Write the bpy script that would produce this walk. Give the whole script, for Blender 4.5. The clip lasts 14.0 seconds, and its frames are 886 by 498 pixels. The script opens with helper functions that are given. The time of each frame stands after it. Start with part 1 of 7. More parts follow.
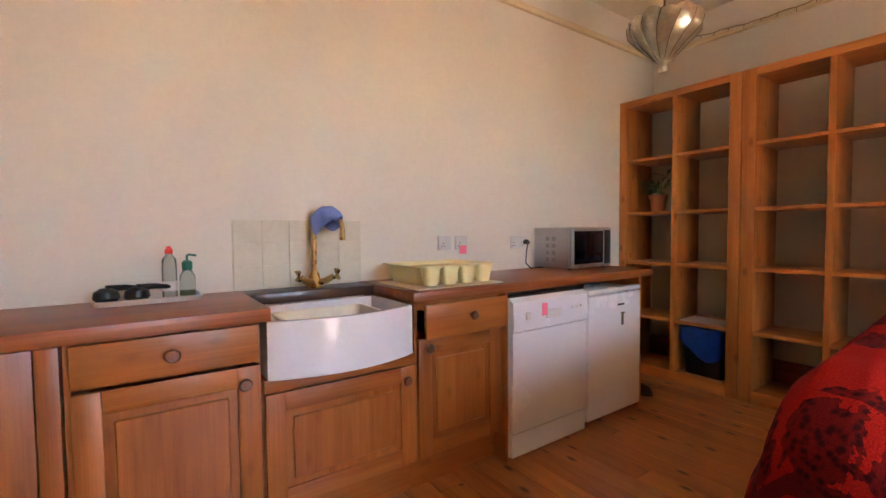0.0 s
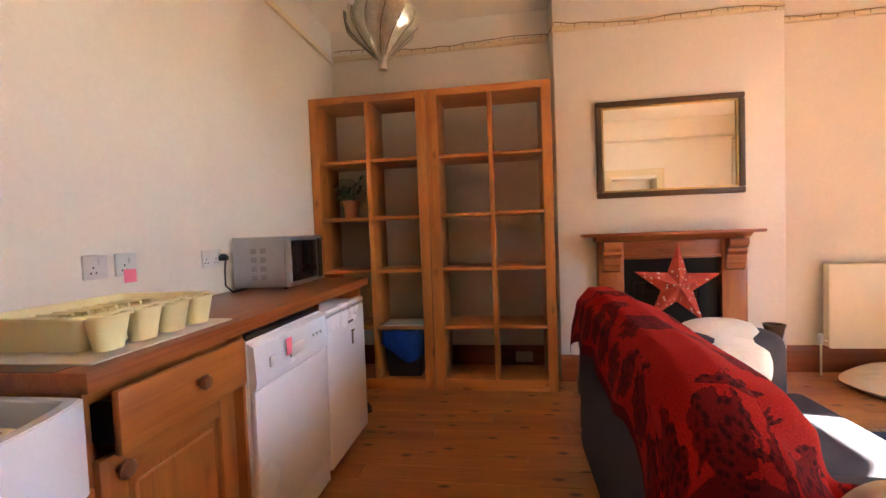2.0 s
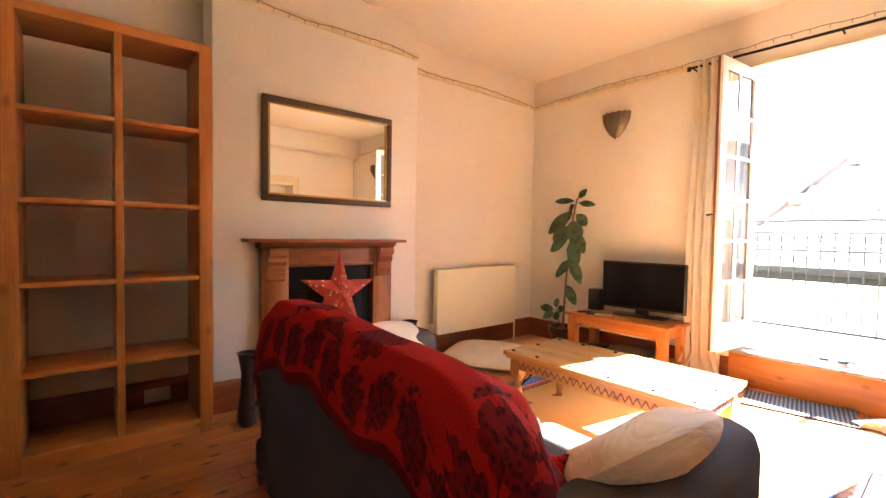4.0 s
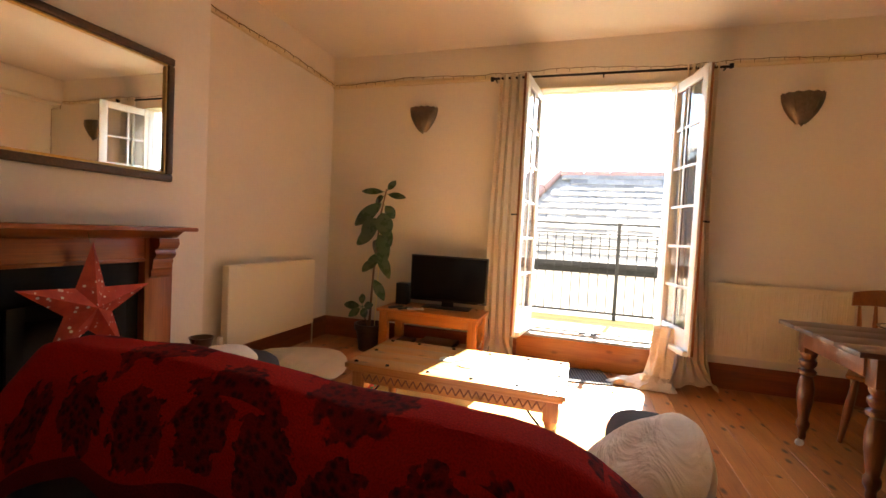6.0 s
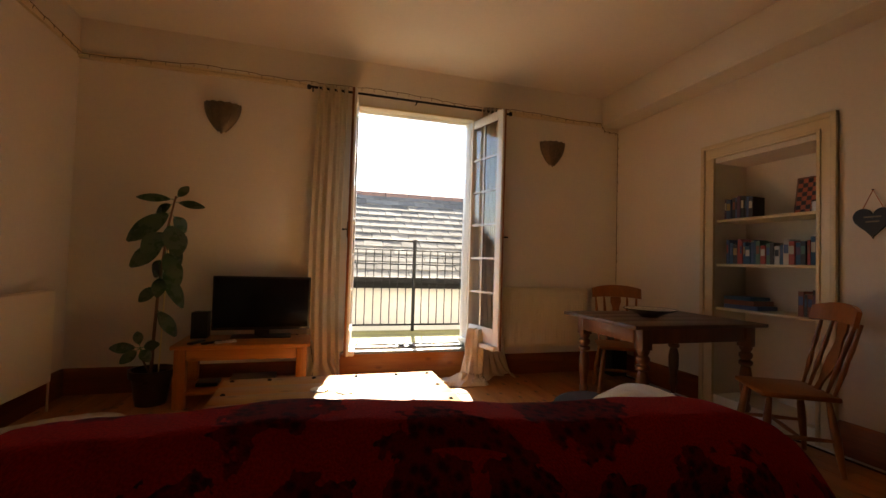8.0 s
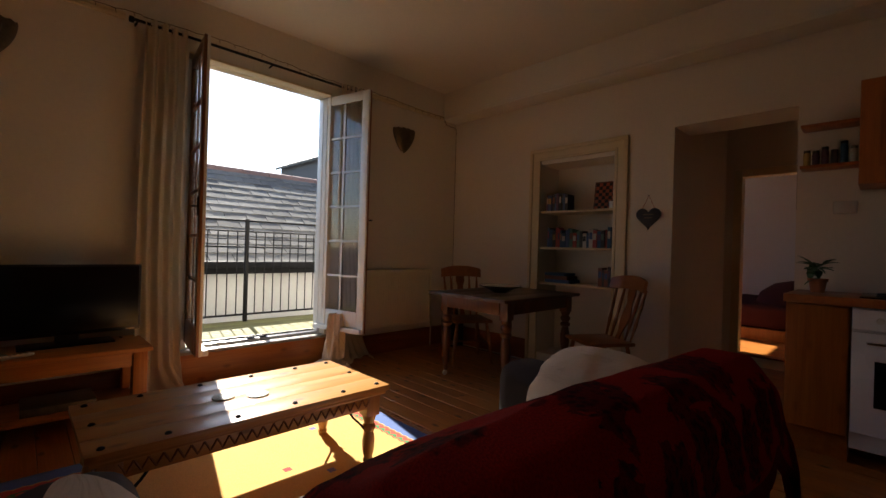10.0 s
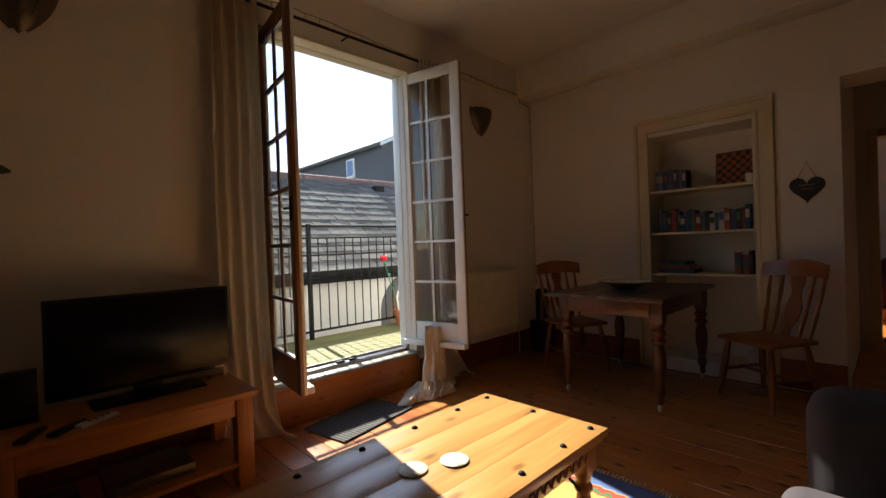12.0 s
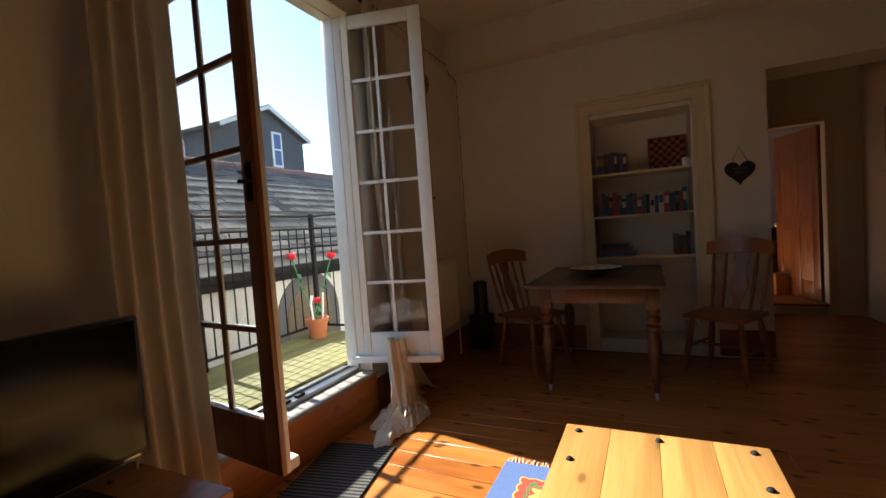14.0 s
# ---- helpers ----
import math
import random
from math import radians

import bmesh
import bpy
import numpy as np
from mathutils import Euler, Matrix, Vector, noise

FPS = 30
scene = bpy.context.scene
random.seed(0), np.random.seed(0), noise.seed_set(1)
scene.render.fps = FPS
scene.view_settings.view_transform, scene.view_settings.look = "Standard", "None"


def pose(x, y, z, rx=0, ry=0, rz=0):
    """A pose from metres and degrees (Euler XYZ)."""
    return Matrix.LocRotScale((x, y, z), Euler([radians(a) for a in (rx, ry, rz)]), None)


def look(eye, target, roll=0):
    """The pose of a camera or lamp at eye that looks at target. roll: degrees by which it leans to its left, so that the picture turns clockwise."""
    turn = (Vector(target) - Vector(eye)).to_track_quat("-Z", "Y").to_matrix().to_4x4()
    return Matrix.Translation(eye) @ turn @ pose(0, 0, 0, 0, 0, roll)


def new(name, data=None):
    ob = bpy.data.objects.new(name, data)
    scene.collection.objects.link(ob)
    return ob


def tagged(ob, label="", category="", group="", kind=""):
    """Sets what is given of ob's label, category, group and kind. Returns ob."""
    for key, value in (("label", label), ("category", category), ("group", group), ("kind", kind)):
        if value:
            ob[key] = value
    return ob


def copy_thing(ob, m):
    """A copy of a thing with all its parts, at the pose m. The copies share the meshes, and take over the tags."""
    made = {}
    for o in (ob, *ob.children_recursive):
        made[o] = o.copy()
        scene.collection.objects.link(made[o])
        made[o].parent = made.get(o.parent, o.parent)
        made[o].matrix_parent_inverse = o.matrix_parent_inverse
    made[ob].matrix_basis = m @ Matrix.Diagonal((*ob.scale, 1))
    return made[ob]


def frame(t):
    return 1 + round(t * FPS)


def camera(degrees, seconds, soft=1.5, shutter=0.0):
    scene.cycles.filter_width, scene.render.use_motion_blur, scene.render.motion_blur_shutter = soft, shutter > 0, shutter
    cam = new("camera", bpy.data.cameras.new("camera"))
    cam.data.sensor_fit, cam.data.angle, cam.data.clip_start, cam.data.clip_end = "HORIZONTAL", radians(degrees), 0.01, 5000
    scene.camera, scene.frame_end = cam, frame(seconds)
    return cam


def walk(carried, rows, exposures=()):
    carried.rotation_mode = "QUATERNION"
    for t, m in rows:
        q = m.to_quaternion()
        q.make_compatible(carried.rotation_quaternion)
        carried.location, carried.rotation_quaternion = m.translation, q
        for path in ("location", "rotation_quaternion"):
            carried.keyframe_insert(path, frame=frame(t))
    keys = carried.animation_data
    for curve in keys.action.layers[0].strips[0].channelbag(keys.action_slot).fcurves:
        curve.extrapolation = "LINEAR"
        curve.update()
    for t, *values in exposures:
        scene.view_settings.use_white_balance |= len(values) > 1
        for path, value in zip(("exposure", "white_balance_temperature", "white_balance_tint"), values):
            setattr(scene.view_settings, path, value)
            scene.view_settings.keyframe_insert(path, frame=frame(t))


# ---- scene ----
cam = camera(91.1, 14.0)
PATH = [
    (0, (0.123, 0.173, 1.246), (1.268, 1.811, 1.164), -0.5),
    (0.5, (0.079, 0.371, 1.24), (1.52, 1.756, 1.156), -0.7),
    (1, (0.165, 0.58, 1.215), (1.748, 1.8, 1.136), -0.7),
    (1.5, (0.255, 0.742, 1.238), (2.033, 1.656, 1.157), 0.9),
    (1.7, (0.259, 0.815, 1.261), (2.154, 1.45, 1.18), -1.3),
    (2, (0.299, 0.912, 1.253), (2.276, 1.206, 1.175), -2.2),
    (2.5, (0.402, 0.998, 1.254), (2.4, 0.945, 1.187), -0.4),
    (3, (0.525, 1.018, 1.261), (2.458, 0.505, 1.263), 1.6),
    (3.5, (0.632, 1.08, 1.25), (2.381, 0.111, 1.211), -0.1),
    (4, (0.688, 1.16, 1.247), (2.232, -0.108, 1.177), 0.9),
    (4.2, (0.728, 1.168, 1.248), (2.215, -0.169, 1.209), 1.5),
    (6.3, (1.593, 1.194, 1.25), (2.029, -0.758, 1.222), 1.9),
    (6.5, (1.685, 1.149, 1.246), (2.019, -0.822, 1.291), 1.1),
    (7, (1.865, 1.162, 1.246), (1.874, -0.838, 1.266), 2.0),
    (7.5, (2.054, 1.181, 1.217), (1.702, -0.787, 1.162), 1.3),
    (8, (2.255, 1.126, 1.176), (1.696, -0.793, 1.236), 1.7),
    (8.5, (2.414, 1.056, 1.199), (1.69, -0.806, 1.277), 3.1),
    (9, (2.664, 0.987, 1.208), (1.606, -0.709, 1.242), 1.6),
    (9.2, (2.716, 0.967, 1.182), (1.595, -0.689, 1.215), 2.1),
    (11.3, (3.146, 0.103, 1.171), (1.475, -0.993, 1.077), -1.4),
    (11.5, (3.136, -0.022, 1.17), (1.638, -1.345, 1.111), -0.8),
    (12, (3.128, -0.294, 1.189), (1.738, -1.733, 1.172), -2.1),
    (12.5, (3.118, -0.584, 1.173), (1.464, -1.709, 1.144), -5.7),
    (13, (3.123, -0.887, 1.189), (1.435, -1.96, 1.16), -3.4),
    (13.5, (3.106, -1.139, 1.191), (1.428, -2.226, 1.169), -2.7),
    (14, (3.141, -1.423, 1.214), (1.335, -2.278, 1.125), -4.0),
]
# the film's camera closes its iris as it turns to the window
EXPOSURES = [(0.0, 5.47, 5750, 10), (2.0, 5.65, 5700, 10), (3.0, 5.85, 5650, 11), (3.6, 5.7, 5900, 10), (4.2, 5.45, 6200, 10), (6.3, 4.05, 6900, 11), (6.9, 3.6, 7100, 11), (7.5, 3.06, 7300, 11), (8.2, 2.66, 7300, 11), (9.0, 2.01, 6700, 13), (11.3, 1.71, 6250, 8), (14.0, 1.71, 6100, 7)]
walk(cam, [(t, look(eye, target, roll)) for t, eye, target, roll in PATH], EXPOSURES)

# ---- light: clear day, sun from over the balcony ----
SUN_EL, SUN_AZ = radians(37.0), radians(11.3)
world = bpy.data.worlds.new("sky")
scene.world = world
world.use_nodes = True
wn = world.node_tree
sky = wn.nodes.new("ShaderNodeTexSky")
sky.sky_type, sky.sun_disc = "NISHITA", False
sky.sun_elevation, sky.sun_rotation = SUN_EL, math.pi + SUN_AZ
sky.air_density, sky.dust_density = 1.0, 0.4
wn.nodes["Background"].inputs["Strength"].default_value = 0.09
wn.links.new(sky.outputs[0], wn.nodes["Background"].inputs["Color"])
sun = new("sun", bpy.data.lights.new("sun", "SUN"))
sun.data.energy, sun.data.angle, sun.data.color = 5.0, radians(0.53), (1.0, 0.93, 0.82)
sun.matrix_world = look((-math.sin(SUN_AZ) * math.cos(SUN_EL) * 30, -math.cos(SUN_AZ) * math.cos(SUN_EL) * 30, math.sin(SUN_EL) * 30), (0, 0, 0))

# ---- materials ----
def mat(name):
    m = bpy.data.materials.new(name)
    m.use_nodes = True
    return m, m.node_tree, m.node_tree.nodes["Principled BSDF"]


def nd(nt, kind, **kw):
    n = nt.nodes.new("ShaderNode" + kind)
    for k, v in kw.items():
        if k in n.inputs:
            if isinstance(v, bpy.types.NodeSocket):
                nt.links.new(v, n.inputs[k])
            else:
                n.inputs[k].default_value = v
    return n


def mth(nt, op, a, b=0.0, c=0.0):
    n = nt.nodes.new("ShaderNodeMath")
    n.operation = op
    for i, v in enumerate((a, b, c)):
        if isinstance(v, bpy.types.NodeSocket):
            nt.links.new(v, n.inputs[i])
        else:
            n.inputs[i].default_value = v
    return n.outputs[0]


def ramp(nt, fac, stops):
    n = nt.nodes.new("ShaderNodeValToRGB")
    el = n.color_ramp.elements
    while len(el) < len(stops):
        el.new(0.5)
    for e, (p, c) in zip(el, stops):
        e.position, e.color = p, (*c, 1)
    nt.links.new(fac, n.inputs[0])
    return n.outputs[0]


def mixc(nt, fac, a, b, kind="MIX"):
    n = nt.nodes.new("ShaderNodeMix")
    n.data_type, n.blend_type = "RGBA", kind
    for i, v in ((0, fac), (6, a), (7, b)):
        if isinstance(v, bpy.types.NodeSocket):
            nt.links.new(v, n.inputs[i])
        else:
            n.inputs[i].default_value = v if i == 0 else (*v, 1)
    return n.outputs[2]


def coords(nt, scale=(1, 1, 1), shift=True):
    tc = nt.nodes.new("ShaderNodeTexCoord")
    mp = nt.nodes.new("ShaderNodeMapping")
    mp.inputs["Scale"].default_value = scale
    nt.links.new(tc.outputs["Object"], mp.inputs["Vector"])
    if shift:
        oi = nt.nodes.new("ShaderNodeObjectInfo")
        cb = nt.nodes.new("ShaderNodeCombineXYZ")
        for i, k in enumerate((37.0, 19.0, 53.0)):
            nt.links.new(mth(nt, "MULTIPLY", oi.outputs["Random"], k), cb.inputs[i])
        nt.links.new(cb.outputs[0], mp.inputs["Location"])
    return mp.outputs[0]


def bump(nt, b, height, strength=0.3, dist=0.01):
    n = nd(nt, "Bump", Strength=strength, Distance=dist, Height=height)
    nt.links.new(n.outputs[0], b.inputs["Normal"])


def plain(name, col, rough=0.5, metal=0.0, vary=0.12, scale=9.0, rel=0.15, fine=90.0, coat=0.0):
    """A painted, moulded or woven surface: soft blotches, fine grain and a little relief."""
    m, nt, b = mat(name)
    v = coords(nt)
    big = nd(nt, "TexNoise", Vector=v, Scale=scale, Detail=5.0, Roughness=0.6)
    small = nd(nt, "TexNoise", Vector=v, Scale=fine, Detail=3.0)
    f = mth(nt, "MULTIPLY_ADD", small.outputs[0], 0.35, mth(nt, "MULTIPLY", big.outputs[0], 0.65))
    lo, hi = [c * (1 - vary) for c in col], [min(1.0, c * (1 + vary)) for c in col]
    nt.links.new(ramp(nt, f, [(0.3, lo), (0.7, hi)]), b.inputs["Base Color"])
    nt.links.new(mth(nt, "MULTIPLY_ADD", big.outputs[0], 0.2, rough - 0.1), b.inputs["Roughness"])
    b.inputs["Metallic"].default_value = metal
    b.inputs["Coat Weight"].default_value = coat
    if rel:
        bump(nt, b, f, rel, 0.004)
    return m


def vary_by_piece(m, amount):
    """Each piece a little lighter or darker than its neighbours."""
    nt, b = m.node_tree, m.node_tree.nodes["Principled BSDF"]
    src = b.inputs["Base Color"].links[0].from_socket
    oi = nt.nodes.new("ShaderNodeObjectInfo")
    k = mth(nt, "MULTIPLY_ADD", oi.outputs["Random"], 2 * amount, 1 - amount)
    hsv = nd(nt, "HueSaturation", Color=src, Value=k)
    nt.links.new(hsv.outputs[0], b.inputs["Base Color"])
    return m


def wood(name, dark, light, axis, rough=0.4, knots=0.5, ring=1.0, coat=0.1):
    """Timber with its grain along axis (0, 1, 2)."""
    m, nt, b = mat(name)
    sc = [9.0 * ring] * 3
    sc[axis] = 0.9
    v = coords(nt, sc)
    warp = nd(nt, "TexNoise", Vector=v, Scale=0.7, Detail=2.0)
    add = nt.nodes.new("ShaderNodeVectorMath")
    add.operation = "MULTIPLY_ADD"
    nt.links.new(warp.outputs[1], add.inputs[0])
    add.inputs[1].default_value = (1.4, 1.4, 1.4)
    nt.links.new(v, add.inputs[2])
    g1 = nd(nt, "TexNoise", Vector=add.outputs[0], Scale=1.2, Detail=7.0, Roughness=0.6)
    sc2 = [160.0] * 3
    sc2[axis] = 3.0
    g2 = nd(nt, "TexNoise", Vector=coords(nt, sc2), Scale=1.0, Detail=2.0)
    f = mth(nt, "MULTIPLY_ADD", g2.outputs[0], 0.3, mth(nt, "MULTIPLY", g1.outputs[0], 0.7))
    oi = nt.nodes.new("ShaderNodeObjectInfo")
    f2 = mth(nt, "MULTIPLY_ADD", mth(nt, "SUBTRACT", oi.outputs["Random"], 0.5), 0.13, f)
    mid = [(a + c) / 2 for a, c in zip(dark, light)]
    col = ramp(nt, f2, [(0.33, dark), (0.5, mid), (0.68, light)])
    if knots:
        cs = nd(nt, "SeparateXYZ", Vector=coords(nt, (1, 1, 1)))
        o = [i for i in range(3) if i != axis]
        across = mth(nt, "MULTIPLY", mth(nt, "ADD", cs.outputs[o[0]], cs.outputs[o[1]]), 5.5)
        vk = nd(nt, "CombineXYZ", X=mth(nt, "MULTIPLY", cs.outputs[axis], 2.6), Y=across)
        vo = nd(nt, "TexVoronoi", Vector=vk.outputs[0], Scale=1.0)
        vo.voronoi_dimensions = "2D"
        k = ramp(nt, vo.outputs["Distance"], [(0.04, (1, 1, 1)), (0.11, (0, 0, 0))])
        col = mixc(nt, mth(nt, "MULTIPLY", k, knots), col, [c * 0.28 for c in dark])
    nt.links.new(col, b.inputs["Base Color"])
    nt.links.new(mth(nt, "MULTIPLY_ADD", g1.outputs[0], 0.14, rough - 0.07), b.inputs["Roughness"])
    b.inputs["Coat Weight"].default_value = coat
    b.inputs["Coat Roughness"].default_value = 0.25
    bump(nt, b, f, 0.12, 0.003)
    return m


def cloth(name, col, weave=420.0, vary=0.15, rough=0.9):
    m = plain(name, col, rough, 0.0, vary, 5.0, 0.35, weave)
    m.node_tree.nodes["Principled BSDF"].inputs["Specular IOR Level"].default_value = 0.15
    return m


WALL = plain("wall_paint", (0.77, 0.705, 0.60), 0.75, 0, 0.045, 1.3, 0.25, 35.0)
CEIL = plain("ceiling_paint", (0.77, 0.71, 0.605), 0.8, 0, 0.04, 1.0, 0.2, 30.0)
TRIMC = plain("cream_gloss", (0.72, 0.60, 0.38), 0.35, 0, 0.06, 3.0, 0.1)
WHITE = plain("white_gloss", (0.80, 0.80, 0.77), 0.35, 0, 0.06, 14.0, 0.15)
ENAMEL = plain("white_enamel", (0.78, 0.77, 0.78), 0.25, 0, 0.02, 3.0, 0.0)
CERAMIC = plain("white_ceramic", (0.80, 0.80, 0.82), 0.08, 0, 0.02, 3.0, 0.0, coat=0.6)
RAD = plain("cream_enamel", (0.80, 0.72, 0.52), 0.35, 0, 0.03, 4.0, 0.0)
TILE = plain("tile_glaze", (0.66, 0.60, 0.46), 0.5, 0, 0.08, 7.0, 0.1, 60.0)
GROUT = plain("grout", (0.70, 0.63, 0.50), 0.9)
PINE_X = wood("pine_x", (0.36, 0.108, 0.014), (0.61, 0.235, 0.042), 0, 0.4)
PINE_Y = wood("pine_y", (0.36, 0.108, 0.014), (0.61, 0.235, 0.042), 1, 0.4)
PINE_Z = wood("pine_z", (0.36, 0.108, 0.014), (0.61, 0.235, 0.042), 2, 0.4)
FLOORW = wood("floor_pine", (0.28, 0.082, 0.014), (0.57, 0.222, 0.048), 1, 0.32, 0.95, 0.55, 0.2)
GAP = plain("floor_gap", (0.03, 0.015, 0.008), 0.9)
OAK_X = wood("oak_x", (0.27, 0.071, 0.009), (0.46, 0.152, 0.025), 0, 0.38, 0.25, 1.3)
OAK_Z = wood("oak_z", (0.27, 0.071, 0.009), (0.46, 0.152, 0.025), 2, 0.38, 0.25, 1.3)
WORKTOP = wood("worktop_wood", (0.22, 0.055, 0.010), (0.42, 0.135, 0.026), 0, 0.36, 0.0, 1.6, 0.12)
WETWOOD = wood("wet_worktop", (0.035, 0.015, 0.010), (0.11, 0.045, 0.02), 0, 0.3, 0.0, 1.6, 0.3)
KNOB = wood("knob_wood", (0.12, 0.045, 0.02), (0.22, 0.085, 0.04), 2, 0.3, 0.0)
MANTEL_Y = wood("mantel_y", (0.20, 0.048, 0.009), (0.41, 0.125, 0.024), 1, 0.35, 0.3)
MANTEL_Z = wood("mantel_z", (0.20, 0.048, 0.009), (0.41, 0.125, 0.024), 2, 0.35, 0.3)
SKIRT = wood("skirting_wood", (0.15, 0.036, 0.008), (0.32, 0.09, 0.02), 0, 0.35, 0.2)
SKIRT_Y = wood("skirting_wood_y", (0.15, 0.036, 0.008), (0.32, 0.09, 0.02), 1, 0.35, 0.2)
SHEESHAM = wood("coffee_table_wood", (0.37, 0.165, 0.042), (0.60, 0.32, 0.10), 0, 0.30, 0.6, 0.9, 0.5)
SHEESHAM_Z = wood("coffee_leg_wood", (0.24, 0.10, 0.03), (0.46, 0.22, 0.07), 2, 0.35, 0.3)
CARVED = wood("carved_wood", (0.14, 0.05, 0.015), (0.28, 0.11, 0.035), 0, 0.4, 0.0)
DARKTOP = wood("table_top_wood", (0.04, 0.019, 0.012), (0.10, 0.05, 0.03), 0, 0.35, 0.15, 1.0, 0.3)
LEGWOOD = wood("table_leg_wood", (0.06, 0.02, 0.007), (0.18, 0.062, 0.017), 2, 0.35, 0.1)
CHAIRW = wood("chair_wood", (0.18, 0.058, 0.013), (0.35, 0.13, 0.03), 2, 0.35, 0.1)
DOORW = wood("door_wood", (0.28, 0.10, 0.025), (0.50, 0.21, 0.06), 2, 0.35, 0.4)
STAIN = wood("stained_sash", (0.15, 0.05, 0.015), (0.32, 0.12, 0.035), 2, 0.35, 0.0)
BRASS = plain("aged_brass", (0.55, 0.36, 0.14), 0.28, 1.0, 0.12, 20.0, 0.1)
CHROME = plain("chrome", (0.75, 0.75, 0.75), 0.12, 1.0, 0.05)
STEEL = plain("brushed_steel", (0.50, 0.49, 0.48), 0.36, 0.85, 0.06, 30.0, 0.1)
IRON = plain("black_iron", (0.012, 0.012, 0.013), 0.7, 0.0, 0.2)
IRON.node_tree.nodes["Principled BSDF"].inputs["Specular IOR Level"].default_value = 0.2
PLASTIC = plain("black_plastic", (0.012, 0.012, 0.013), 0.35, 0, 0.1, 8.0, 0.0)
SCREEN = plain("dark_screen", (0.006, 0.006, 0.008), 0.13, 0, 0.05, 3.0, 0.0)
SCREEN.node_tree.nodes["Principled BSDF"].inputs["Specular IOR Level"].default_value = 0.3
GUNMETAL = plain("hammered_metal", (0.17, 0.135, 0.09), 0.4, 0.8, 0.25, 30.0, 0.6, 120.0)
MERCURY = plain("silvered_glass", (0.46, 0.42, 0.32), 0.33, 0.85, 0.25, 25.0, 0.6, 80.0)
CREAMP = plain("cream_plastic", (0.86, 0.74, 0.37), 0.4, 0, 0.04, 5.0, 0.0)
SOCKET = plain("socket_plastic", (0.66, 0.63, 0.58), 0.4, 0, 0.03)
PINK = plain("pink_paper", (0.95, 0.22, 0.32), 0.8, 0, 0.06)
GREY = cloth("grey_upholstery", (0.060, 0.052, 0.054))
COTTON = cloth("cream_cotton", (0.70, 0.62, 0.50), 300.0, 0.08)


def wrinkle(m, strength, dist, scale):
    nt, b = m.node_tree, m.node_tree.nodes["Principled BSDF"]
    v = coords(nt, (scale, scale * 0.35, scale * 0.8), False)
    n1 = nd(nt, "TexNoise", Vector=v, Scale=1.0, Detail=4.0, Roughness=0.55, Distortion=1.2)
    old = b.inputs["Normal"].links[0].from_node
    n = nd(nt, "Bump", Strength=strength, Distance=dist, Height=n1.outputs[0])
    nt.links.new(n.outputs[0], old.inputs["Normal"])


wrinkle(COTTON, 0.9, 0.03, 7.0)
wrinkle(GREY, 0.4, 0.015, 4.0)
BLUECLOTH = cloth("blue_cloth", (0.22, 0.28, 0.58), 300.0, 0.15)
BLUEBAG = plain("blue_bag", (0.012, 0.05, 0.20), 0.35, 0, 0.4, 14.0, 0.5, 40.0)
TERRA = plain("terracotta", (0.50, 0.17, 0.07), 0.8, 0, 0.15, 12.0, 0.2)
SOIL = plain("soil", (0.03, 0.02, 0.015), 0.95, 0, 0.4, 40.0, 0.8)
DARKPOT = plain("dark_glazed_pot", (0.055, 0.028, 0.016), 0.3, 0, 0.3, 12.0, 0.2)
STEM = plain("plant_stem", (0.17, 0.09, 0.05), 0.7, 0, 0.25, 40.0, 0.3)
GREENSTEM = plain("green_stem", (0.05, 0.20, 0.09), 0.6, 0, 0.2, 30.0, 0.1)
LEAF = plain("rubber_leaf", (0.030, 0.070, 0.022), 0.28, 0, 0.3, 12.0, 0.15, coat=0.2)
LEAF2 = plain("thin_leaf", (0.06, 0.13, 0.05), 0.5, 0, 0.3, 20.0, 0.1)
PETAL = plain("red_petal", (0.60, 0.015, 0.03), 0.6, 0, 0.2, 30.0, 0.2)
SOOT = plain("fireplace_black", (0.012, 0.012, 0.013), 0.6, 0, 0.3, 12.0, 0.3)
SOOT.node_tree.nodes["Principled BSDF"].inputs["Specular IOR Level"].default_value = 0.15
HEARTH = plain("slate_black", (0.02, 0.02, 0.022), 0.6, 0, 0.2, 20.0, 0.2)
GILT = plain("gilt_edge", (0.50, 0.34, 0.12), 0.35, 0.8, 0.2, 40.0, 0.3)
FRAMEB = plain("dark_carved_frame", (0.075, 0.038, 0.014), 0.35, 0, 0.5, 60.0, 0.8, 160.0)
CORDM = plain("cord", (0.22, 0.15, 0.07), 0.6, 0, 0.2)
RENDERW = plain("white_render", (0.66, 0.66, 0.63), 0.85, 0, 0.08, 2.0, 0.4, 30.0)
RENDERG = plain("grey_render", (0.11, 0.11, 0.115), 0.85, 0, 0.12, 1.0, 0.3, 20.0)
SLATE = vary_by_piece(plain("roof_slate", (0.135, 0.130, 0.116), 0.85, 0, 0.35, 6.0, 0.5, 40.0), 0.35)
REDTILE = plain("red_ridge_tile", (0.20, 0.115, 0.09), 0.75, 0, 0.25, 10.0, 0.3)
DECK = vary_by_piece(plain("mossy_deck", (0.165, 0.155, 0.05), 0.8, 0, 0.35, 7.0, 0.5, 60.0), 0.15)
GRASS = plain("grass", (0.06, 0.11, 0.03), 0.95, 0, 0.3, 0.05, 0.3)
TARMAC = plain("tarmac", (0.05, 0.05, 0.05), 0.9, 0, 0.2, 0.4, 0.3)
BED = cloth("maroon_bedspread", (0.06, 0.018, 0.022))
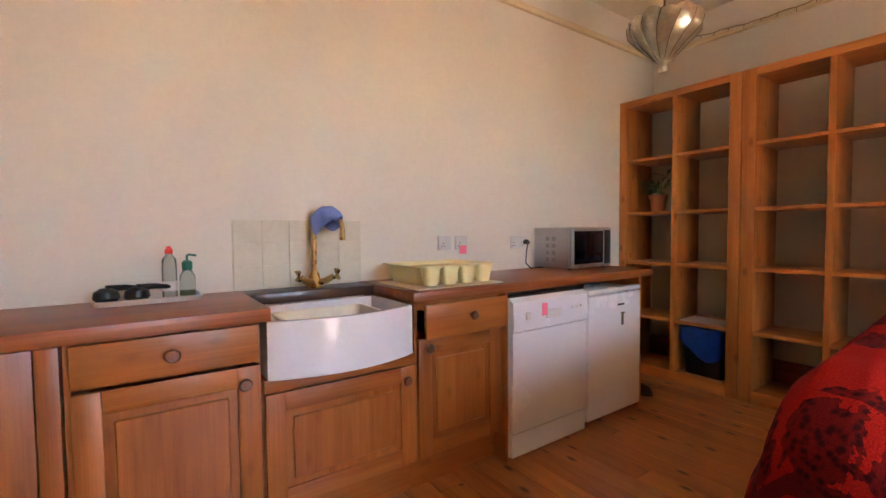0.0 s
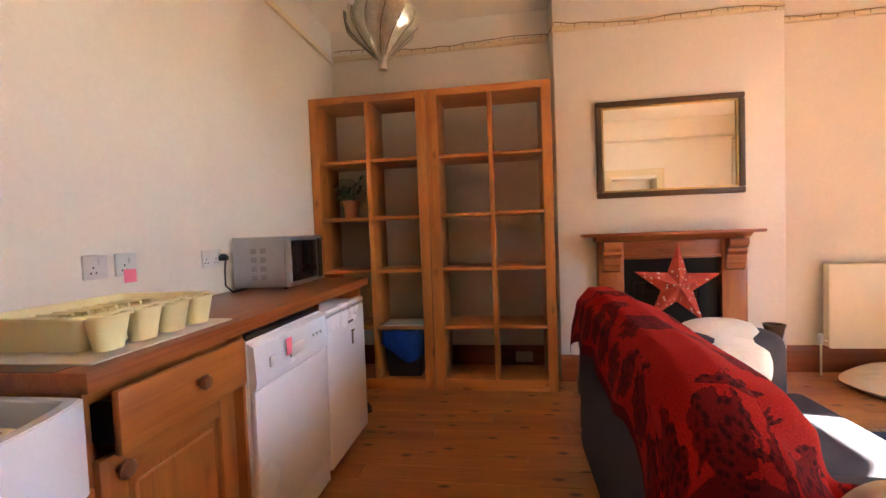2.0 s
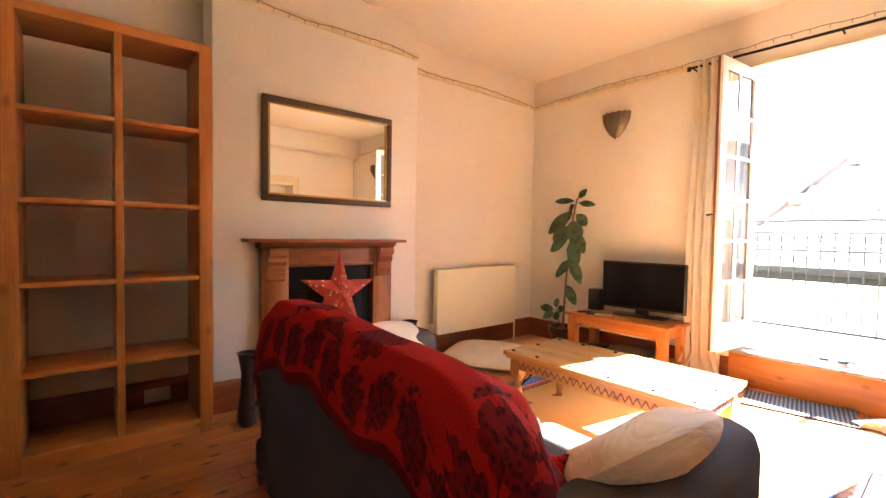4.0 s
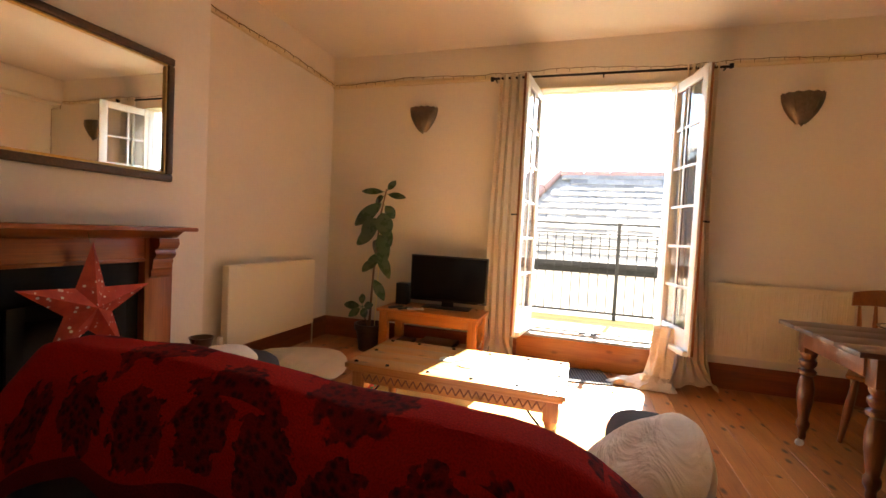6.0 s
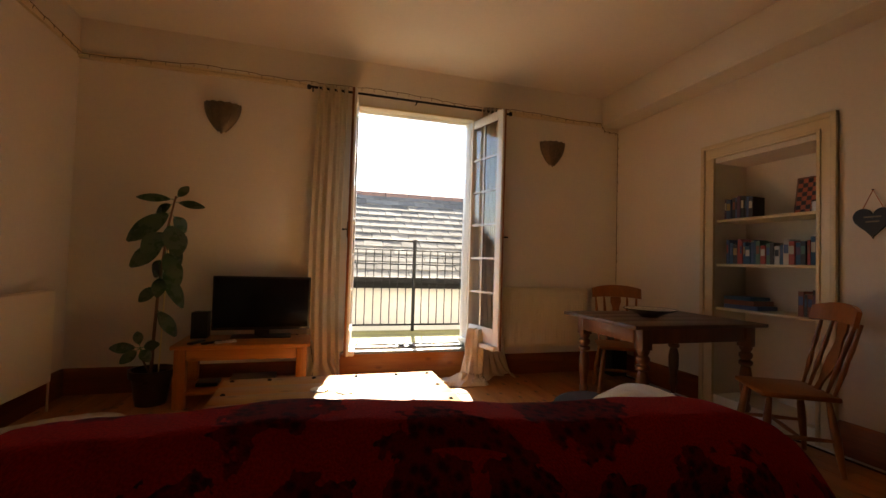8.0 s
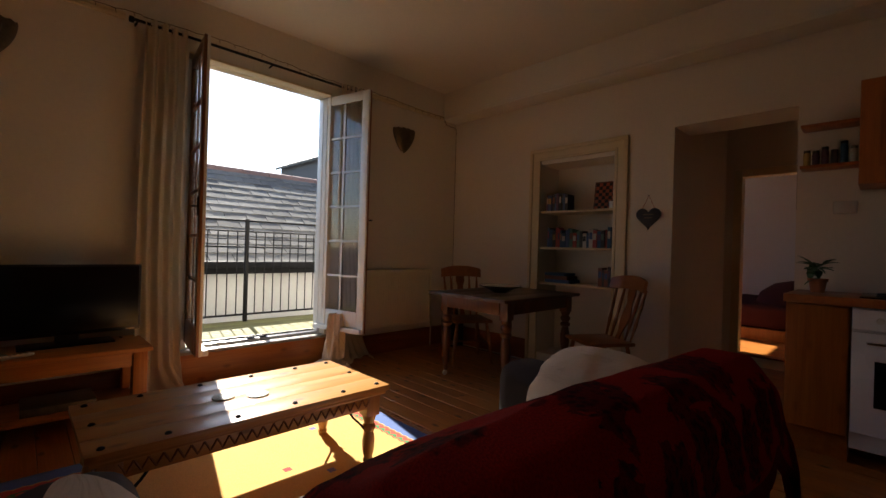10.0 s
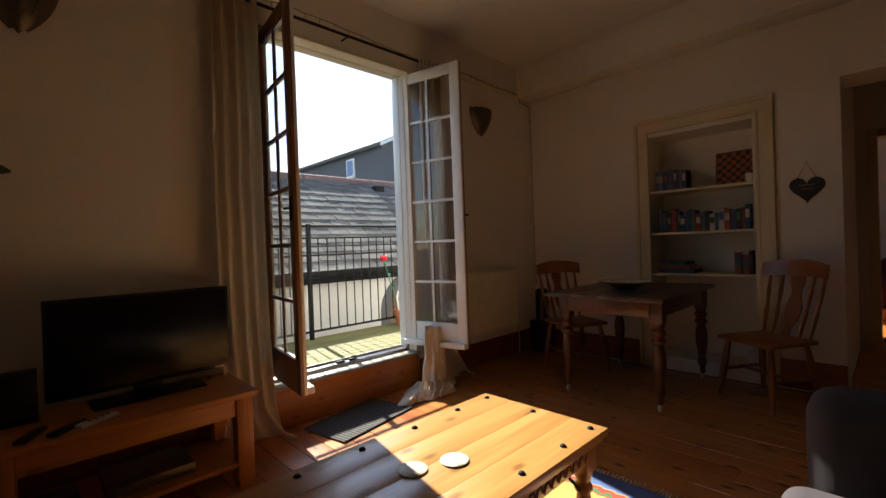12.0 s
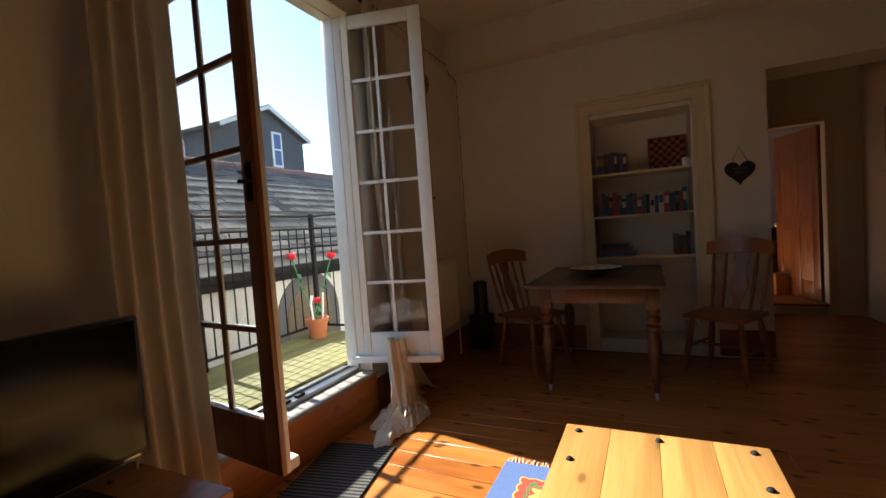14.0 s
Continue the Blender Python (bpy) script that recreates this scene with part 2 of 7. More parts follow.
PALEWALL = plain("pale_wall_paint", (0.78, 0.78, 0.80), 0.8, 0, 0.03, 1.0, 0.15)
BLUEGLASS = plain("far_glass", (0.10, 0.14, 0.30), 0.1, 0, 0.1, 2.0, 0.0)

GLASS, gt, gb = mat("window_glass")
gb.inputs["Base Color"].default_value = (0.97, 0.98, 0.98, 1)
gb.inputs["Roughness"].default_value, gb.inputs["IOR"].default_value = 0.01, 1.45
gb.inputs["Transmission Weight"].default_value = 1.0
MIRROR, mt, mb = mat("mirror_glass")
mb.inputs["Base Color"].default_value = (0.86, 0.87, 0.84, 1)
mb.inputs["Metallic"].default_value, mb.inputs["Roughness"].default_value = 1.0, 0.015
CLEAR, ct_, cb_ = mat("clear_bottle")
cb_.inputs["Base Color"].default_value = (0.80, 0.88, 0.82, 1)
cb_.inputs["Roughness"].default_value, cb_.inputs["Transmission Weight"].default_value = 0.1, 0.9
GREENP = plain("green_plastic", (0.02, 0.13, 0.07), 0.3)
REDP = plain("red_plastic", (0.65, 0.03, 0.02), 0.35)


def curtain_material():
    m = cloth("curtain_cotton", (0.82, 0.74, 0.60), 350.0, 0.06)
    nt, b = m.node_tree, m.node_tree.nodes["Principled BSDF"]
    tr = nd(nt, "BsdfTranslucent", Color=(0.80, 0.68, 0.50, 1))
    mx = nd(nt, "MixShader", Fac=0.5)
    nt.links.new(b.outputs[0], mx.inputs[1])
    nt.links.new(tr.outputs[0], mx.inputs[2])
    nt.links.new(mx.outputs[0], nt.nodes["Material Output"].inputs["Surface"])
    return m


CURTAIN = curtain_material()


def throw_material():
    """Red wool with dark woven flowers; the cloth's own coordinates carry the pattern."""
    m, nt, b = mat("red_throw")
    uv = nt.nodes.new("ShaderNodeUVMap")
    sep = nd(nt, "SeparateXYZ", Vector=uv.outputs[0])
    warp = nd(nt, "TexNoise", Vector=uv.outputs[0], Scale=26.0, Detail=3.0)
    wv = nt.nodes.new("ShaderNodeVectorMath")
    wv.operation = "MULTIPLY_ADD"
    nt.links.new(warp.outputs[1], wv.inputs[0])
    wv.inputs[1].default_value = (0.16, 0.16, 0.0)
    nt.links.new(uv.outputs[0], wv.inputs[2])
    vo = nd(nt, "TexVoronoi", Vector=wv.outputs[0], Scale=4.3, Randomness=0.9)
    some = mth(nt, "GREATER_THAN", nd(nt, "SeparateColor", Color=vo.outputs["Color"]).outputs[0], 0.42)
    big = mth(nt, "MULTIPLY", some, ramp(nt, vo.outputs["Distance"], [(0.50, (1, 1, 1)), (0.54, (0, 0, 0))]))
    lace = nd(nt, "TexVoronoi", Vector=uv.outputs[0], Scale=62.0)
    holes = ramp(nt, lace.outputs["Distance"], [(0.25, (1, 1, 1)), (0.6, (0.66, 0.66, 0.66))])
    v = sep.outputs[1]
    flowers = mth(nt, "MULTIPLY", mth(nt, "MULTIPLY", big, holes), mth(nt, "GREATER_THAN", v, 0.20))
    # rows of bushes along the hems, with a dark line and a plain border below them
    d = mth(nt, "SUBTRACT", sep.outputs[0], 0.5 - HANG)

    def bushes(along_, off, at, pitch, size):
        a_ = mth(nt, "MULTIPLY", mth(nt, "SUBTRACT", mth(nt, "FRACT", mth(nt, "MULTIPLY", along_, 1 / pitch)), 0.5), pitch)
        o_ = mth(nt, "MULTIPLY", mth(nt, "SUBTRACT", off, at), 0.8)
        r_ = mth(nt, "SQRT", mth(nt, "ADD", mth(nt, "MULTIPLY", a_, a_), mth(nt, "MULTIPLY", o_, o_)))
        return mth(nt, "LESS_THAN", r_, mth(nt, "MULTIPLY_ADD", warp.outputs[0], size * 1.6, size * 0.2))

    trees = mth(nt, "MAXIMUM", bushes(sep.outputs[0], v, 0.13, 0.15, 0.062), bushes(v, d, 0.20, 0.17, 0.075))
    trees = mth(nt, "MULTIPLY", trees, holes)
    inner = mth(nt, "GREATER_THAN", d, 0.30)
    flowers = mth(nt, "MULTIPLY", flowers, inner)
    line = mth(nt, "LESS_THAN", mth(nt, "ABSOLUTE", mth(nt, "SUBTRACT", d, 0.105)), 0.022)
    band = mth(nt, "MULTIPLY", mth(nt, "MAXIMUM", line, mth(nt, "LESS_THAN", v, 0.04)), 0.75)
    f = mth(nt, "MAXIMUM", mth(nt, "MAXIMUM", flowers, trees), band)
    fine = nd(nt, "TexNoise", Vector=uv.outputs[0], Scale=240.0, Detail=2.0)
    red = ramp(nt, fine.outputs[0], [(0.3, (0.21, 0.006, 0.003)), (0.7, (0.37, 0.014, 0.007))])
    nt.links.new(mixc(nt, mth(nt, "MULTIPLY", f, 0.92), red, (0.014, 0.004, 0.005)), b.inputs["Base Color"])
    b.inputs["Roughness"].default_value = 1.0
    b.inputs["Specular IOR Level"].default_value = 0.1
    bump(nt, b, fine.outputs[0], 0.3, 0.004)
    return m


HANG = 0.24  # how far the throw falls over the sofa end
THROW = throw_material()


def rug_material(hx, hy):
    m, nt, b = mat("rug_wool")
    tc = nt.nodes.new("ShaderNodeTexCoord")
    s = nd(nt, "SeparateXYZ", Vector=tc.outputs["Object"])
    dx = mth(nt, "SUBTRACT", hx, mth(nt, "ABSOLUTE", s.outputs[0]))
    dy = mth(nt, "SUBTRACT", hy, mth(nt, "ABSOLUTE", s.outputs[1]))
    d = mth(nt, "MINIMUM", dx, dy)
    zig = mth(nt, "ADD", mth(nt, "PINGPONG", s.outputs[0], 0.03), mth(nt, "PINGPONG", s.outputs[1], 0.03))
    inner = mth(nt, "GREATER_THAN", d, 0.10)
    dd = mth(nt, "ADD", d, mth(nt, "MULTIPLY", mth(nt, "SUBTRACT", zig, 0.03), mth(nt, "MULTIPLY", inner, 0.5)))
    n = nt.nodes.new("ShaderNodeValToRGB")
    n.color_ramp.interpolation = "CONSTANT"
    stops = [(0.0, (0.10, 0.16, 0.36)), (0.11, (0.62, 0.40, 0.10)), (0.125, (0.55, 0.06, 0.03)), (0.155, (0.05, 0.20, 0.06)),
             (0.175, (0.55, 0.06, 0.03)), (0.19, (0.62, 0.38, 0.10))]
    el = n.color_ramp.elements
    while len(el) < len(stops):
        el.new(0.9)
    for e, (p, c) in zip(el, stops):
        e.position, e.color = p, (*c, 1)
    nt.links.new(dd, n.inputs[0])
    vo = nd(nt, "TexVoronoi", Vector=tc.outputs["Object"], Scale=5.0, Randomness=0.5)
    vo.distance = "CHEBYCHEV"
    dot = mth(nt, "MULTIPLY", mth(nt, "LESS_THAN", vo.outputs["Distance"], 0.10), mth(nt, "GREATER_THAN", d, 0.26))
    dotc = ramp(nt, nd(nt, "SeparateColor", Color=vo.outputs["Color"]).outputs[0], [(0.3, (0.30, 0.05, 0.04)), (0.6, (0.16, 0.16, 0.30))])
    col = mixc(nt, dot, n.outputs[0], dotc)
    fine = nd(nt, "TexNoise", Vector=tc.outputs["Object"], Scale=220.0, Detail=2.0)
    col = mixc(nt, 0.35, col, ramp(nt, fine.outputs[0], [(0.3, (0.3, 0.3, 0.3)), (0.7, (1, 1, 1))]), "MULTIPLY")
    nt.links.new(col, b.inputs["Base Color"])
    b.inputs["Roughness"].default_value = 0.95
    bump(nt, b, fine.outputs[0], 0.5, 0.006)
    return m


def striped(name, a, c, period, axis):
    m, nt, b = mat(name)
    tc = nt.nodes.new("ShaderNodeTexCoord")
    s = nd(nt, "SeparateXYZ", Vector=tc.outputs["Object"])
    st = mth(nt, "GREATER_THAN", mth(nt, "PINGPONG", s.outputs[axis], period), period * 0.5)
    fine = nd(nt, "TexNoise", Vector=tc.outputs["Object"], Scale=260.0, Detail=2.0)
    col = mixc(nt, st, a, c)
    col = mixc(nt, 0.5, col, ramp(nt, fine.outputs[0], [(0.3, (0.4, 0.4, 0.4)), (0.7, (1, 1, 1))]), "MULTIPLY")
    nt.links.new(col, b.inputs["Base Color"])
    b.inputs["Roughness"].default_value = 0.95
    bump(nt, b, fine.outputs[0], 0.5, 0.006)
    return m


def star_material():
    m, nt, b = mat("star_paper")
    v = coords(nt, (1, 1, 1), False)
    vo = nd(nt, "TexVoronoi", Vector=v, Scale=38.0)
    no = nd(nt, "TexNoise", Vector=v, Scale=16.0, Detail=5.0)
    f = mth(nt, "MULTIPLY", ramp(nt, vo.outputs["Distance"], [(0.22, (1, 1, 1)), (0.32, (0, 0, 0))]),
            ramp(nt, no.outputs[0], [(0.46, (0, 0, 0)), (0.52, (1, 1, 1))]))
    base = ramp(nt, no.outputs[0], [(0.3, (0.36, 0.028, 0.016)), (0.7, (0.54, 0.075, 0.035))])
    nt.links.new(mixc(nt, f, base, (0.80, 0.72, 0.66)), b.inputs["Base Color"])
    b.inputs["Roughness"].default_value = 0.6
    return m


STAR = star_material()

# ---- building helpers ----
LOCAL = set()


def thing(name, loc, label, category, group="", rz=0.0, local=False, kind=""):
    e = new(name)
    e.empty_display_size = 0.1
    e.matrix_basis = pose(*loc, 0, 0, rz)
    if local:
        LOCAL.add(e.name)
    return tagged(e, label, category, group, kind)


def mesh_of(name, bm, material, smooth=True, sharp=38):
    me = bpy.data.meshes.new(name)
    bm.to_mesh(me)
    bm.free()
    me.materials.append(material)
    if smooth:
        me.shade_smooth()
        me.set_sharp_from_angle(angle=radians(sharp))
    return me


def part(name, bm, material, parent=None, label="", smooth=True):
    ob = new(name, bm if isinstance(bm, bpy.types.Mesh) else mesh_of(name, bm, material, smooth))
    if parent:
        ob.parent = parent
        if parent.type == "EMPTY" and parent.name not in LOCAL:
            ob.matrix_parent_inverse = parent.matrix_basis.inverted()
    return tagged(ob, label)


def solo(name, bm, material, label, category, kind="", group="", smooth=True):
    return tagged(part(name, bm, material, None, label, smooth), label, category, group, kind)


def box(bm, x0, x1, y0, y1, z0, z1, bev=0.0, seg=2):
    vs = [bm.verts.new((x, y, z)) for x in (x0, x1) for y in (y0, y1) for z in (z0, z1)]
    fs = [bm.faces.new([vs[i] for i in q]) for q in ((0, 1, 3, 2), (4, 6, 7, 5), (0, 4, 5, 1), (2, 3, 7, 6), (0, 2, 6, 4), (1, 5, 7, 3))]
    if bev:
        es = list({e for f in fs for e in f.edges})
        bmesh.ops.bevel(bm, geom=es, offset=bev, segments=seg, affect="EDGES", profile=0.5)
    return bm


def B(*a, **k):
    return box(bmesh.new(), *a, **k)


def lathe(bm, prof, c=(0, 0, 0), seg=20, squash=1.0, cap=True):
    rings = []
    for r, z in prof:
        rings.append([bm.verts.new((c[0] + r * math.cos(2 * math.pi * i / seg), c[1] + squash * r * math.sin(2 * math.pi * i / seg), c[2] + z)) for i in range(seg)])
    for a, b in zip(rings, rings[1:]):
        for i in range(seg):
            j = (i + 1) % seg
            bm.faces.new((a[i], a[j], b[j], b[i]))
    if cap:
        bm.faces.new(rings[0][::-1])
        bm.faces.new(rings[-1])
    return bm


def L(prof, c=(0, 0, 0), **k):
    return lathe(bmesh.new(), prof, c, **k)


def tube(bm, pts, r, seg=8, taper=1.0):
    pts = [Vector(p) for p in pts]
    rings = []
    n = len(pts)
    up = Vector((0.13, 0.31, 0.94))
    for i, p in enumerate(pts):
        d = (pts[min(i + 1, n - 1)] - pts[max(i - 1, 0)]).normalized()
        a = d.cross(up)
        if a.length < 0.05:
            a = d.cross(Vector((1, 0, 0)))
        a.normalize()
        b = d.cross(a)
        rr = (r[i] if isinstance(r, (list, tuple)) else r * (1 + (taper - 1) * i / max(1, n - 1)))
        rings.append([bm.verts.new(p + rr * (math.cos(2 * math.pi * k / seg) * a + math.sin(2 * math.pi * k / seg) * b)) for k in range(seg)])
    for a, b in zip(rings, rings[1:]):
        for k in range(seg):
            j = (k + 1) % seg
            bm.faces.new((a[k], b[k], b[j], a[j]))
    bm.faces.new(rings[0])
    bm.faces.new(rings[-1][::-1])
    return bm


def T(pts, r, **k):
    return tube(bmesh.new(), pts, r, **k)


def sheet(f, nu, nv, thick=0.0, uv=True, closed=False):
    """A surface f(u, v) with u, v in 0..1, with cloth coordinates; thick gives it a second side."""
    bm = bmesh.new()
    lay = bm.loops.layers.uv.new("UVMap") if uv else None
    g = [[bm.verts.new(f(i / nu, j / nv)[:3]) for j in range(nv + 1)] for i in range(nu + 1)]
    for i in range(nu):
        for j in range(nv):
            fa = bm.faces.new((g[i][j], g[i + 1][j], g[i + 1][j + 1], g[i][j + 1]))
            if lay:
                for lp, (a, b) in zip(fa.loops, ((i, j), (i + 1, j), (i + 1, j + 1), (i, j + 1))):
                    q = f(a / nu, b / nv)
                    lp[lay].uv = q[3:5] if len(q) > 3 else (a / nu, b / nv)
    if thick:
        bm.normal_update()
        bmesh.ops.solidify(bm, geom=bm.faces[:], thickness=thick)
    return bm


def prism(bm, poly, axis, a, b):
    """Extrude a flat outline (pairs in the two other axes) from a to b along axis."""
    def at(p, t):
        q = list(p)
        q.insert(axis, t)
        return q
    lo = [bm.verts.new(at(p, a)) for p in poly]
    hi = [bm.verts.new(at(p, b)) for p in poly]
    n = len(poly)
    for i in range(n):
        bm.faces.new((lo[i], lo[(i + 1) % n], hi[(i + 1) % n], hi[i]))
    bm.faces.new(lo[::-1])
    bm.faces.new(hi)
    bmesh.ops.recalc_face_normals(bm, faces=bm.faces[:])
    return bm


def cushion(w, h, d, n=22, crush=0.0, seed=0, corner=2.6):
    """A stuffed pad of width w, height h and depth d, round its own middle, flat in y."""
    bm = bmesh.new()
    ga = {}
    for side in (1, -1):
        for i in range(n + 1):
            for j in range(n + 1):
                a, b = 2 * i / n - 1, 2 * j / n - 1
                edge = max(abs(a), abs(b)) > 0.999
                if side == -1 and edge:
                    ga[side, i, j] = ga[1, i, j]
                    continue
                x = a * math.sqrt(max(0, 1 - (abs(b) ** corner) * 0.35))
                z = b * math.sqrt(max(0, 1 - (abs(a) ** corner) * 0.35))
                t = max(0.0, (1 - abs(a) ** 2.4) * (1 - abs(b) ** 2.4)) ** 0.5
                wr = noise.noise(Vector((x * 2.1 + seed, z * 2.1, side))) * crush + noise.noise(Vector((x * 6 + seed, z * 5, side * 3))) * crush * 0.35
                ga[side, i, j] = bm.verts.new((x * w / 2, side * (t * d / 2 + wr * t * d), z * h / 2))
    for side in (1, -1):
        for i in range(n):
            for j in range(n):
                q = [ga[side, i, j], ga[side, i + 1, j], ga[side, i + 1, j + 1], ga[side, i, j + 1]]
                bm.faces.new(q if side == -1 else q[::-1])
    return bm

# ---- the room ----
XW, XE, YS, YN, ZC = -1.10, 4.21, -3.17, 2.47, 3.13     # alcove wall, shelf wall, window wall, kitchen wall, ceiling
DX0, DX1, DZ0, DZ1 = 0.71, 1.98, 0.28, 2.70             # balcony opening
HY0, HY1, HZ = -0.535, 0.30, 2.29                        # doorway to the hall
NY0, NY1, NZ0, NZ1 = -1.868, -1.062, 0.10, 2.115         # book niche
WT = 0.21
HX_FLOOR = -2.85

floor = solo("floor", B(HX_FLOOR, XE, YS, YN, -0.25, -0.022), GAP, "dark gap under the floorboards", "floor", "structure")
ceiling = solo("ceiling", B(-6.6, XE + 0.2, YS - WT, YN + 0.2, ZC, ZC + 0.2), CEIL, "cream painted plaster ceiling", "ceiling", "structure")
solo("wall_kitchen", B(XW - 0.4, XE + 0.2, YN, YN + 0.2, -0.25, ZC), WALL, "cream painted plaster wall", "wall", "structure")
solo("wall_shelves", B(XE, XE + 0.2, YS - WT, YN, -0.25, ZC), WALL, "cream painted plaster wall", "wall", "structure")
bm = B(3.915, XE - 0.001, -1.165, 0.505, 0, ZC, bev=0.006)
solo("chimney_breast", bm, WALL, "cream painted chimney breast", "wall", "structure")
bm = bmesh.new()
box(bm, XW - 0.4, DX0, YS - WT, YS, -0.25, ZC)
box(bm, DX1, XE, YS - WT, YS, -0.25, ZC)
box(bm, DX0, DX1, YS - WT, YS, DZ1, ZC)
box(bm, DX0, DX1, YS - WT, YS, -0.25, DZ0 - 0.02)
solo("wall_window", bm, WALL, "cream painted plaster wall round the balcony doors", "wall", "structure")
bm = bmesh.new()
box(bm, XW - 0.40, XW, YS, NY0, -0.25, ZC)
box(bm, XW - 0.40, XW, NY1, HY0, -0.25, ZC)
box(bm, XW - 0.40, XW, HY1, YN, -0.25, ZC)
box(bm, XW - 0.40, XW, NY0, NY1, NZ1, ZC)
box(bm, XW - 0.40, XW, NY0, NY1, -0.25, NZ0)
box(bm, XW - 0.40, XW, HY0, HY1, HZ, ZC)
box(bm, XW - 0.40, XW - 0.36, NY0, NY1, NZ0, NZ1)
solo("wall_alcove", bm, WALL, "cream painted plaster wall with a book niche", "wall", "structure")

# boxed beam and mouldings under the ceiling
bm = B(XW + 0.001, -0.87, YS + 0.001, YN - 0.001, 2.80, ZC - 0.001, bev=0.008)
box(bm, XW + 0.002, -0.845, YS + 0.002, YN - 0.002, 2.785, 2.815, bev=0.008)
solo("ceiling_beam", bm, CEIL, "cream boxed beam along the ceiling", "beam", "structure")
RAIL = [(0.0, 2.785), (0.022, 2.79), (0.026, 2.81), (0.016, 2.822), (0.02, 2.835), (0.0, 2.842)]


def rail_x(x0, x1, y, s, up=0.0):
    return prism(bmesh.new(), [(y + s * a, z + up) for a, z in RAIL], 0, x0, x1)


def rail_y(y0, y1, x, s, up=0.0):
    return prism(bmesh.new(), [(x + s * a, z + up) for a, z in RAIL], 1, y0, y1)


for k, bm in enumerate((rail_x(-0.85, XE, YN, -1, 0.05), rail_y(0.51, YN, XE, -1, 0.07), rail_y(-1.16, 0.51, 3.915, -1, 0.015), rail_y(YS, -1.16, XE, -1, 0.025),
                        rail_x(2.40, XE, YS, 1), rail_x(-0.87, 0.30, YS, 1))):
    solo("picture_rail", bm, TRIMC, "cream picture rail moulding", "moulding", "structure")
SK = [(0.0, 0.0), (0.022, 0.0), (0.022, 0.17), (0.016, 0.195), (0.008, 0.21), (0.0, 0.215)]
for bm, m in ((prism(bmesh.new(), [(YS + a, z) for a, z in SK], 0, 2.0, XE), SKIRT), (prism(bmesh.new(), [(YS + a, z) for a, z in SK], 0, XW, 0.70), SKIRT),
              (prism(bmesh.new(), [(XE - a, z) for a, z in SK], 1, YS, -1.15), SKIRT_Y), (prism(bmesh.new(), [(3.915 - a, z) for a, z in SK], 1, 0.22, 0.51), SKIRT_Y),
              (prism(bmesh.new(), [(3.915 - a, z) for a, z in SK], 1, -1.15, -0.87), SKIRT_Y), (prism(bmesh.new(), [(XE - a, z) for a, z in SK], 1, 0.51, YN), SKIRT_Y),
              (prism(bmesh.new(), [(XW + a, z) for a, z in SK], 1, YS, -1.992), SKIRT_Y), (prism(bmesh.new(), [(XW + a, z) for a, z in SK], 1, -0.918, HY0), SKIRT_Y)):
    solo("baseboard", bm, m, "varnished wooden skirting board", "skirting", "structure")

# book niche architrave, shelves
bm = bmesh.new()
for k, (a, b, t) in enumerate(((0.0, 0.125, 0.018), (0.0, 0.035, 0.036), (0.10, 0.125, 0.028))):
    box(bm, XW, XW + t, -1.988 + a, -1.988 + b, 0, 2.28 - a, bev=0.004)
    box(bm, XW, XW + t, -0.92 - b, -0.92 - a, 0, 2.28 - a, bev=0.004)
    box(bm, XW, XW + t + 0.001, -1.988 + a, -0.92 - a, 2.28 - b, 2.28 - a, bev=0.004)
solo("niche_architrave", bm, TRIMC, "cream gloss moulded architrave round the book niche", "architrave", "structure")
for z in (1.617, 1.232, 0.855):
    solo("niche_shelf", B(XW - 0.355, XW - 0.02, NY0 + 0.002, NY1 - 0.002, z - 0.022, z, bev=0.003), TRIMC, "cream painted shelf in the wall niche", "shelf", "structure")

# ---- balcony doors ----
SILLP = plain("worn_sill_paint", (0.34, 0.30, 0.25), 0.5, 0, 0.3, 12.0, 0.3)
win = thing("window_1", (1.34, -3.32, DZ0), "white frame of the open balcony doors with a metal threshold", "window frame", kind="structure")
bm = bmesh.new()
box(bm, DX0, DX0 + 0.025, -3.36, -3.27, DZ0, DZ1, bev=0.004)
box(bm, DX1 - 0.065, DX1, -3.36, -3.27, DZ0, DZ1, bev=0.004)
part("window_frame", bm, WHITE, win)
bm = B(DX0 + 0.025, DX1 - 0.065, -3.36, -3.27, 2.672, DZ1 - 0.002, bev=0.004)
box(bm, DX0 + 0.002, DX1 - 0.002, -3.27, -3.15, 2.675, DZ1 - 0.004, bev=0.006)
part("window_head", bm, TRIMC, win)
part("head_vent", B(1.24, 1.40, -3.268, -3.258, 2.676, 2.688, bev=0.003), IRON, win)
bm = B(DX0 + 0.026, DX1 - 0.066, -3.40, -3.26, DZ0 - 0.018, DZ0 + 0.03, bev=0.004)
box(bm, DX0 + 0.03, DX1 - 0.07, -3.34, -3.33, DZ0 + 0.02, DZ0 + 0.045)
part("threshold", bm, STEEL, win, "worn metal threshold")
part("bolt_plate", B(1.25, 1.31, -3.30, -3.27, DZ0 + 0.03, DZ0 + 0.045, bev=0.004), IRON, win)
part("bolt_plate", B(1.36, 1.42, -3.30, -3.27, DZ0 + 0.03, DZ0 + 0.045, bev=0.004), IRON, win)
part("window_sill", B(DX0 - 0.02, DX1 + 0.02, -3.26, -3.135, DZ0 - 0.018, DZ0 + 0.006, bev=0.008), SILLP, win, "worn grey-white painted inner sill")
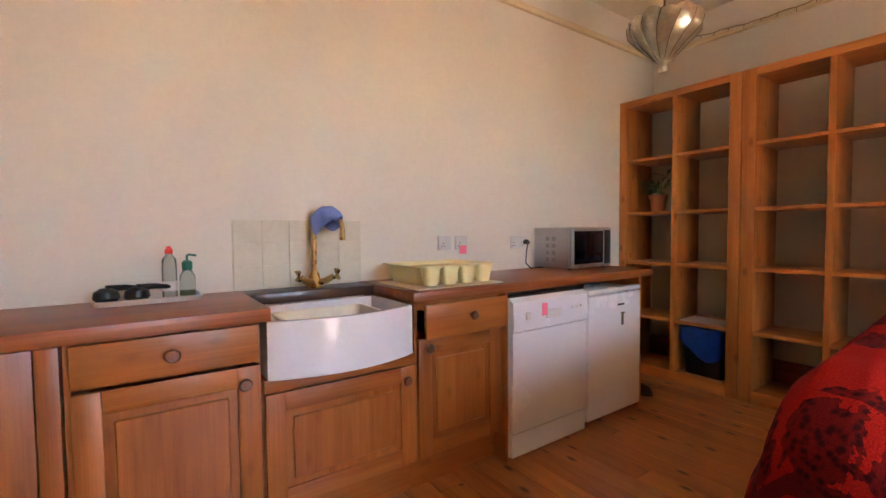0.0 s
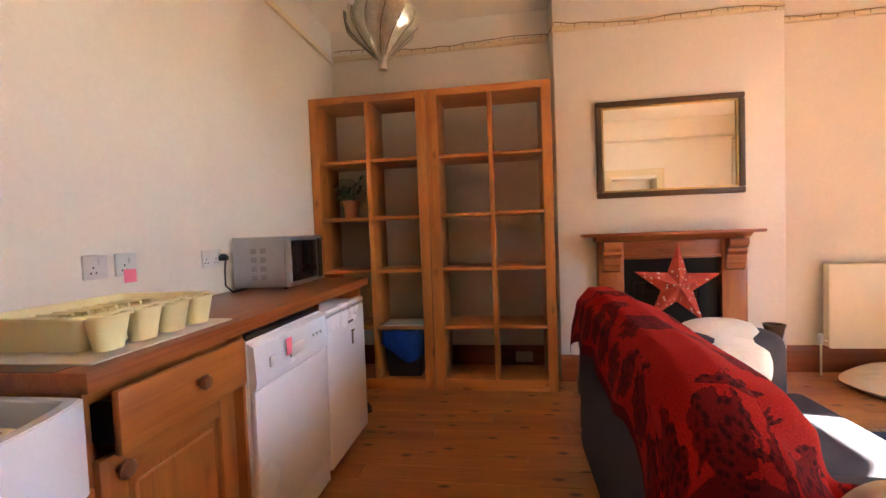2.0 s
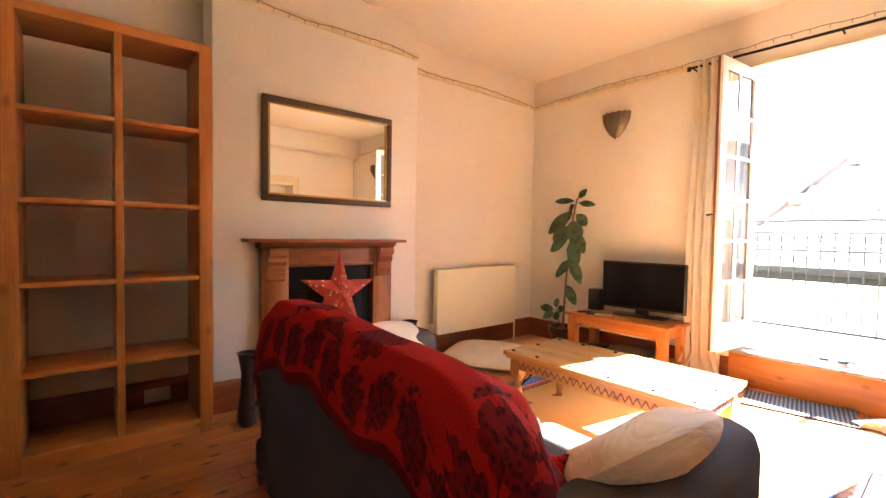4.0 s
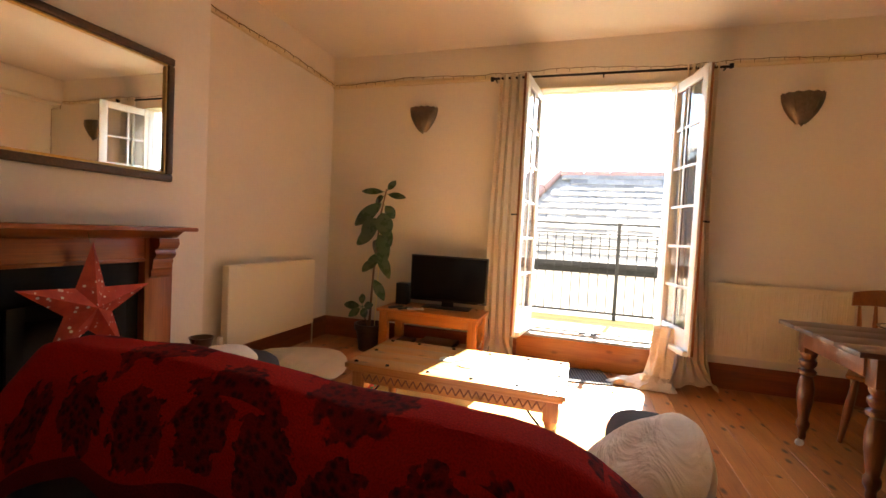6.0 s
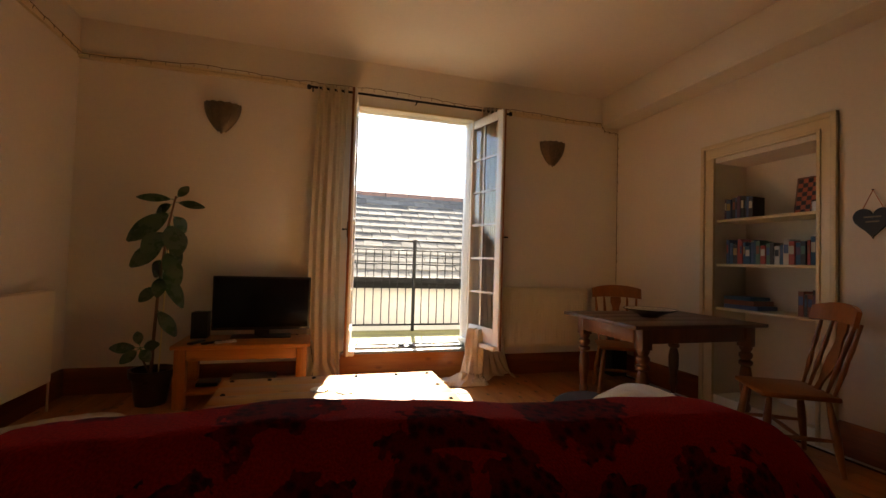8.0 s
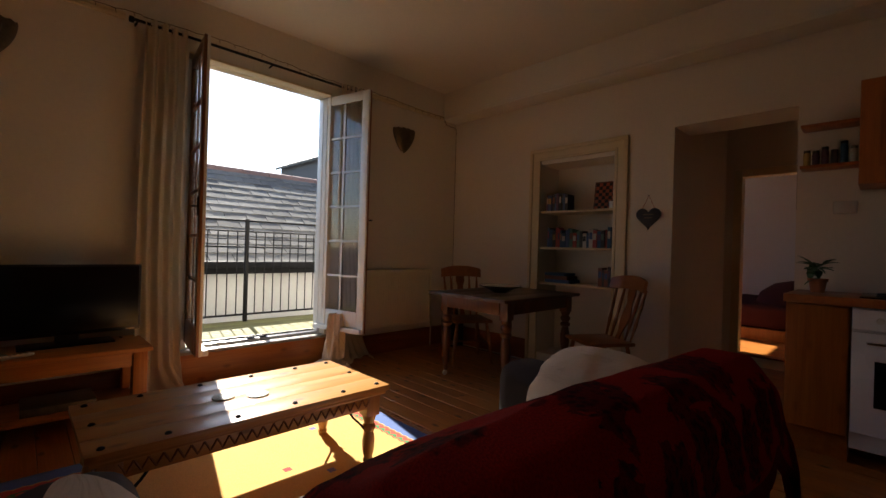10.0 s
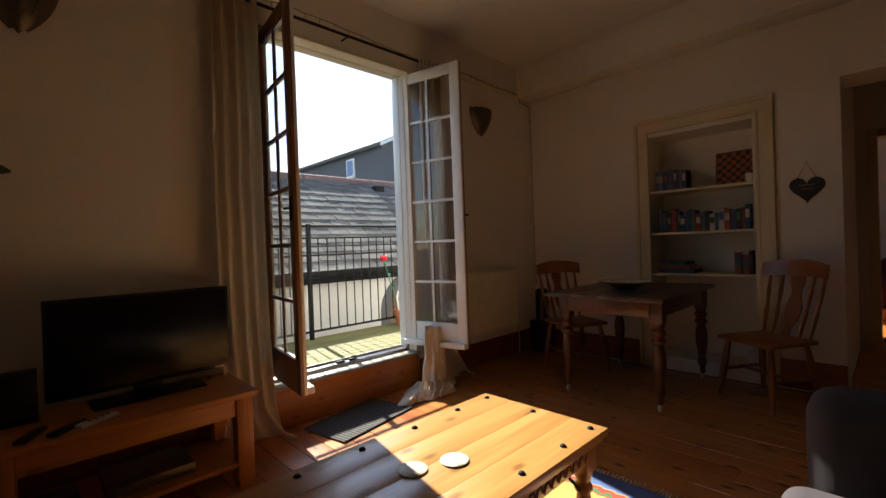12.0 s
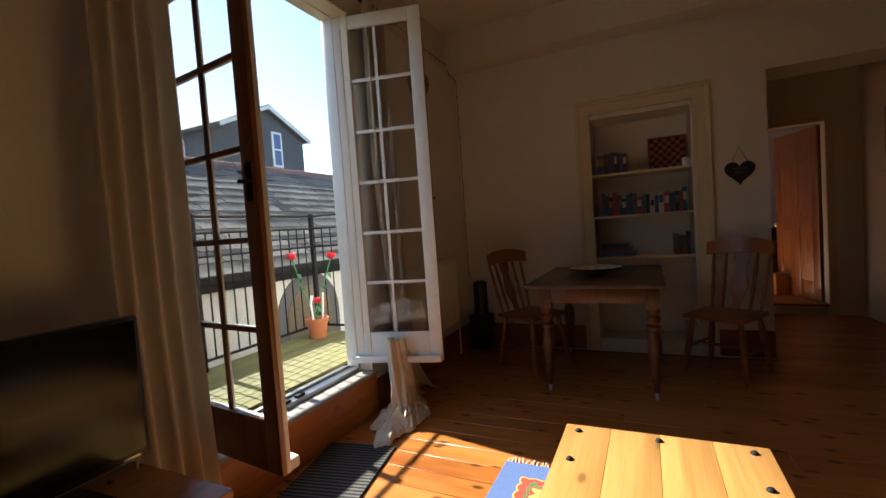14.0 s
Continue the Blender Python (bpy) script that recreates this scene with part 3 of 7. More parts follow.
part("sill_panel", B(DX0 - 0.01, DX1 + 0.02, YS + 0.001, -3.148, 0.0, DZ0 - 0.02, bev=0.004), PINE_X, win, "varnished wooden panel under the sill")


def door_leaf(name, hinge, rz, flip):
    """A glazed leaf, 2 by 6 panes; stained inside, white outside. It runs along its own +x from the hinge."""
    d = thing(name, (*hinge, 0.345), "open glazed balcony door, twelve panes, white outside and stained inside", "balcony door", "balcony doors", rz, True, "structure")
    w, h, t = 0.635, 2.325, 0.042
    s = -1 if flip else 1
    st, rb, rt = 0.085, 0.20, 0.085
    gw, gh = (w - 2 * st), (h - rb - rt)
    for nm, m, y0, y1 in (("inner_frame", STAIN, 0.0, t / 2), ("outer_frame", WHITE, -t / 2, 0.0)):
        y0, y1 = sorted((s * y0, s * y1))
        bm = bmesh.new()
        box(bm, 0, st, y0, y1, 0, h, bev=0.003)
        box(bm, w - st, w, y0, y1, 0, h, bev=0.003)
        box(bm, st, w - st, y0, y1, 0, rb, bev=0.003)
        box(bm, st, w - st, y0, y1, h - rt, h, bev=0.003)
        part(nm, bm, m, d)
        for k in range(1, 6):
            z = rb + gh * k / 6
            part("glazing_bar", B(st, w - st, y0 * 0.6, y1 * 0.6, z - 0.011, z + 0.011, bev=0.002), m, d)
        part("glazing_bar", B(w / 2 - 0.011, w / 2 + 0.011, y0 * 0.5, y1 * 0.5, rb, h - rt, bev=0.002), m, d)
    for i in range(2):
        for k in range(6):
            p = part("pane", B(st + i * gw / 2 + 0.008, st + (i + 1) * gw / 2 - 0.008, -0.002, 0.002, rb + gh * k / 6 + 0.008, rb + gh * (k + 1) / 6 - 0.008), GLASS, d, smooth=False)
            p.visible_shadow = False
    y0, y1 = sorted((-s * t / 2, -s * (t / 2 + 0.045)))
    part("weather_bar", B(0.005, w - 0.005, y0, y1, 0.0, 0.045, bev=0.008), WHITE, d)
    y0, y1 = sorted((s * t / 2, s * (t / 2 + 0.05)))
    bm = B(w - 0.055, w - 0.025, *sorted((s * t / 2, s * (t / 2 + 0.008))), 1.02, 1.16, bev=0.003)
    tube(bm, [(w - 0.04, s * t / 2, 1.09), (w - 0.04, s * (t / 2 + 0.04), 1.09)], 0.006)
    tube(bm, [(w - 0.045, s * (t / 2 + 0.04), 1.09), (w + 0.005, s * (t / 2 + 0.042), 1.085)], 0.008)
    part("door_handle", bm, IRON, d, "black metal handle")
    for z in (0.2, 1.1, 2.05):
        part("hinge", T([(-0.004, 0, z), (-0.004, 0, z + 0.09)], 0.008), IRON, d)
    return d


door_leaf("door_1", (1.908, -3.305), 83.2, True)
door_leaf("door_2", (0.717, -3.308), 104.4, False)

# ---- kitchen wall units ----
FY = 1.89     # cabinet fronts


def knob(x, y, z, parent):
    bm = L([(0.0001, 0), (0.011, 0.0), (0.010, 0.012), (0.022, 0.018), (0.024, 0.026), (0.018, 0.034), (0.0001, 0.036)], seg=18)
    bmesh.ops.rotate(bm, verts=bm.verts, matrix=Matrix.Rotation(radians(90), 3, "X"))
    bmesh.ops.translate(bm, verts=bm.verts, vec=(x, y, z))
    return part("knob", bm, KNOB, parent, "turned dark wood knob")


def shaker(x0, x1, z0, z1, y, parent, knob_at=None, flip=False):
    """A framed cabinet door with a raised field, front at y."""
    w = 0.075
    bm = B(x0 + w - 0.004, x1 - w + 0.004, y + 0.013, y + 0.019, z0 + w - 0.004, z1 - w + 0.004)
    d = part("door", bm, OAK_Z, parent)
    part("panel", B(x0 + w + 0.028, x1 - w - 0.028, y + 0.005, y + 0.014, z0 + w + 0.028, z1 - w - 0.028, bev=0.007, seg=1), OAK_Z, d)
    for a, b in ((x0, x0 + w), (x1 - w, x1)):
        part("stile", B(a, b, y, y + 0.022, z0, z1, bev=0.003), OAK_Z, d)
    for a, b in ((z0, z0 + w), (z1 - w, z1)):
        part("rail", B(x0 + w, x1 - w, y + 0.001, y + 0.021, a, b, bev=0.002), OAK_X, d)
    if knob_at:
        knob(knob_at[0], y, knob_at[1], d)
    return d


def carcass(x0, x1, z1, parent):
    bm = bmesh.new()
    box(bm, x0, x0 + 0.018, FY + 0.022, YN - 0.01, 0.15, z1)
    box(bm, x1 - 0.018, x1, FY + 0.022, YN - 0.01, 0.15, z1)
    box(bm, x0 + 0.018, x1 - 0.018, FY + 0.03, YN - 0.01, 0.15, 0.168)
    box(bm, x0 + 0.018, x1 - 0.018, YN - 0.022, YN - 0.012, 0.168, z1)
    box(bm, x0 + 0.018, x1 - 0.018, FY + 0.024, FY + 0.05, z1 - 0.04, z1)
    part("body", bm, OAK_Z, parent)
    part("plinth", B(x0, x1, 1.955, 1.975, 0.0, 0.15), OAK_X, parent)


c = thing("base_cabinet", (-0.32, 2.2, 0), "plain oak end panel beside the kitchen base units", "cabinet", "kitchen base cabinets")
carcass(-0.49, -0.10, 0.912, c)
part("front_panel", B(-0.49, -0.145, FY, FY + 0.02, 0.15, 0.908, bev=0.003), OAK_Z, c)
part("filler_strip", B(-0.14, -0.085, FY - 0.012, FY + 0.02, 0.0, 0.91, bev=0.003), OAK_Z, c)
c = thing("base_cabinet", (0.2, 2.2, 0), "oak kitchen cabinet with a drawer and panelled door", "cabinet", "kitchen base cabinets")
carcass(-0.08, 0.487, 0.912, c)
dr = part("drawer_front", B(-0.065, 0.478, FY - 0.004, FY + 0.018, 0.765, 0.905, bev=0.005), OAK_X, c)
knob(0.203, FY - 0.004, 0.838, dr)
shaker(-0.065, 0.478, 0.165, 0.752, FY, c, (0.425, 0.692))
c = thing("base_cabinet", (0.82, 2.2, 0), "oak sink cabinet with one wide panelled door", "cabinet", "kitchen base cabinets")
carcass(0.49, 1.165, 0.685, c)
part("sink_rail", B(0.492, 1.163, FY - 0.004, FY + 0.022, 0.632, 0.685, bev=0.004), OAK_X, c)
shaker(0.497, 1.160, 0.165, 0.625, FY, c, (1.108, 0.565))
c = thing("base_cabinet", (1.43, 2.2, 0), "oak kitchen cabinet with its drawer pulled slightly open", "cabinet", "kitchen base cabinets")
carcass(1.168, 1.70, 0.912, c)
dr = part("drawer_front", B(1.19, 1.695, FY - 0.055, FY - 0.033, 0.745, 0.905, bev=0.005), OAK_X, c)
bm = bmesh.new()
box(bm, 1.215, 1.23, FY - 0.034, 2.35, 0.765, 0.87)
box(bm, 1.655, 1.67, FY - 0.034, 2.35, 0.765, 0.87)
box(bm, 1.23, 1.655, FY - 0.034, 2.35, 0.765, 0.775)
part("drawer_box", bm, PLASTIC, dr)
knob(1.456, FY - 0.055, 0.834, dr)
shaker(1.18, 1.695, 0.165, 0.735, FY, c, (1.232, 0.693))

# worktop in three lengths, cut round the sink
bm = B(XW + 0.003, 0.518, 1.86, YN - 0.004, 0.915, 0.965, bev=0.004)
solo("worktop", bm, WORKTOP, "oiled reddish wooden worktop with a water stain", "worktop")
solo("worktop", B(1.138, 3.147, 1.86, YN - 0.004, 0.915, 0.965, bev=0.004), WORKTOP, "oiled reddish wooden worktop, dark beside the sink", "worktop")
bm = B(0.519, 1.137, 2.27, YN - 0.006, 0.915, 0.963, bev=0.004)
box(bm, 1.139, 1.22, 1.95, YN - 0.03, 0.964, 0.9665, bev=0.001, seg=1)
solo("worktop_strip", bm, WETWOOD, "water-blackened wooden strip behind the sink", "worktop")

# apron sink
sk = thing("belfast_sink", (0.82, 2.05, 0.69), "white glazed apron sink with a bowed front", "sink")
n = 16
outer = [(0.503, 2.262), (0.503, 1.868)] + [(0.503 + 0.63 * i / n, 1.868 - 0.075 * math.sin(math.pi * i / n) ** 0.8) for i in range(1, n)] + [(1.133, 1.868), (1.133, 2.262)]
inner = [(0.528, 2.24), (0.528, 1.893)] + [(0.528 + 0.58 * i / n, 1.893 - 0.07 * math.sin(math.pi * i / n) ** 0.8) for i in range(1, n)] + [(1.108, 1.893), (1.108, 2.24)]
bm = bmesh.new()
rows = [[bm.verts.new((x, y, z)) for x, y in pl] for pl, z in ((outer, 0.69), (outer, 0.905), (outer, 0.912), (inner, 0.912), (inner, 0.90), (inner, 0.74))]
m_ = len(outer)
for a, b in zip(rows, rows[1:]):
    for i in range(m_):
        bm.faces.new((a[i], a[(i + 1) % m_], b[(i + 1) % m_], b[i]))
bm.faces.new(rows[0][::-1])
bm.faces.new(rows[-1])
bmesh.ops.bevel(bm, geom=[e for e in bm.edges if abs(e.verts[0].co.z - 0.912) < 1e-4 and abs(e.verts[1].co.z - 0.912) < 1e-4], offset=0.003, segments=2, affect="EDGES")
bmesh.ops.recalc_face_normals(bm, faces=bm.faces[:])
part("basin", bm, CERAMIC, sk)
part("drain", L([(0.0001, 0), (0.04, 0.0), (0.042, 0.004), (0.0001, 0.005)], (0.82, 2.08, 0.741)), CHROME, sk)


def tray_box(x0, x1, y0, y1, z0, z1, t, taper=0.02, rim=0.012):
    bm = bmesh.new()
    def ring(e, z):
        x0_, x1_, y0_, y1_ = x0 + e, x1 - e, y0 + e, y1 - e
        r = 0.025
        pts = []
        for cx, cy, a0 in ((x1_ - r, y1_ - r, 0), (x0_ + r, y1_ - r, 90), (x0_ + r, y0_ + r, 180), (x1_ - r, y0_ + r, 270)):
            for k in range(5):
                a = radians(a0 + 22.5 * k)
                pts.append(bm.verts.new((cx + r * math.cos(a), cy + r * math.sin(a), z)))
        return pts
    rs = [ring(taper, z0), ring(0, z1 - 0.008), ring(-rim, z1 - 0.006), ring(-rim, z1), ring(t, z1), ring(taper + t, z0 + t)]
    for a, b in zip(rs, rs[1:]):
        for i in range(20):
            bm.faces.new((a[i], a[(i + 1) % 20], b[(i + 1) % 20], b[i]))
    bm.faces.new(rs[0][::-1])
    bm.faces.new(rs[-1])
    return bm


solo("washing_up_bowl", tray_box(0.60, 1.02, 1.90, 2.19, 0.745, 0.888, 0.006, 0.03, 0.008), plain("pale_cream_plastic", (0.80, 0.76, 0.60), 0.4, 0, 0.03, 5.0, 0.0), "cream plastic washing-up bowl standing in the sink", "bowl")

# mixer tap with a cloth over it
tp = thing("mixer_tap", (0.86, 2.39, 0.963), "aged brass bridge tap with cross handles", "tap")
part("base", L([(0.04, 0), (0.045, 0.006), (0.034, 0.02), (0.03, 0.05), (0.02, 0.075), (0.016, 0.09)], (0.86, 2.385, 0.963)), BRASS, tp)
pts = [(0.86, 2.385, 1.04), (0.86, 2.385, 1.27)] + [(0.86 + 0.055 * (1 - math.cos(a)), 2.385 - 0.11 * (1 - math.cos(a)) / 2, 1.27 + 0.06 * math.sin(a)) for a in np.linspace(0.2, math.pi, 9)] + [(0.97, 2.275, 1.235)]
part("spout", T(pts, 0.013, seg=12), BRASS, tp)
part("nozzle", L([(0.014, 0), (0.016, 0.004), (0.015, 0.035), (0.011, 0.04)], (0.97, 2.275, 1.205)), BRASS, tp)
for sx in (-1, 1):
    arm = part("valve", T([(0.86, 2.375, 0.985), (0.86 + sx * 0.045, 2.35, 0.995), (0.86 + sx * 0.085, 2.335, 1.02)], [0.016, 0.018, 0.015], seg=12), BRASS, tp)
    hb = bmesh.new()
    cx, cy, cz = 0.86 + sx * 0.098, 2.33, 1.03
    for a in range(4):
        an = radians(45 + 90 * a)
        tube(hb, [(cx, cy, cz), (cx + 0.003 * sx, cy + 0.032 * math.cos(an), cz + 0.032 * math.sin(an))], [0.006, 0.009], seg=8)
    part("cross_handle", hb, BRASS, arm)


def rag(u, v):
    """A crumpled cloth wrapped over the crook of the spout, open below."""
    a = 0.15 + 2.5 * u
    r = 0.055 * (1 - math.cos(a))
    b = math.pi * (v - 0.5) * 1.55
    lump = 1 + 0.28 * noise.noise(Vector((3.1 * u, 2.2 * v, 0.7))) + 0.14 * noise.noise(Vector((8 * u, 6 * v, 2.0)))
    rad = (0.026 + 0.012 * math.sin(math.pi * u)) * lump
    hang = (0.035 + 0.03 * math.sin(6 * u + 4 * v)) * max(0.0, abs(v - 0.5) * 2 - 0.55) * 2.2
    out = rad * math.sin(b)
    up = rad * math.cos(b)
    return 0.86 + r + 0.72 * out + 0.4 * up * -math.cos(a), 2.385 - r + 0.72 * out, 1.278 + 0.062 * math.sin(a) + up * 0.9 - hang


solo("dish_cloth", sheet(rag, 30, 22, 0.004), BLUECLOTH, "blue dish cloth hung over the tap's spout", "cloth")

# tiled splashback: grout bed and single tiles
sb = thing("splashback", (0.82, YN, 0.97), "panel of cream glazed tiles behind the sink", "tiles", kind="structure")
part("grout_bed", B(0.488, 1.152, YN - 0.007, YN - 0.001, 0.966, 1.308), GROUT, sb)
tm = mesh_of("tile", B(0, 0.1305, -0.006, 0, 0, 0.1115, bev=0.0012, seg=1), TILE, False)
for i in range(5):
    for k in range(3):
        t_ = part("tile", tm, TILE, sb)
        t_.location = (0.491 + i * 0.1325, YN - 0.006, 0.969 + k * 0.1135)


def socket_plate(x, z, w, double, rocker=True):
    s = thing("wall_socket", (x, YN, z), "white plastic wall socket above the worktop", "socket", "wall sockets")
    part("plate", B(x - w / 2, x + w / 2, YN - 0.012, YN - 0.001, z - 0.046, z + 0.046, bev=0.004), SOCKET, s)
    for k in range(2 if double else 1):
        cx = x + (k - 0.5) * w / 2 if double else x
        part("switch", B(cx + 0.006, cx + 0.02, YN - 0.017, YN - 0.012, z + 0.005, z + 0.03, bev=0.002), SOCKET, s)
        for dx, dz in ((0, 0.0), (-0.011, -0.02), (0.011, -0.02)):
            part("pin_hole", B(cx - 0.012 + dx - 0.003, cx - 0.012 + dx + 0.003, YN - 0.0127, YN - 0.012, z + dz - 0.006, z + dz + 0.002), PLASTIC, s)
    return s


socket_plate(1.735, 1.17, 0.10, False)
socket_plate(1.87, 1.17, 0.10, False)
socket_plate(2.395, 1.16, 0.15, True)
solo("sticky_note", B(1.85, 1.91, YN - 0.0165, YN - 0.0135, 1.095, 1.15, bev=0.001, seg=1), PINK, "pink paper note stuck on the socket", "note")

# dish rack on a cloth
solo("drying_mat", sheet(lambda u, v: (1.19 + 0.54 * u, 1.905 + 0.42 * v, 0.9705 + 0.0015 * math.sin(20 * u) * math.sin(14 * v)), 24, 12, 0.004), COTTON, "cream cloth spread under the dish rack", "cloth")
rk = thing("dish_rack", (1.46, 2.12, 0.975), "cream plastic dish drainer with cutlery cups", "dish rack")
part("tray", tray_box(1.24, 1.71, 1.99, 2.33, 0.976, 1.072, 0.006, 0.025, 0.016), CREAMP, rk)
for k in range(4):
    part("cup", tray_box(1.255 + k * 0.112, 1.353 + k * 0.112, 1.935, 2.01, 0.976, 1.070, 0.005, 0.012, 0.006), CREAMP, rk)
for k in range(9):
    part("divider", T([(1.29 + k * 0.047, 2.30, 0.985), (1.29 + k * 0.047, 2.29, 1.05), (1.29 + k * 0.047, 2.17, 1.055), (1.29 + k * 0.047, 2.15, 0.985)], 0.006), CREAMP, rk)

# dishwasher and fridge under the worktop
dw = thing("dishwasher", (2.03, 2.15, 0), "white dishwasher with a pink note on its panel", "dishwasher")
part("body", B(1.722, 2.345, 1.85, 2.44, 0.02, 0.886, bev=0.004), ENAMEL, dw)
part("door", B(1.724, 2.343, 1.826, 1.849, 0.155, 0.70, bev=0.006), ENAMEL, dw)
bm = prism(bmesh.new(), [(1.849, 0.705), (1.824, 0.705), (1.818, 0.74), (1.825, 0.862), (1.849, 0.878)], 0, 1.724, 2.343)
pn = part("control_panel", bm, ENAMEL, dw)
part("handle_recess", B(1.97, 2.10, 1.812, 1.822, 0.755, 0.805, bev=0.006), SOCKET, pn)
part("dial", B(1.815, 1.85, 1.812, 1.824, 0.762, 0.805, bev=0.008), SOCKET, pn)
for k in range(3):
    part("button", B(2.19 + k * 0.04, 2.205 + k * 0.04, 1.815, 1.824, 0.79, 0.803, bev=0.002), SOCKET, pn)
part("kick_plate", B(1.726, 2.341, 1.835, 1.849, 0.022, 0.148, bev=0.003), ENAMEL, dw)
# black slab in the gap under the worktop, the gap's shade as colour
part("top_seal", B(1.73, 2.34, 1.856, 2.44, 0.886, 0.905), PLASTIC, dw)
solo("sticky_note", B(1.93, 1.975, 1.8095, 1.8115, 0.775, 0.845, bev=0.001, seg=1), PINK, "pink paper note stuck on the dishwasher", "note")
fr = thing("fridge", (2.65, 2.15, 0), "white undercounter fridge with a small dark tag", "fridge")
part("body", B(2.362, 2.935, 1.875, 2.44, 0.03, 0.855, bev=0.006), ENAMEL, fr)
part("door", B(2.362, 2.935, 1.828, 1.872, 0.05, 0.835, bev=0.014, seg=3), ENAMEL, fr)
part("top_trim", B(2.365, 2.932, 1.826, 1.872, 0.838, 0.872, bev=0.012, seg=3), ENAMEL, fr)
part("badge", B(2.665, 2.735, 1.825, 1.829, 0.752, 0.764), PLASTIC, fr)
bm = B(2.705, 2.73, 1.823, 1.829, 0.62, 0.70, bev=0.004)
lathe(bm, [(0.017, 0), (0.017, 0.005)], (2.717, 1.826, 0.70), 14)
part("tag", bm, GUNMETAL, fr)
for x in (2.40, 2.90):
    for y in (1.92, 2.40):
        part("foot", L([(0.018, 0), (0.018, 0.03)], (x, y, 0.0), seg=10), PLASTIC, fr)
solo("end_panel", B(2.985, 3.022, 1.875, 2.45, 0.0, 0.914, bev=0.003), OAK_Z, "oak end panel under the worktop's end", "panel")
solo("divider_panel", B(2.348, 2.360, 1.86, 2.45, 0.0, 0.914, bev=0.002), OAK_Z, "oak divider between dishwasher and fridge", "panel")
solo("divider_panel", B(1.702, 1.720, 1.86, 2.45, 0.0, 0.914, bev=0.002), OAK_Z, "oak divider beside the dishwasher", "panel")

# microwave
VENT = plain("vent_grey", (0.36, 0.35, 0.34), 0.5, 0.6, 0.1)
mw = thing("microwave", (2.79, 2.285, 0.966), "silver microwave oven with a dark glass door", "microwave", rz=2, local=True)
part("body", B(-0.24, 0.24, -0.14, 0.17, 0.012, 0.298, bev=0.006), STEEL, mw)
part("door", B(-0.24, 0.24, -0.165, -0.141, 0.012, 0.298, bev=0.008), STEEL, mw)
part("window", B(-0.21, 0.13, -0.168, -0.164, 0.04, 0.272, bev=0.004), SCREEN, mw, "dark glass door window")
part("keypad", B(0.15, 0.225, -0.168, -0.164, 0.03, 0.278, bev=0.003), PLASTIC, mw)
for i in range(2):
    for k in range(4):
        part("vent", B(-0.2415, -0.239, -0.03 + i * 0.055, 0.005 + i * 0.055, 0.055 + k * 0.05, 0.085 + k * 0.05, bev=0.001, seg=1), VENT, mw)
for x in (-0.2, 0.2):
    for y in (-0.12, 0.14):
        part("foot", L([(0.014, 0), (0.014, 0.013)], (x, y, 0), seg=8), PLASTIC, mw)
pl = thing("power_cable", (2.44, 2.42, 0.97), "black plug and cable of the microwave", "cable")
part("plug", L([(0.024, 0), (0.026, 0.02), (0.012, 0.035)], (2.455, 2.438, 1.145)), PLASTIC, pl)
part("lead", T([(2.455, 2.425, 1.15), (2.435, 2.42, 1.09), (2.42, 2.41, 1.01), (2.45, 2.39, 0.972), (2.56, 2.40, 0.972), (2.68, 2.42, 0.975)], 0.005), PLASTIC, pl)

# washing-up tray, bottles and cloths
solo("drip_tray", tray_box(-0.03, 0.335, 2.25, 2.43, 0.966, 0.988, 0.004, 0.006, 0.004), SOCKET, "white plastic tray beside the sink", "tray")
bt = thing("soap_bottle", (0.225, 2.36, 0.972), "clear washing-up bottle with a red cap", "bottle")
part("bottle", L([(0.026, 0), (0.028, 0.01), (0.028, 0.12), (0.027, 0.165), (0.013, 0.18), (0.013, 0.19)], (0.225, 2.36, 0.972), squash=0.7), CLEAR, bt)
part("label", L([(0.0286, 0.03), (0.0286, 0.07)], (0.225, 2.36, 0.972), squash=0.7), SOCKET, bt)
part("cap", L([(0.015, 0.188), (0.015, 0.205), (0.009, 0.212), (0.008, 0.22)], (0.225, 2.36, 0.972)), REDP, bt)
bt = thing("pump_bottle", (0.29, 2.345, 0.972), "green soap bottle with a pump top", "bottle")
part("bottle", L([(0.028, 0), (0.031, 0.01), (0.03, 0.09), (0.018, 0.115), (0.014, 0.12)], (0.29, 2.345, 0.972)), CLEAR, bt)
part("soap", L([(0.027, 0.004), (0.0285, 0.012), (0.0285, 0.03)], (0.29, 2.345, 0.972)), LEAF2, bt)
part("collar", L([(0.02, 0.118), (0.021, 0.15), (0.012, 0.158)], (0.29, 2.345, 0.972)), GREENP, bt)
part("pump", T([(0.29, 2.345, 1.128), (0.29, 2.345, 1.150), (0.295, 2.342, 1.155), (0.325, 2.335, 1.150)], 0.005), GREENP, bt)
for k, (x, y, m, nm, lb) in enumerate(((0.01, 2.33, PLASTIC, "scouring_brush", "black scouring brush lying in the tray"), (0.11, 2.31, PLASTIC, "washing_up_brush", "black-handled washing-up brush on the tray"))):
    b_ = thing(nm, (x, y, 0.975), lb, "brush")
    part("head", L([(0.032, 0), (0.045, 0.02), (0.04, 0.045), (0.02, 0.058)], (x, y, 0.974)), m, b_)
    part("handle", T([(x, y, 1.03), (x + 0.06, y + 0.02, 1.03), (x + 0.12, y + 0.04, 1.02)], [0.014, 0.012, 0.009]), m, b_)
solo("sponge", B(0.065, 0.145, 2.36, 2.41, 0.972, 1.01, bev=0.008), BLUECLOTH, "blue sponge in the tray", "sponge")

# ---- open shelving beside the chimney ----
FX, DEPTH = 3.655, 0.40


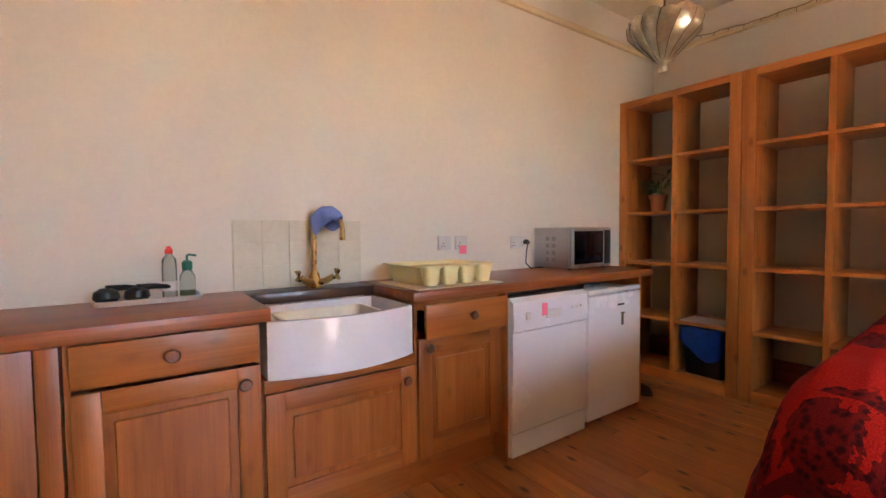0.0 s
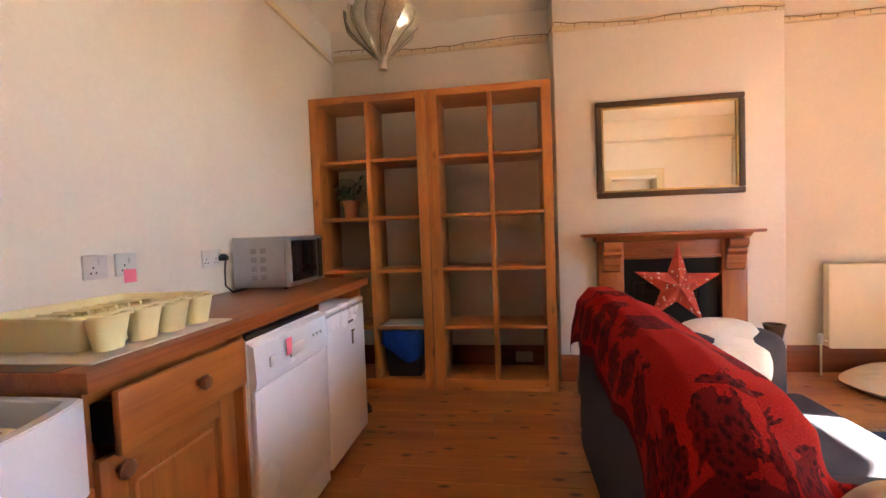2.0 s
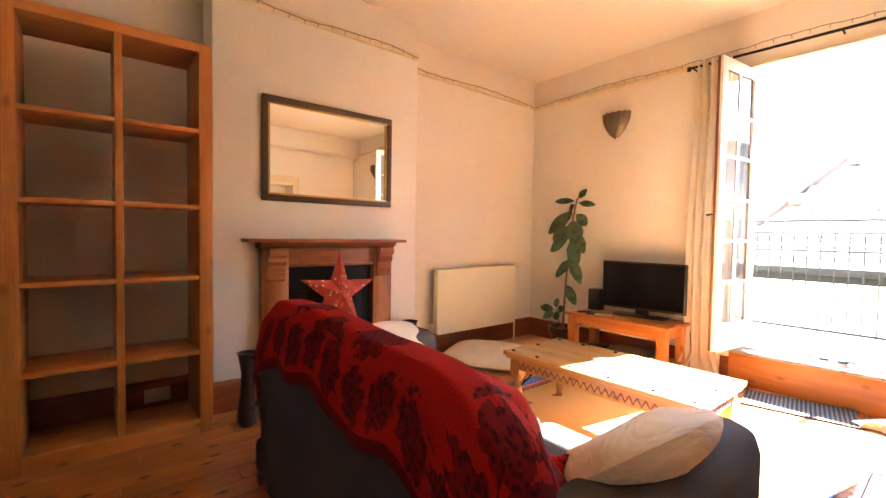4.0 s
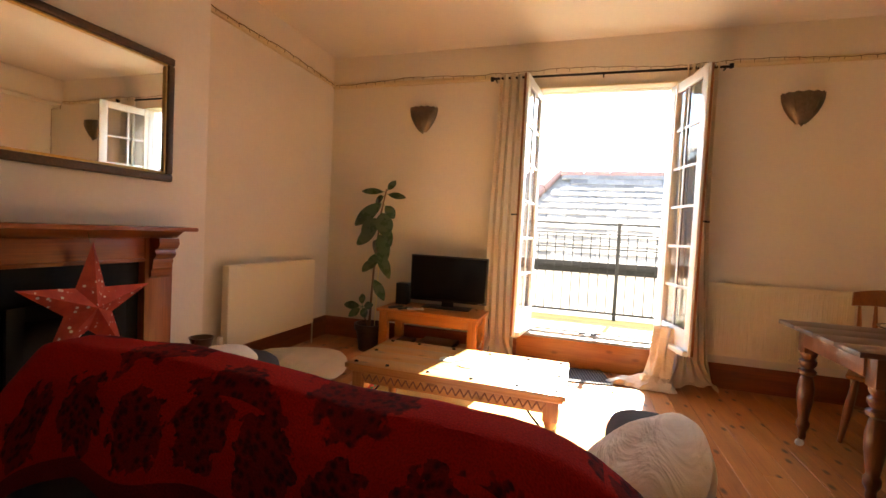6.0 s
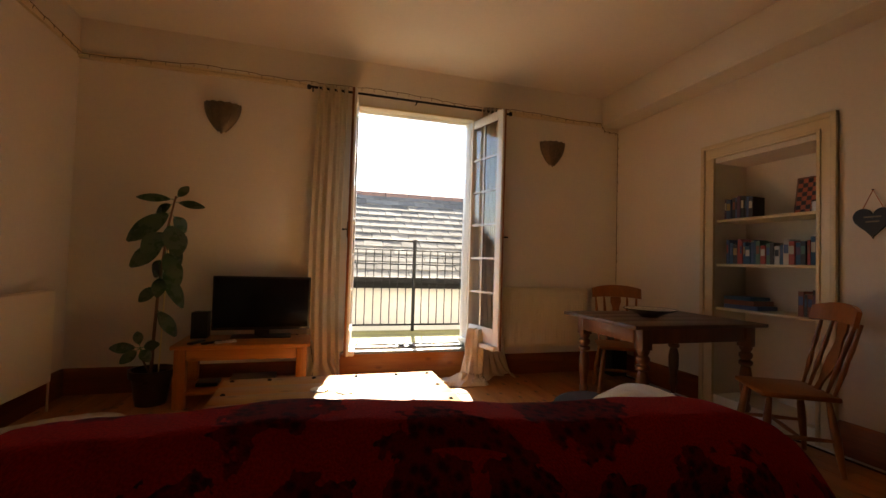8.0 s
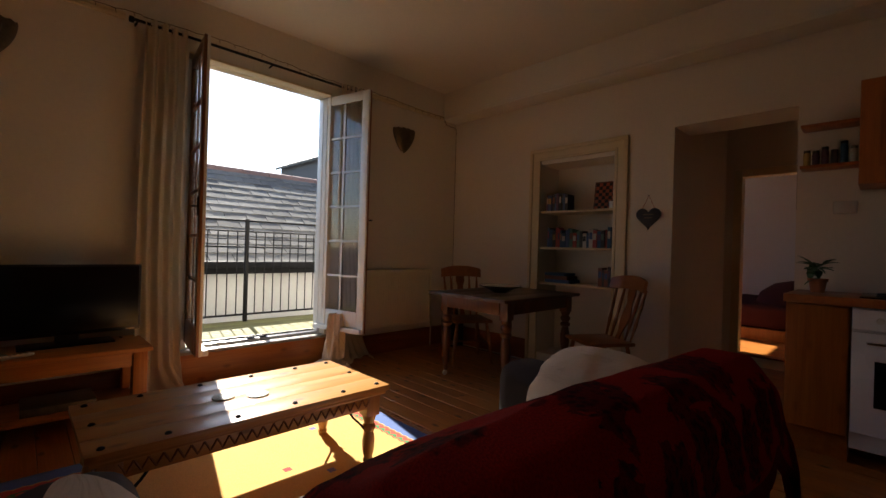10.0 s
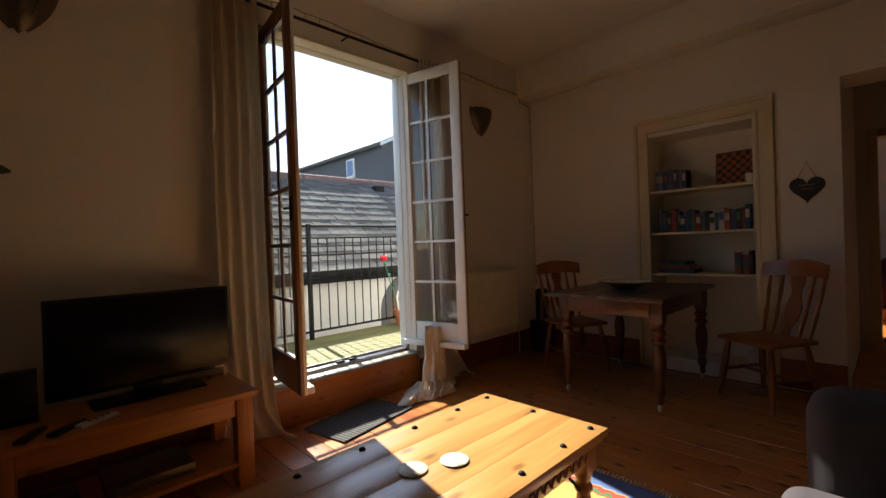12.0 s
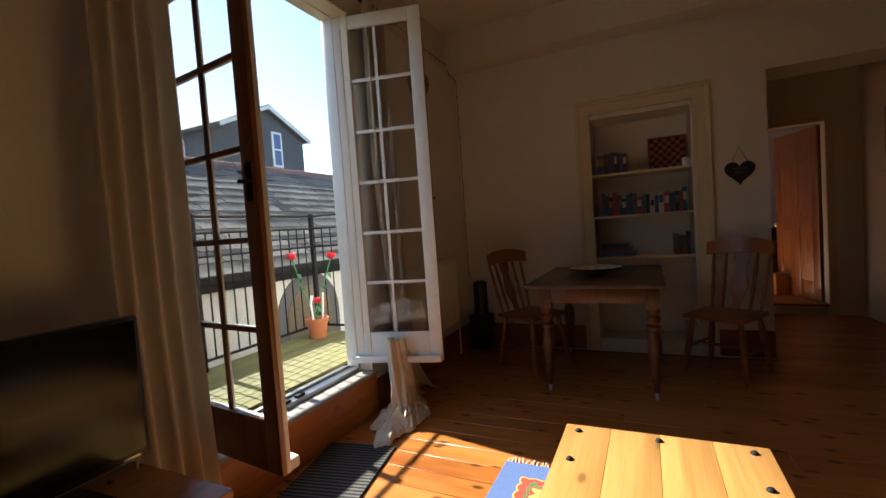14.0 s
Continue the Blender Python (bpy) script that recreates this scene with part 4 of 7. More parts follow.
def bookcase(y0, y1, s0, s1, mid, label):
    """s0, s1: stile widths at the low-y and high-y ends."""
    b = thing("bookcase", (FX + 0.2, (y0 + y1) / 2, 0), label, "bookcase", "tall open bookcases")
    for a, c_ in ((y0, y0 + s0), (y1 - s1, y1)):
        part("stile", B(FX, FX + 0.03, a, c_, 0.0, 2.36, bev=0.003), PINE_Z, b)
    part("side", B(FX + 0.03, FX + DEPTH, y0 + s0 - 0.03, y0 + s0 + 0.001, 0.0, 2.33, bev=0.002), PINE_Z, b)
    part("side", B(FX + 0.03, FX + DEPTH, y1 - s1 - 0.001, y1 - s1 + 0.03, 0.0, 2.33, bev=0.002), PINE_Z, b)
    part("top_rail", B(FX + 0.001, FX + 0.029, y0 + s0, y1 - s1, 2.305, 2.36, bev=0.003), PINE_Y, b)
    part("top", B(FX + 0.03, FX + DEPTH, y0 + s0, y1 - s1, 2.31, 2.335), PINE_Y, b)
    part("base_rail", B(FX + 0.001, FX + 0.029, y0 + s0, y1 - s1, 0.0, 0.088, bev=0.003), PINE_Y, b)
    part("base", B(FX + 0.03, FX + DEPTH, y0 + s0 + 0.002, y1 - s1 - 0.002, 0.06, 0.085), PINE_Y, b)
    part("divider", B(FX + 0.006, FX + DEPTH - 0.01, mid - 0.018, mid + 0.018, 0.086, 2.31, bev=0.002), PINE_Z, b)
    for z in (1.852, 1.397, 0.97, 0.513):
        for a, c_ in ((y0 + s0 + 0.002, mid - 0.0185), (mid + 0.0185, y1 - s1 - 0.002)):
            part("shelf", B(FX + 0.004, FX + DEPTH, a, c_, z - 0.026, z, bev=0.003), PINE_Y, b)
    return b


bookcase(1.512, 2.466, 0.078, 0.072, 1.986, "tall open honey-pine bookcase, nearly empty, with a potted plant")
bookcase(0.558, 1.508, 0.072, 0.088, 1.017, "tall open honey-pine bookcase with empty compartments")


def leaf_mesh(length, width, droop, fold=0.25, n=6):
    bm = bmesh.new()
    rows = []
    for i in range(n + 1):
        t = i / n
        w = width * (math.sin(math.pi * min(1, t * 0.93 + 0.04)) ** 0.8) * 0.5
        x, z = length * t, -droop * length * t * t
        rows.append([bm.verts.new((x, -w, z + fold * w)), bm.verts.new((x, 0, z)), bm.verts.new((x, w, z + fold * w))])
    for a, b in zip(rows, rows[1:]):
        for k in range(2):
            bm.faces.new((a[k], b[k], b[k + 1], a[k + 1]))
    bm.normal_update()
    bmesh.ops.solidify(bm, geom=bm.faces[:], thickness=0.002)
    return bm


def pot(name, c, r, h, m, parent):
    p = part(name, L([(r * 0.72, 0), (r * 0.92, h * 0.78), (r * 1.05, h * 0.78), (r * 1.08, h), (r * 0.96, h), (r * 0.9, h * 0.85), (r * 0.88, h * 0.84)], c), m, parent)
    part("soil", L([(r * 0.86, h * 0.80), (r * 0.87, h * 0.86), (0.001, h * 0.88)], c, cap=False), SOIL, p)
    return p


sp = thing("potted_plant", (FX + 0.16, 2.2, 1.397), "small green plant in a terracotta pot on the shelf", "plant")
pot("pot", (FX + 0.16, 2.20, 1.397), 0.072, 0.145, TERRA, sp)
rng = random.Random(4)
for k in range(13):
    a, tl = rng.uniform(0, 6.28), rng.uniform(0.08, 0.2)
    top = Vector((FX + 0.16 + 0.07 * math.cos(a), 2.20 + 0.09 * math.sin(a), 1.53 + tl))
    st = part("stem", T([(FX + 0.16, 2.20, 1.52), (FX + 0.16 + 0.03 * math.cos(a), 2.20 + 0.03 * math.sin(a), 1.53 + tl * 0.6), top], 0.0025, seg=5), GREENSTEM, sp)
    for j in range(3):
        bm = leaf_mesh(rng.uniform(0.05, 0.09), 0.022, 0.5)
        bm.transform(Matrix.Translation(top - Vector((0, 0, 0.03 * j))) @ pose(0, 0, 0, 0, rng.uniform(-50, 20), rng.uniform(0, 360)))
        part("leaf", bm, LEAF2, st)
bn = thing("waste_bin", (FX + 0.2, 1.775, 0.086), "black waste bin with a blue bag in the shelf", "bin")
part("bin", tray_box(FX + 0.04, FX + 0.33, 1.61, 1.945, 0.087, 0.46, 0.006, 0.03, 0.006), PLASTIC, bn)


def bag(u, v):
    a = 2 * math.pi * u
    sx, sy = 0.155 * math.cos(a), 0.18 * math.sin(a)
    k = (abs(math.cos(a)) ** 6 + abs(math.sin(a)) ** 6) ** (-1 / 6)
    f = 1 + 0.03 * math.sin(9 * a) * v
    return FX + 0.185 + sx * k * f, 1.778 + sy * k * f, 0.468 - (0.16 + 0.09 * math.sin(a * 2 + 1)) * v + 0.006 * math.sin(7 * a)


part("bag", sheet(bag, 48, 6, 0.002), BLUEBAG, bn, "crumpled blue plastic bag")
solo("paper", B(FX + 0.02, FX + 0.26, 1.60, 1.93, 0.5135, 0.519, bev=0.001, seg=1), SOCKET, "loose white papers on the shelf", "paper")
bs = thing("skirting_socket", (4.18, 0.80, 0.12), "white double socket on the skirting behind the shelves", "socket")
part("plate", B(4.168, 4.186, 0.72, 0.87, 0.075, 0.165, bev=0.004), SOCKET, bs)
part("switch", B(4.163, 4.168, 0.76, 0.775, 0.12, 0.145, bev=0.002), SOCKET, bs)
part("switch", B(4.163, 4.168, 0.82, 0.835, 0.12, 0.145, bev=0.002), SOCKET, bs)
sh = thing("shoe", (3.30, 2.15, 0), "black shoe lying beside the end panel", "shoe")
part("upper", L([(0.05, 0.012), (0.055, 0.03), (0.045, 0.06), (0.02, 0.075)], (3.22, 2.02, 0.0), squash=2.2), PLASTIC, sh)
part("sole", L([(0.054, 0), (0.056, 0.013)], (3.22, 2.02, 0.0), squash=2.2), GAP, sh)

# ---- pendant lamp ----
lp = thing("pendant_lamp", (2.725, 1.575, 2.18), "silvered metal lotus-shaped pendant lamp on a chain", "lamp")
CX, CY, LZ = 2.725, 1.575, 2.178
part("finial", L([(0.012, 0), (0.026, 0.004), (0.028, 0.03), (0.022, 0.036), (0.024, 0.05), (0.035, 0.075)], (CX, CY, LZ)), MERCURY, lp)
for k in range(13):
    a0 = 2 * math.pi * k / 13

    def petal(u, v, a0=a0):
        w = (u - 0.5) * 2
        q = min(1.0, 0.04 + v / 0.8)
        r = 0.03 + 0.158 * math.sin(q * math.pi / 2) ** 0.9 * (0.45 + 0.55 * q) + 0.008 * v
        a = a0 + w * 0.31 + 0.35 * v
        rr = r * (1 + 0.06 * w + 0.02 * (1 - w * w))
        return CX + rr * math.cos(a), CY + rr * math.sin(a), LZ + 0.065 + 0.235 * v + (0.03 * (1 - w * w) - 0.012 + 0.01 * math.sin(5 * a0)) * v ** 3
    pe = part("petal", sheet(petal, 6, 10, 0.003), MERCURY, lp)
    part("rim_wire", T([Vector(petal(1.0, v)) for v in np.linspace(0.05, 1, 8)], 0.0025, seg=5), GUNMETAL, pe)
for k in range(3):
    a = 2 * math.pi * k / 3 + 0.4
    part("hanger", T([(CX + 0.185 * math.cos(a), CY + 0.185 * math.sin(a), LZ + 0.27), (CX + 0.06 * math.cos(a), CY + 0.06 * math.sin(a), LZ + 0.34), (CX, CY, LZ + 0.40)], 0.003, seg=6), GUNMETAL, lp)
part("chain", T([(CX, CY, LZ + 0.39), (CX + 0.004, CY, LZ + 0.6), (CX, CY, ZC - 0.03)], 0.006, seg=8), GUNMETAL, lp)
part("ceiling_rose", L([(0.02, -0.05), (0.05, -0.02), (0.055, 0)], (CX, CY, ZC - 0.001)), BRASS, lp)
part("bulb_holder", L([(0.015, 0.17), (0.02, 0.2), (0.02, 0.27), (0.008, 0.29)], (CX, CY, LZ)), BRASS, lp)

# ---- fairy-light cord along the picture rail ----
fl = thing("fairy_lights", (1.5, YS, 2.84), "dark cord of small unlit fairy lights along the picture rail", "fairy lights")


def cord(a, b, sag, n, seed, away):
    r = random.Random(seed)
    pts = []
    for i in range(n + 1):
        t = i / n
        p = Vector(a).lerp(Vector(b), t)
        p.z += sag * math.sin(t * math.pi * 2.5 + seed) + r.uniform(-0.006, 0.006)
        pts.append(p)
    cd = part("cord", T(pts, 0.0034, seg=6), CORDM, fl)
    bm = bmesh.new()
    for i in range(1, n, 2):
        p = pts[i]
        q = p + Vector(away) * 0.004
        tube(bm, [q, q + Vector((r.uniform(-0.01, 0.01), r.uniform(-0.01, 0.01), -0.03 if i % 4 else 0.025))], [0.0034, 0.002], seg=5)
    tagged(part("light_string", bm, CORDM, cd), kind="stuff")


cord((4.175, 2.43, 2.92), (4.175, 0.52, 2.895), 0.02, 34, 1, (-1, 0, 0))
cord((4.175, 0.52, 2.895), (3.885, 0.50, 2.85), 0.0, 6, 9, (-1, 0, 0))
cord((3.885, 0.50, 2.845), (3.885, -1.15, 2.82), 0.018, 30, 2, (-1, 0, 0))
cord((4.18, -1.17, 2.865), (4.18, -3.13, 2.835), 0.015, 34, 3, (-1, 0, 0))
cord((4.175, -3.13, 2.83), (2.30, -3.135, 2.855), 0.014, 34, 4, (0, 1, 0))
cord((2.30, -3.135, 2.85), (0.30, -3.135, 2.83), 0.015, 34, 5, (0, 1, 0))
cord((0.30, -3.135, 2.84), (-0.84, -3.135, 2.81), 0.006, 22, 6, (0, 1, 0))
cord((-0.84, -3.135, 2.81), (-0.90, -3.14, 2.735), 0.0, 4, 7, (0, 1, 0))
cord((-0.90, -3.14, 2.735), (-1.07, -3.14, 2.73), 0.0, 4, 8, (0, 1, 0))
cord((-1.07, -3.14, 2.73), (-1.08, -3.14, 0.70), 0.0, 40, 11, (0, 1, 0))

# ---- fireplace ----
fp = thing("fireplace", (3.85, -0.32, 0), "varnished wooden fire surround with carved corbels and black insert", "fireplace")
part("mantel_shelf", B(3.722, 3.913, -0.935, 0.332, 1.168, 1.192, bev=0.006), MANTEL_Y, fp)
part("shelf_moulding", prism(bmesh.new(), [(3.913, 1.125), (3.83, 1.125), (3.80, 1.145), (3.77, 1.167), (3.913, 1.167)], 1, -0.87, 0.235), MANTEL_Y, fp)
part("frieze", B(3.85, 3.913, -0.684, 0.02, 0.995, 1.124, bev=0.004), MANTEL_Y, fp)
part("frieze_bead", B(3.843, 3.851, -0.684, 0.02, 0.985, 1.005, bev=0.003), MANTEL_Y, fp)
for y0, y1 in ((0.02, 0.212), (-0.862, -0.684)):
    part("leg", B(3.845, 3.913, y0, y1, 0.0, 1.124, bev=0.004), MANTEL_Z, fp)
    part("plinth_block", B(3.832, 3.844, y0 - 0.006, y1 + 0.006, 0.0, 0.2, bev=0.004), MANTEL_Z, fp)
    ym = (y0 + y1) / 2
    prof = [(3.845, 1.124), (3.77, 1.124), (3.765, 1.09), (3.778, 1.065), (3.80, 1.055), (3.80, 1.045), (3.79, 1.03), (3.80, 1.01), (3.815, 1.0), (3.812, 0.98), (3.82, 0.965), (3.818, 0.945), (3.828, 0.93), (3.828, 0.90), (3.845, 0.885)]
    part("corbel", prism(bmesh.new(), prof, 1, ym - 0.065, ym + 0.065), MANTEL_Y, fp, "scrolled corbel")
part("insert", B(3.895, 3.913, -0.684, 0.02, 0.0, 0.985), SOOT, fp, "black fireplace insert")
bm = bmesh.new()
box(bm, 3.872, 3.895, -0.60, -0.53, 0.05, 0.80, bev=0.006)
box(bm, 3.872, 3.895, -0.13, -0.06, 0.05, 0.80, bev=0.006)
box(bm, 3.872, 3.895, -0.53, -0.13, 0.73, 0.80, bev=0.006)
part("grate_frame", bm, IRON, fp)
for k in range(7):
    part("grate_bar", T([(3.865, -0.51 + k * 0.06, 0.05), (3.865, -0.51 + k * 0.06, 0.25)], 0.007), IRON, fp)
solo("hearth", B(3.55, 3.83, -0.87, 0.22, 0.0, 0.035, bev=0.006), HEARTH, "black slate hearth before the fireplace", "hearth")

stt = thing("paper_star", (3.76, -0.335, 0.82), "red patterned paper star lantern hung before the fireplace", "star lantern")
for k in range(5):
    bm = bmesh.new()
    a = math.pi / 2 + 2 * math.pi * k / 5 + 0.04
    def pt(r, an, dx=0.0):
        return bm.verts.new((3.765 + dx, -0.335 + r * math.cos(an), 0.785 + r * math.sin(an)))
    tip, l, r_ = pt(0.325, a), pt(0.118, a + math.pi / 5), pt(0.118, a - math.pi / 5)
    f, bk = pt(0.0, a, -0.06), pt(0.0, a, 0.06)
    for q in ((tip, l, f), (tip, f, r_), (tip, bk, l), (tip, r_, bk)):
        bm.faces.new(q)
    bmesh.ops.recalc_face_normals(bm, faces=bm.faces[:])
    part("point", bm, STAR, stt, smooth=False)
part("cord", T([(3.765, -0.335, 1.10), (3.79, -0.335, 1.167)], 0.002, seg=5), CORDM, stt)


def vase(c, h, r, label):
    v = thing("vase", c, label, "vase", "dark vases by the hearth")
    part("body", L([(r * 0.75, 0), (r, 0.02), (r * 1.02, h * 0.18), (r * 0.7, h * 0.5), (r * 0.62, h * 0.72), (r * 0.9, h * 0.95), (r * 1.05, h), (r * 0.95, h), (r * 0.55, h * 0.72), (r * 0.5, h * 0.5)], c, seg=24), DARKPOT, v)


vase((3.60, 0.37, 0.0), 0.47, 0.062, "tall dark brown glazed vase beside the hearth")
vase((3.71, -0.965, 0.0), 0.50, 0.07, "dark brown vase by the chimney corner")

# mirror over the mantel
mr = thing("wall_mirror", (3.90, -0.345, 1.84), "mirror in a dark carved frame with gilt inner edge", "mirror")
y0, y1, z0, z1 = -0.876, 0.199, 1.466, 2.216
for a in ((y0, y1, z0, z0 + 0.045), (y0, y1, z1 - 0.045, z1), (y0, y0 + 0.045, z0 + 0.0455, z1 - 0.0455), (y1 - 0.045, y1, z0 + 0.0455, z1 - 0.0455)):
    part("frame_rail", B(3.875, 3.913, *a, bev=0.010, seg=3), FRAMEB, mr)
i_ = 0.0455
for a in ((y0 + i_, y1 - i_, z0 + i_, z0 + i_ + 0.013), (y0 + i_, y1 - i_, z1 - i_ - 0.013, z1 - i_), (y0 + i_, y0 + i_ + 0.013, z0 + i_ + 0.014, z1 - i_ - 0.014), (y1 - i_ - 0.013, y1 - i_, z0 + i_ + 0.014, z1 - i_ - 0.014)):
    part("gilt_slip", B(3.884, 3.912, *a, bev=0.004), GILT, mr, "gilt inner edge")
part("glass", B(3.898, 3.911, y0 + 0.05, y1 - 0.05, z0 + 0.05, z1 - 0.05), MIRROR, mr, "mirror glass", smooth=False)


# ---- radiators ----
def radiator(name, length, z0, z1, m4, label, ribs):
    """Built along its own x, front towards -y, then set with m4."""
    r = new(name)
    r.matrix_basis = m4
    LOCAL.add(r.name)
    tagged(r, label, "radiator", "panel radiators")
    part("panel", B(0, length, 0.0, 0.02, z0, z1, bev=0.006), RAD, r)
    part("back_panel", B(0.01, length - 0.01, 0.055, 0.07, z0 + 0.01, z1 - 0.01, bev=0.004), RAD, r)
    part("top_grille", B(0.0, length, 0.021, 0.07, z1 - 0.012, z1 + 0.004, bev=0.003), RAD, r)
    for s in (-0.006, length - 0.004):
        part("side_cheek", B(s, s + 0.010, 0.004, 0.07, z0 + 0.01, z1, bev=0.003), RAD, r)
    n_ = int(length / 0.0335)
    if ribs:
        for k in range(n_):
            x = 0.02 + k * (length - 0.04) / n_
            part("rib", B(x + 0.004, x + 0.024, -0.007, 0.001, z0 + 0.03, z1 - 0.03, bev=0.006, seg=1), RAD, r)
    part("valve", L([(0.014, 0), (0.016, 0.02), (0.022, 0.024), (0.022, 0.075), (0.016, 0.08)], (-0.045, 0.035, z0 + 0.03)), SOCKET, r)
    part("pipe", T([(-0.045, 0.035, 0.0), (-0.045, 0.035, z0 + 0.05), (0.0, 0.035, z0 + 0.055)], 0.008), RAD, r)
    part("pipe", T([(length + 0.04, 0.035, 0.0), (length + 0.04, 0.035, z0 + 0.05), (length, 0.035, z0 + 0.055)], 0.008), RAD, r)
    return r


radiator("radiator", 1.15, 0.225, 0.885, pose(4.065, -1.56, 0, 0, 0, -90), "long cream flat panel radiator on the shelf wall", False)
radiator("radiator", 1.10, 0.30, 0.925, pose(0.44, -3.085, 0, 0, 0, 180), "cream ribbed panel radiator beside the balcony doors", True)

# ---- wall lights ----
def wall_light(x):
    w = thing("wall_light", (x, YS, 2.4), "hammered metal half-bowl wall light, unlit", "wall light", "pair of wall lights")
    bm = bmesh.new()
    g = []
    for i in range(11):
        t = i / 10
        rr = 0.155 * (math.sin((t * 0.92 + 0.08) * math.pi / 2) ** 0.75)
        g.append([bm.verts.new((x + rr * math.cos(math.pi * k / 14), YS + 0.004 + 0.62 * rr * math.sin(math.pi * k / 14), 2.285 + 0.245 * t + (0.012 if i == 10 and k % 2 else 0))) for k in range(15)])
    for a, b in zip(g, g[1:]):
        for k in range(14):
            bm.faces.new((a[k], a[k + 1], b[k + 1], b[k]))
    bm.normal_update()
    bmesh.ops.solidify(bm, geom=bm.faces[:], thickness=0.003)
    sh_ = part("shade", bm, GUNMETAL, w)
    part("finial", L([(0.004, 0), (0.014, 0.012), (0.01, 0.03)], (x, YS + 0.02, 2.268), seg=10), GUNMETAL, sh_)
    for k in (-1, 0, 1):
        a = math.pi / 2 + k * 0.62
        pts = [(x + r * 1.015 * math.cos(a), YS + 0.006 + 0.63 * r * math.sin(a), z) for r, z in ((0.06, 2.33), (0.10, 2.375), (0.132, 2.43), (0.15, 2.49))]
        part("embossed_rib", T(pts, 0.006, seg=6), GUNMETAL, sh_)
    part("back_plate", B(x - 0.05, x + 0.05, YS + 0.001, YS + 0.012, 2.36, 2.46), GUNMETAL, w)


wall_light(3.11)
wall_light(-0.228)

# ---- curtains ----
rod = thing("curtain_rod", (1.35, -3.08, 2.77), "black metal curtain rod over the balcony doors", "curtain rod")
part("rod", T([(2.37, -3.08, 2.775), (0.33, -3.08, 2.765)], 0.011), IRON, rod)
for x in (2.375, 0.325):
    part("finial", L([(0.016, -0.018), (0.018, 0), (0.016, 0.018)], (x, -3.08, 2.77)), IRON, rod)
for x in (2.34, 1.34, 0.36):
    part("bracket", T([(x, -3.165, 2.765), (x, -3.085, 2.765)], 0.007), IRON, rod)


def curtain(name, x0, x1, y, z1, label, folds, pool, seed):
    cu = thing(name, ((x0 + x1) / 2, y, 0), label, "curtain", "pair of cream curtains")

    def f(u, v):
        z = z1 * (1 - v)
        sp_ = 1.0 + 0.06 * v + 0.25 * max(0, v - 0.88) * 2.5
        x = (x0 + x1) / 2 + (u - 0.5) * (x1 - x0) * sp_ + 0.05 * v * math.sin(seed + 2.2 * v)
        x -= pool * 0.45 * max(0, v - 0.4) ** 1.5
        yy = y + 0.35 * pool * v + (0.027 - 0.004 * v) * math.sin(u * folds * 2 * math.pi + 1.4 * v + seed) + 0.02 * noise.noise(Vector((u * 4, v * 3, seed)))
        if v > 0.93:
            k = (v - 0.93) / 0.07
            z = max(0.012, z * (1 - k) + 0.03) + 0.03 * abs(math.sin(u * 9 + seed)) * k
            yy += pool * k * (0.6 + 0.5 * math.sin(u * 7 + seed))
            x += -0.12 * k * math.sin(u * 5)
        return x, yy, z
    part("drape", sheet(f, 60, 48, 0.003), CURTAIN, cu)
    for k in range(int(folds)):
        cx = x0 + (k + 0.5) * (x1 - x0) / folds
        bm = L([(0.018, -0.004), (0.026, -0.004), (0.026, 0.004), (0.018, 0.004), (0.018, -0.004)], seg=16, cap=False)
        bmesh.ops.rotate(bm, verts=bm.verts, matrix=Matrix.Rotation(radians(90), 3, "Y"))
        bmesh.ops.translate(bm, verts=bm.verts, vec=(cx, -3.08, 2.77))
        part("eyelet", bm, CHROME, cu)


curtain("curtain", 2.02, 2.29, -3.06, 2.80, "cream cotton curtain gathered and trailing on the floor", 4, 0.13, 0.4)
curtain("curtain", 0.42, 0.66, -3.075, 2.80, "cream cotton curtain bunched behind the open door", 5, 0.16, 2.1)


def pile(u, v):
    """The hem: a hanging column of folds that ends in a crumpled heap."""
    a = 2 * math.pi * u
    ca, sa = math.cos(a), math.sin(a)
    if v < 0.5:
        k = v / 0.5
        r = 0.058 + 0.012 * k + 0.014 * math.sin(5 * a + 3 * k) + 0.008 * math.sin(9 * a - 2 * k)
        return 0.69 + 0.05 * k + r * 1.35 * ca, -2.97 + 0.05 * k + r * 0.8 * sa, 0.52 - 0.44 * k
    k = (v - 0.5) / 0.5
    r = 0.07 + k * (0.10 + 0.045 * math.sin(3 * a + 0.6) + 0.03 * math.sin(5 * a + 1))
    fold = noise.noise(Vector((2.6 * ca * (1 + k), 2.6 * sa * (1 + k), 0.3))) + 0.6 * noise.noise(Vector((6 * ca * (1 + k), 6 * sa, 1.9 + 2 * k)))
    h = 0.08 * (1 - k) ** 0.7 + 0.055 * abs(fold) * (1 - k ** 3) + 0.006
    return 0.74 + 0.13 * k + r * 1.25 * ca + 0.02 * fold, -2.92 + 0.02 * k + r * 0.85 * sa + 0.02 * fold, h


solo("fallen_curtain_hem", sheet(pile, 84, 40), COTTON, "end of the curtain lying crumpled on the floor", "curtain")

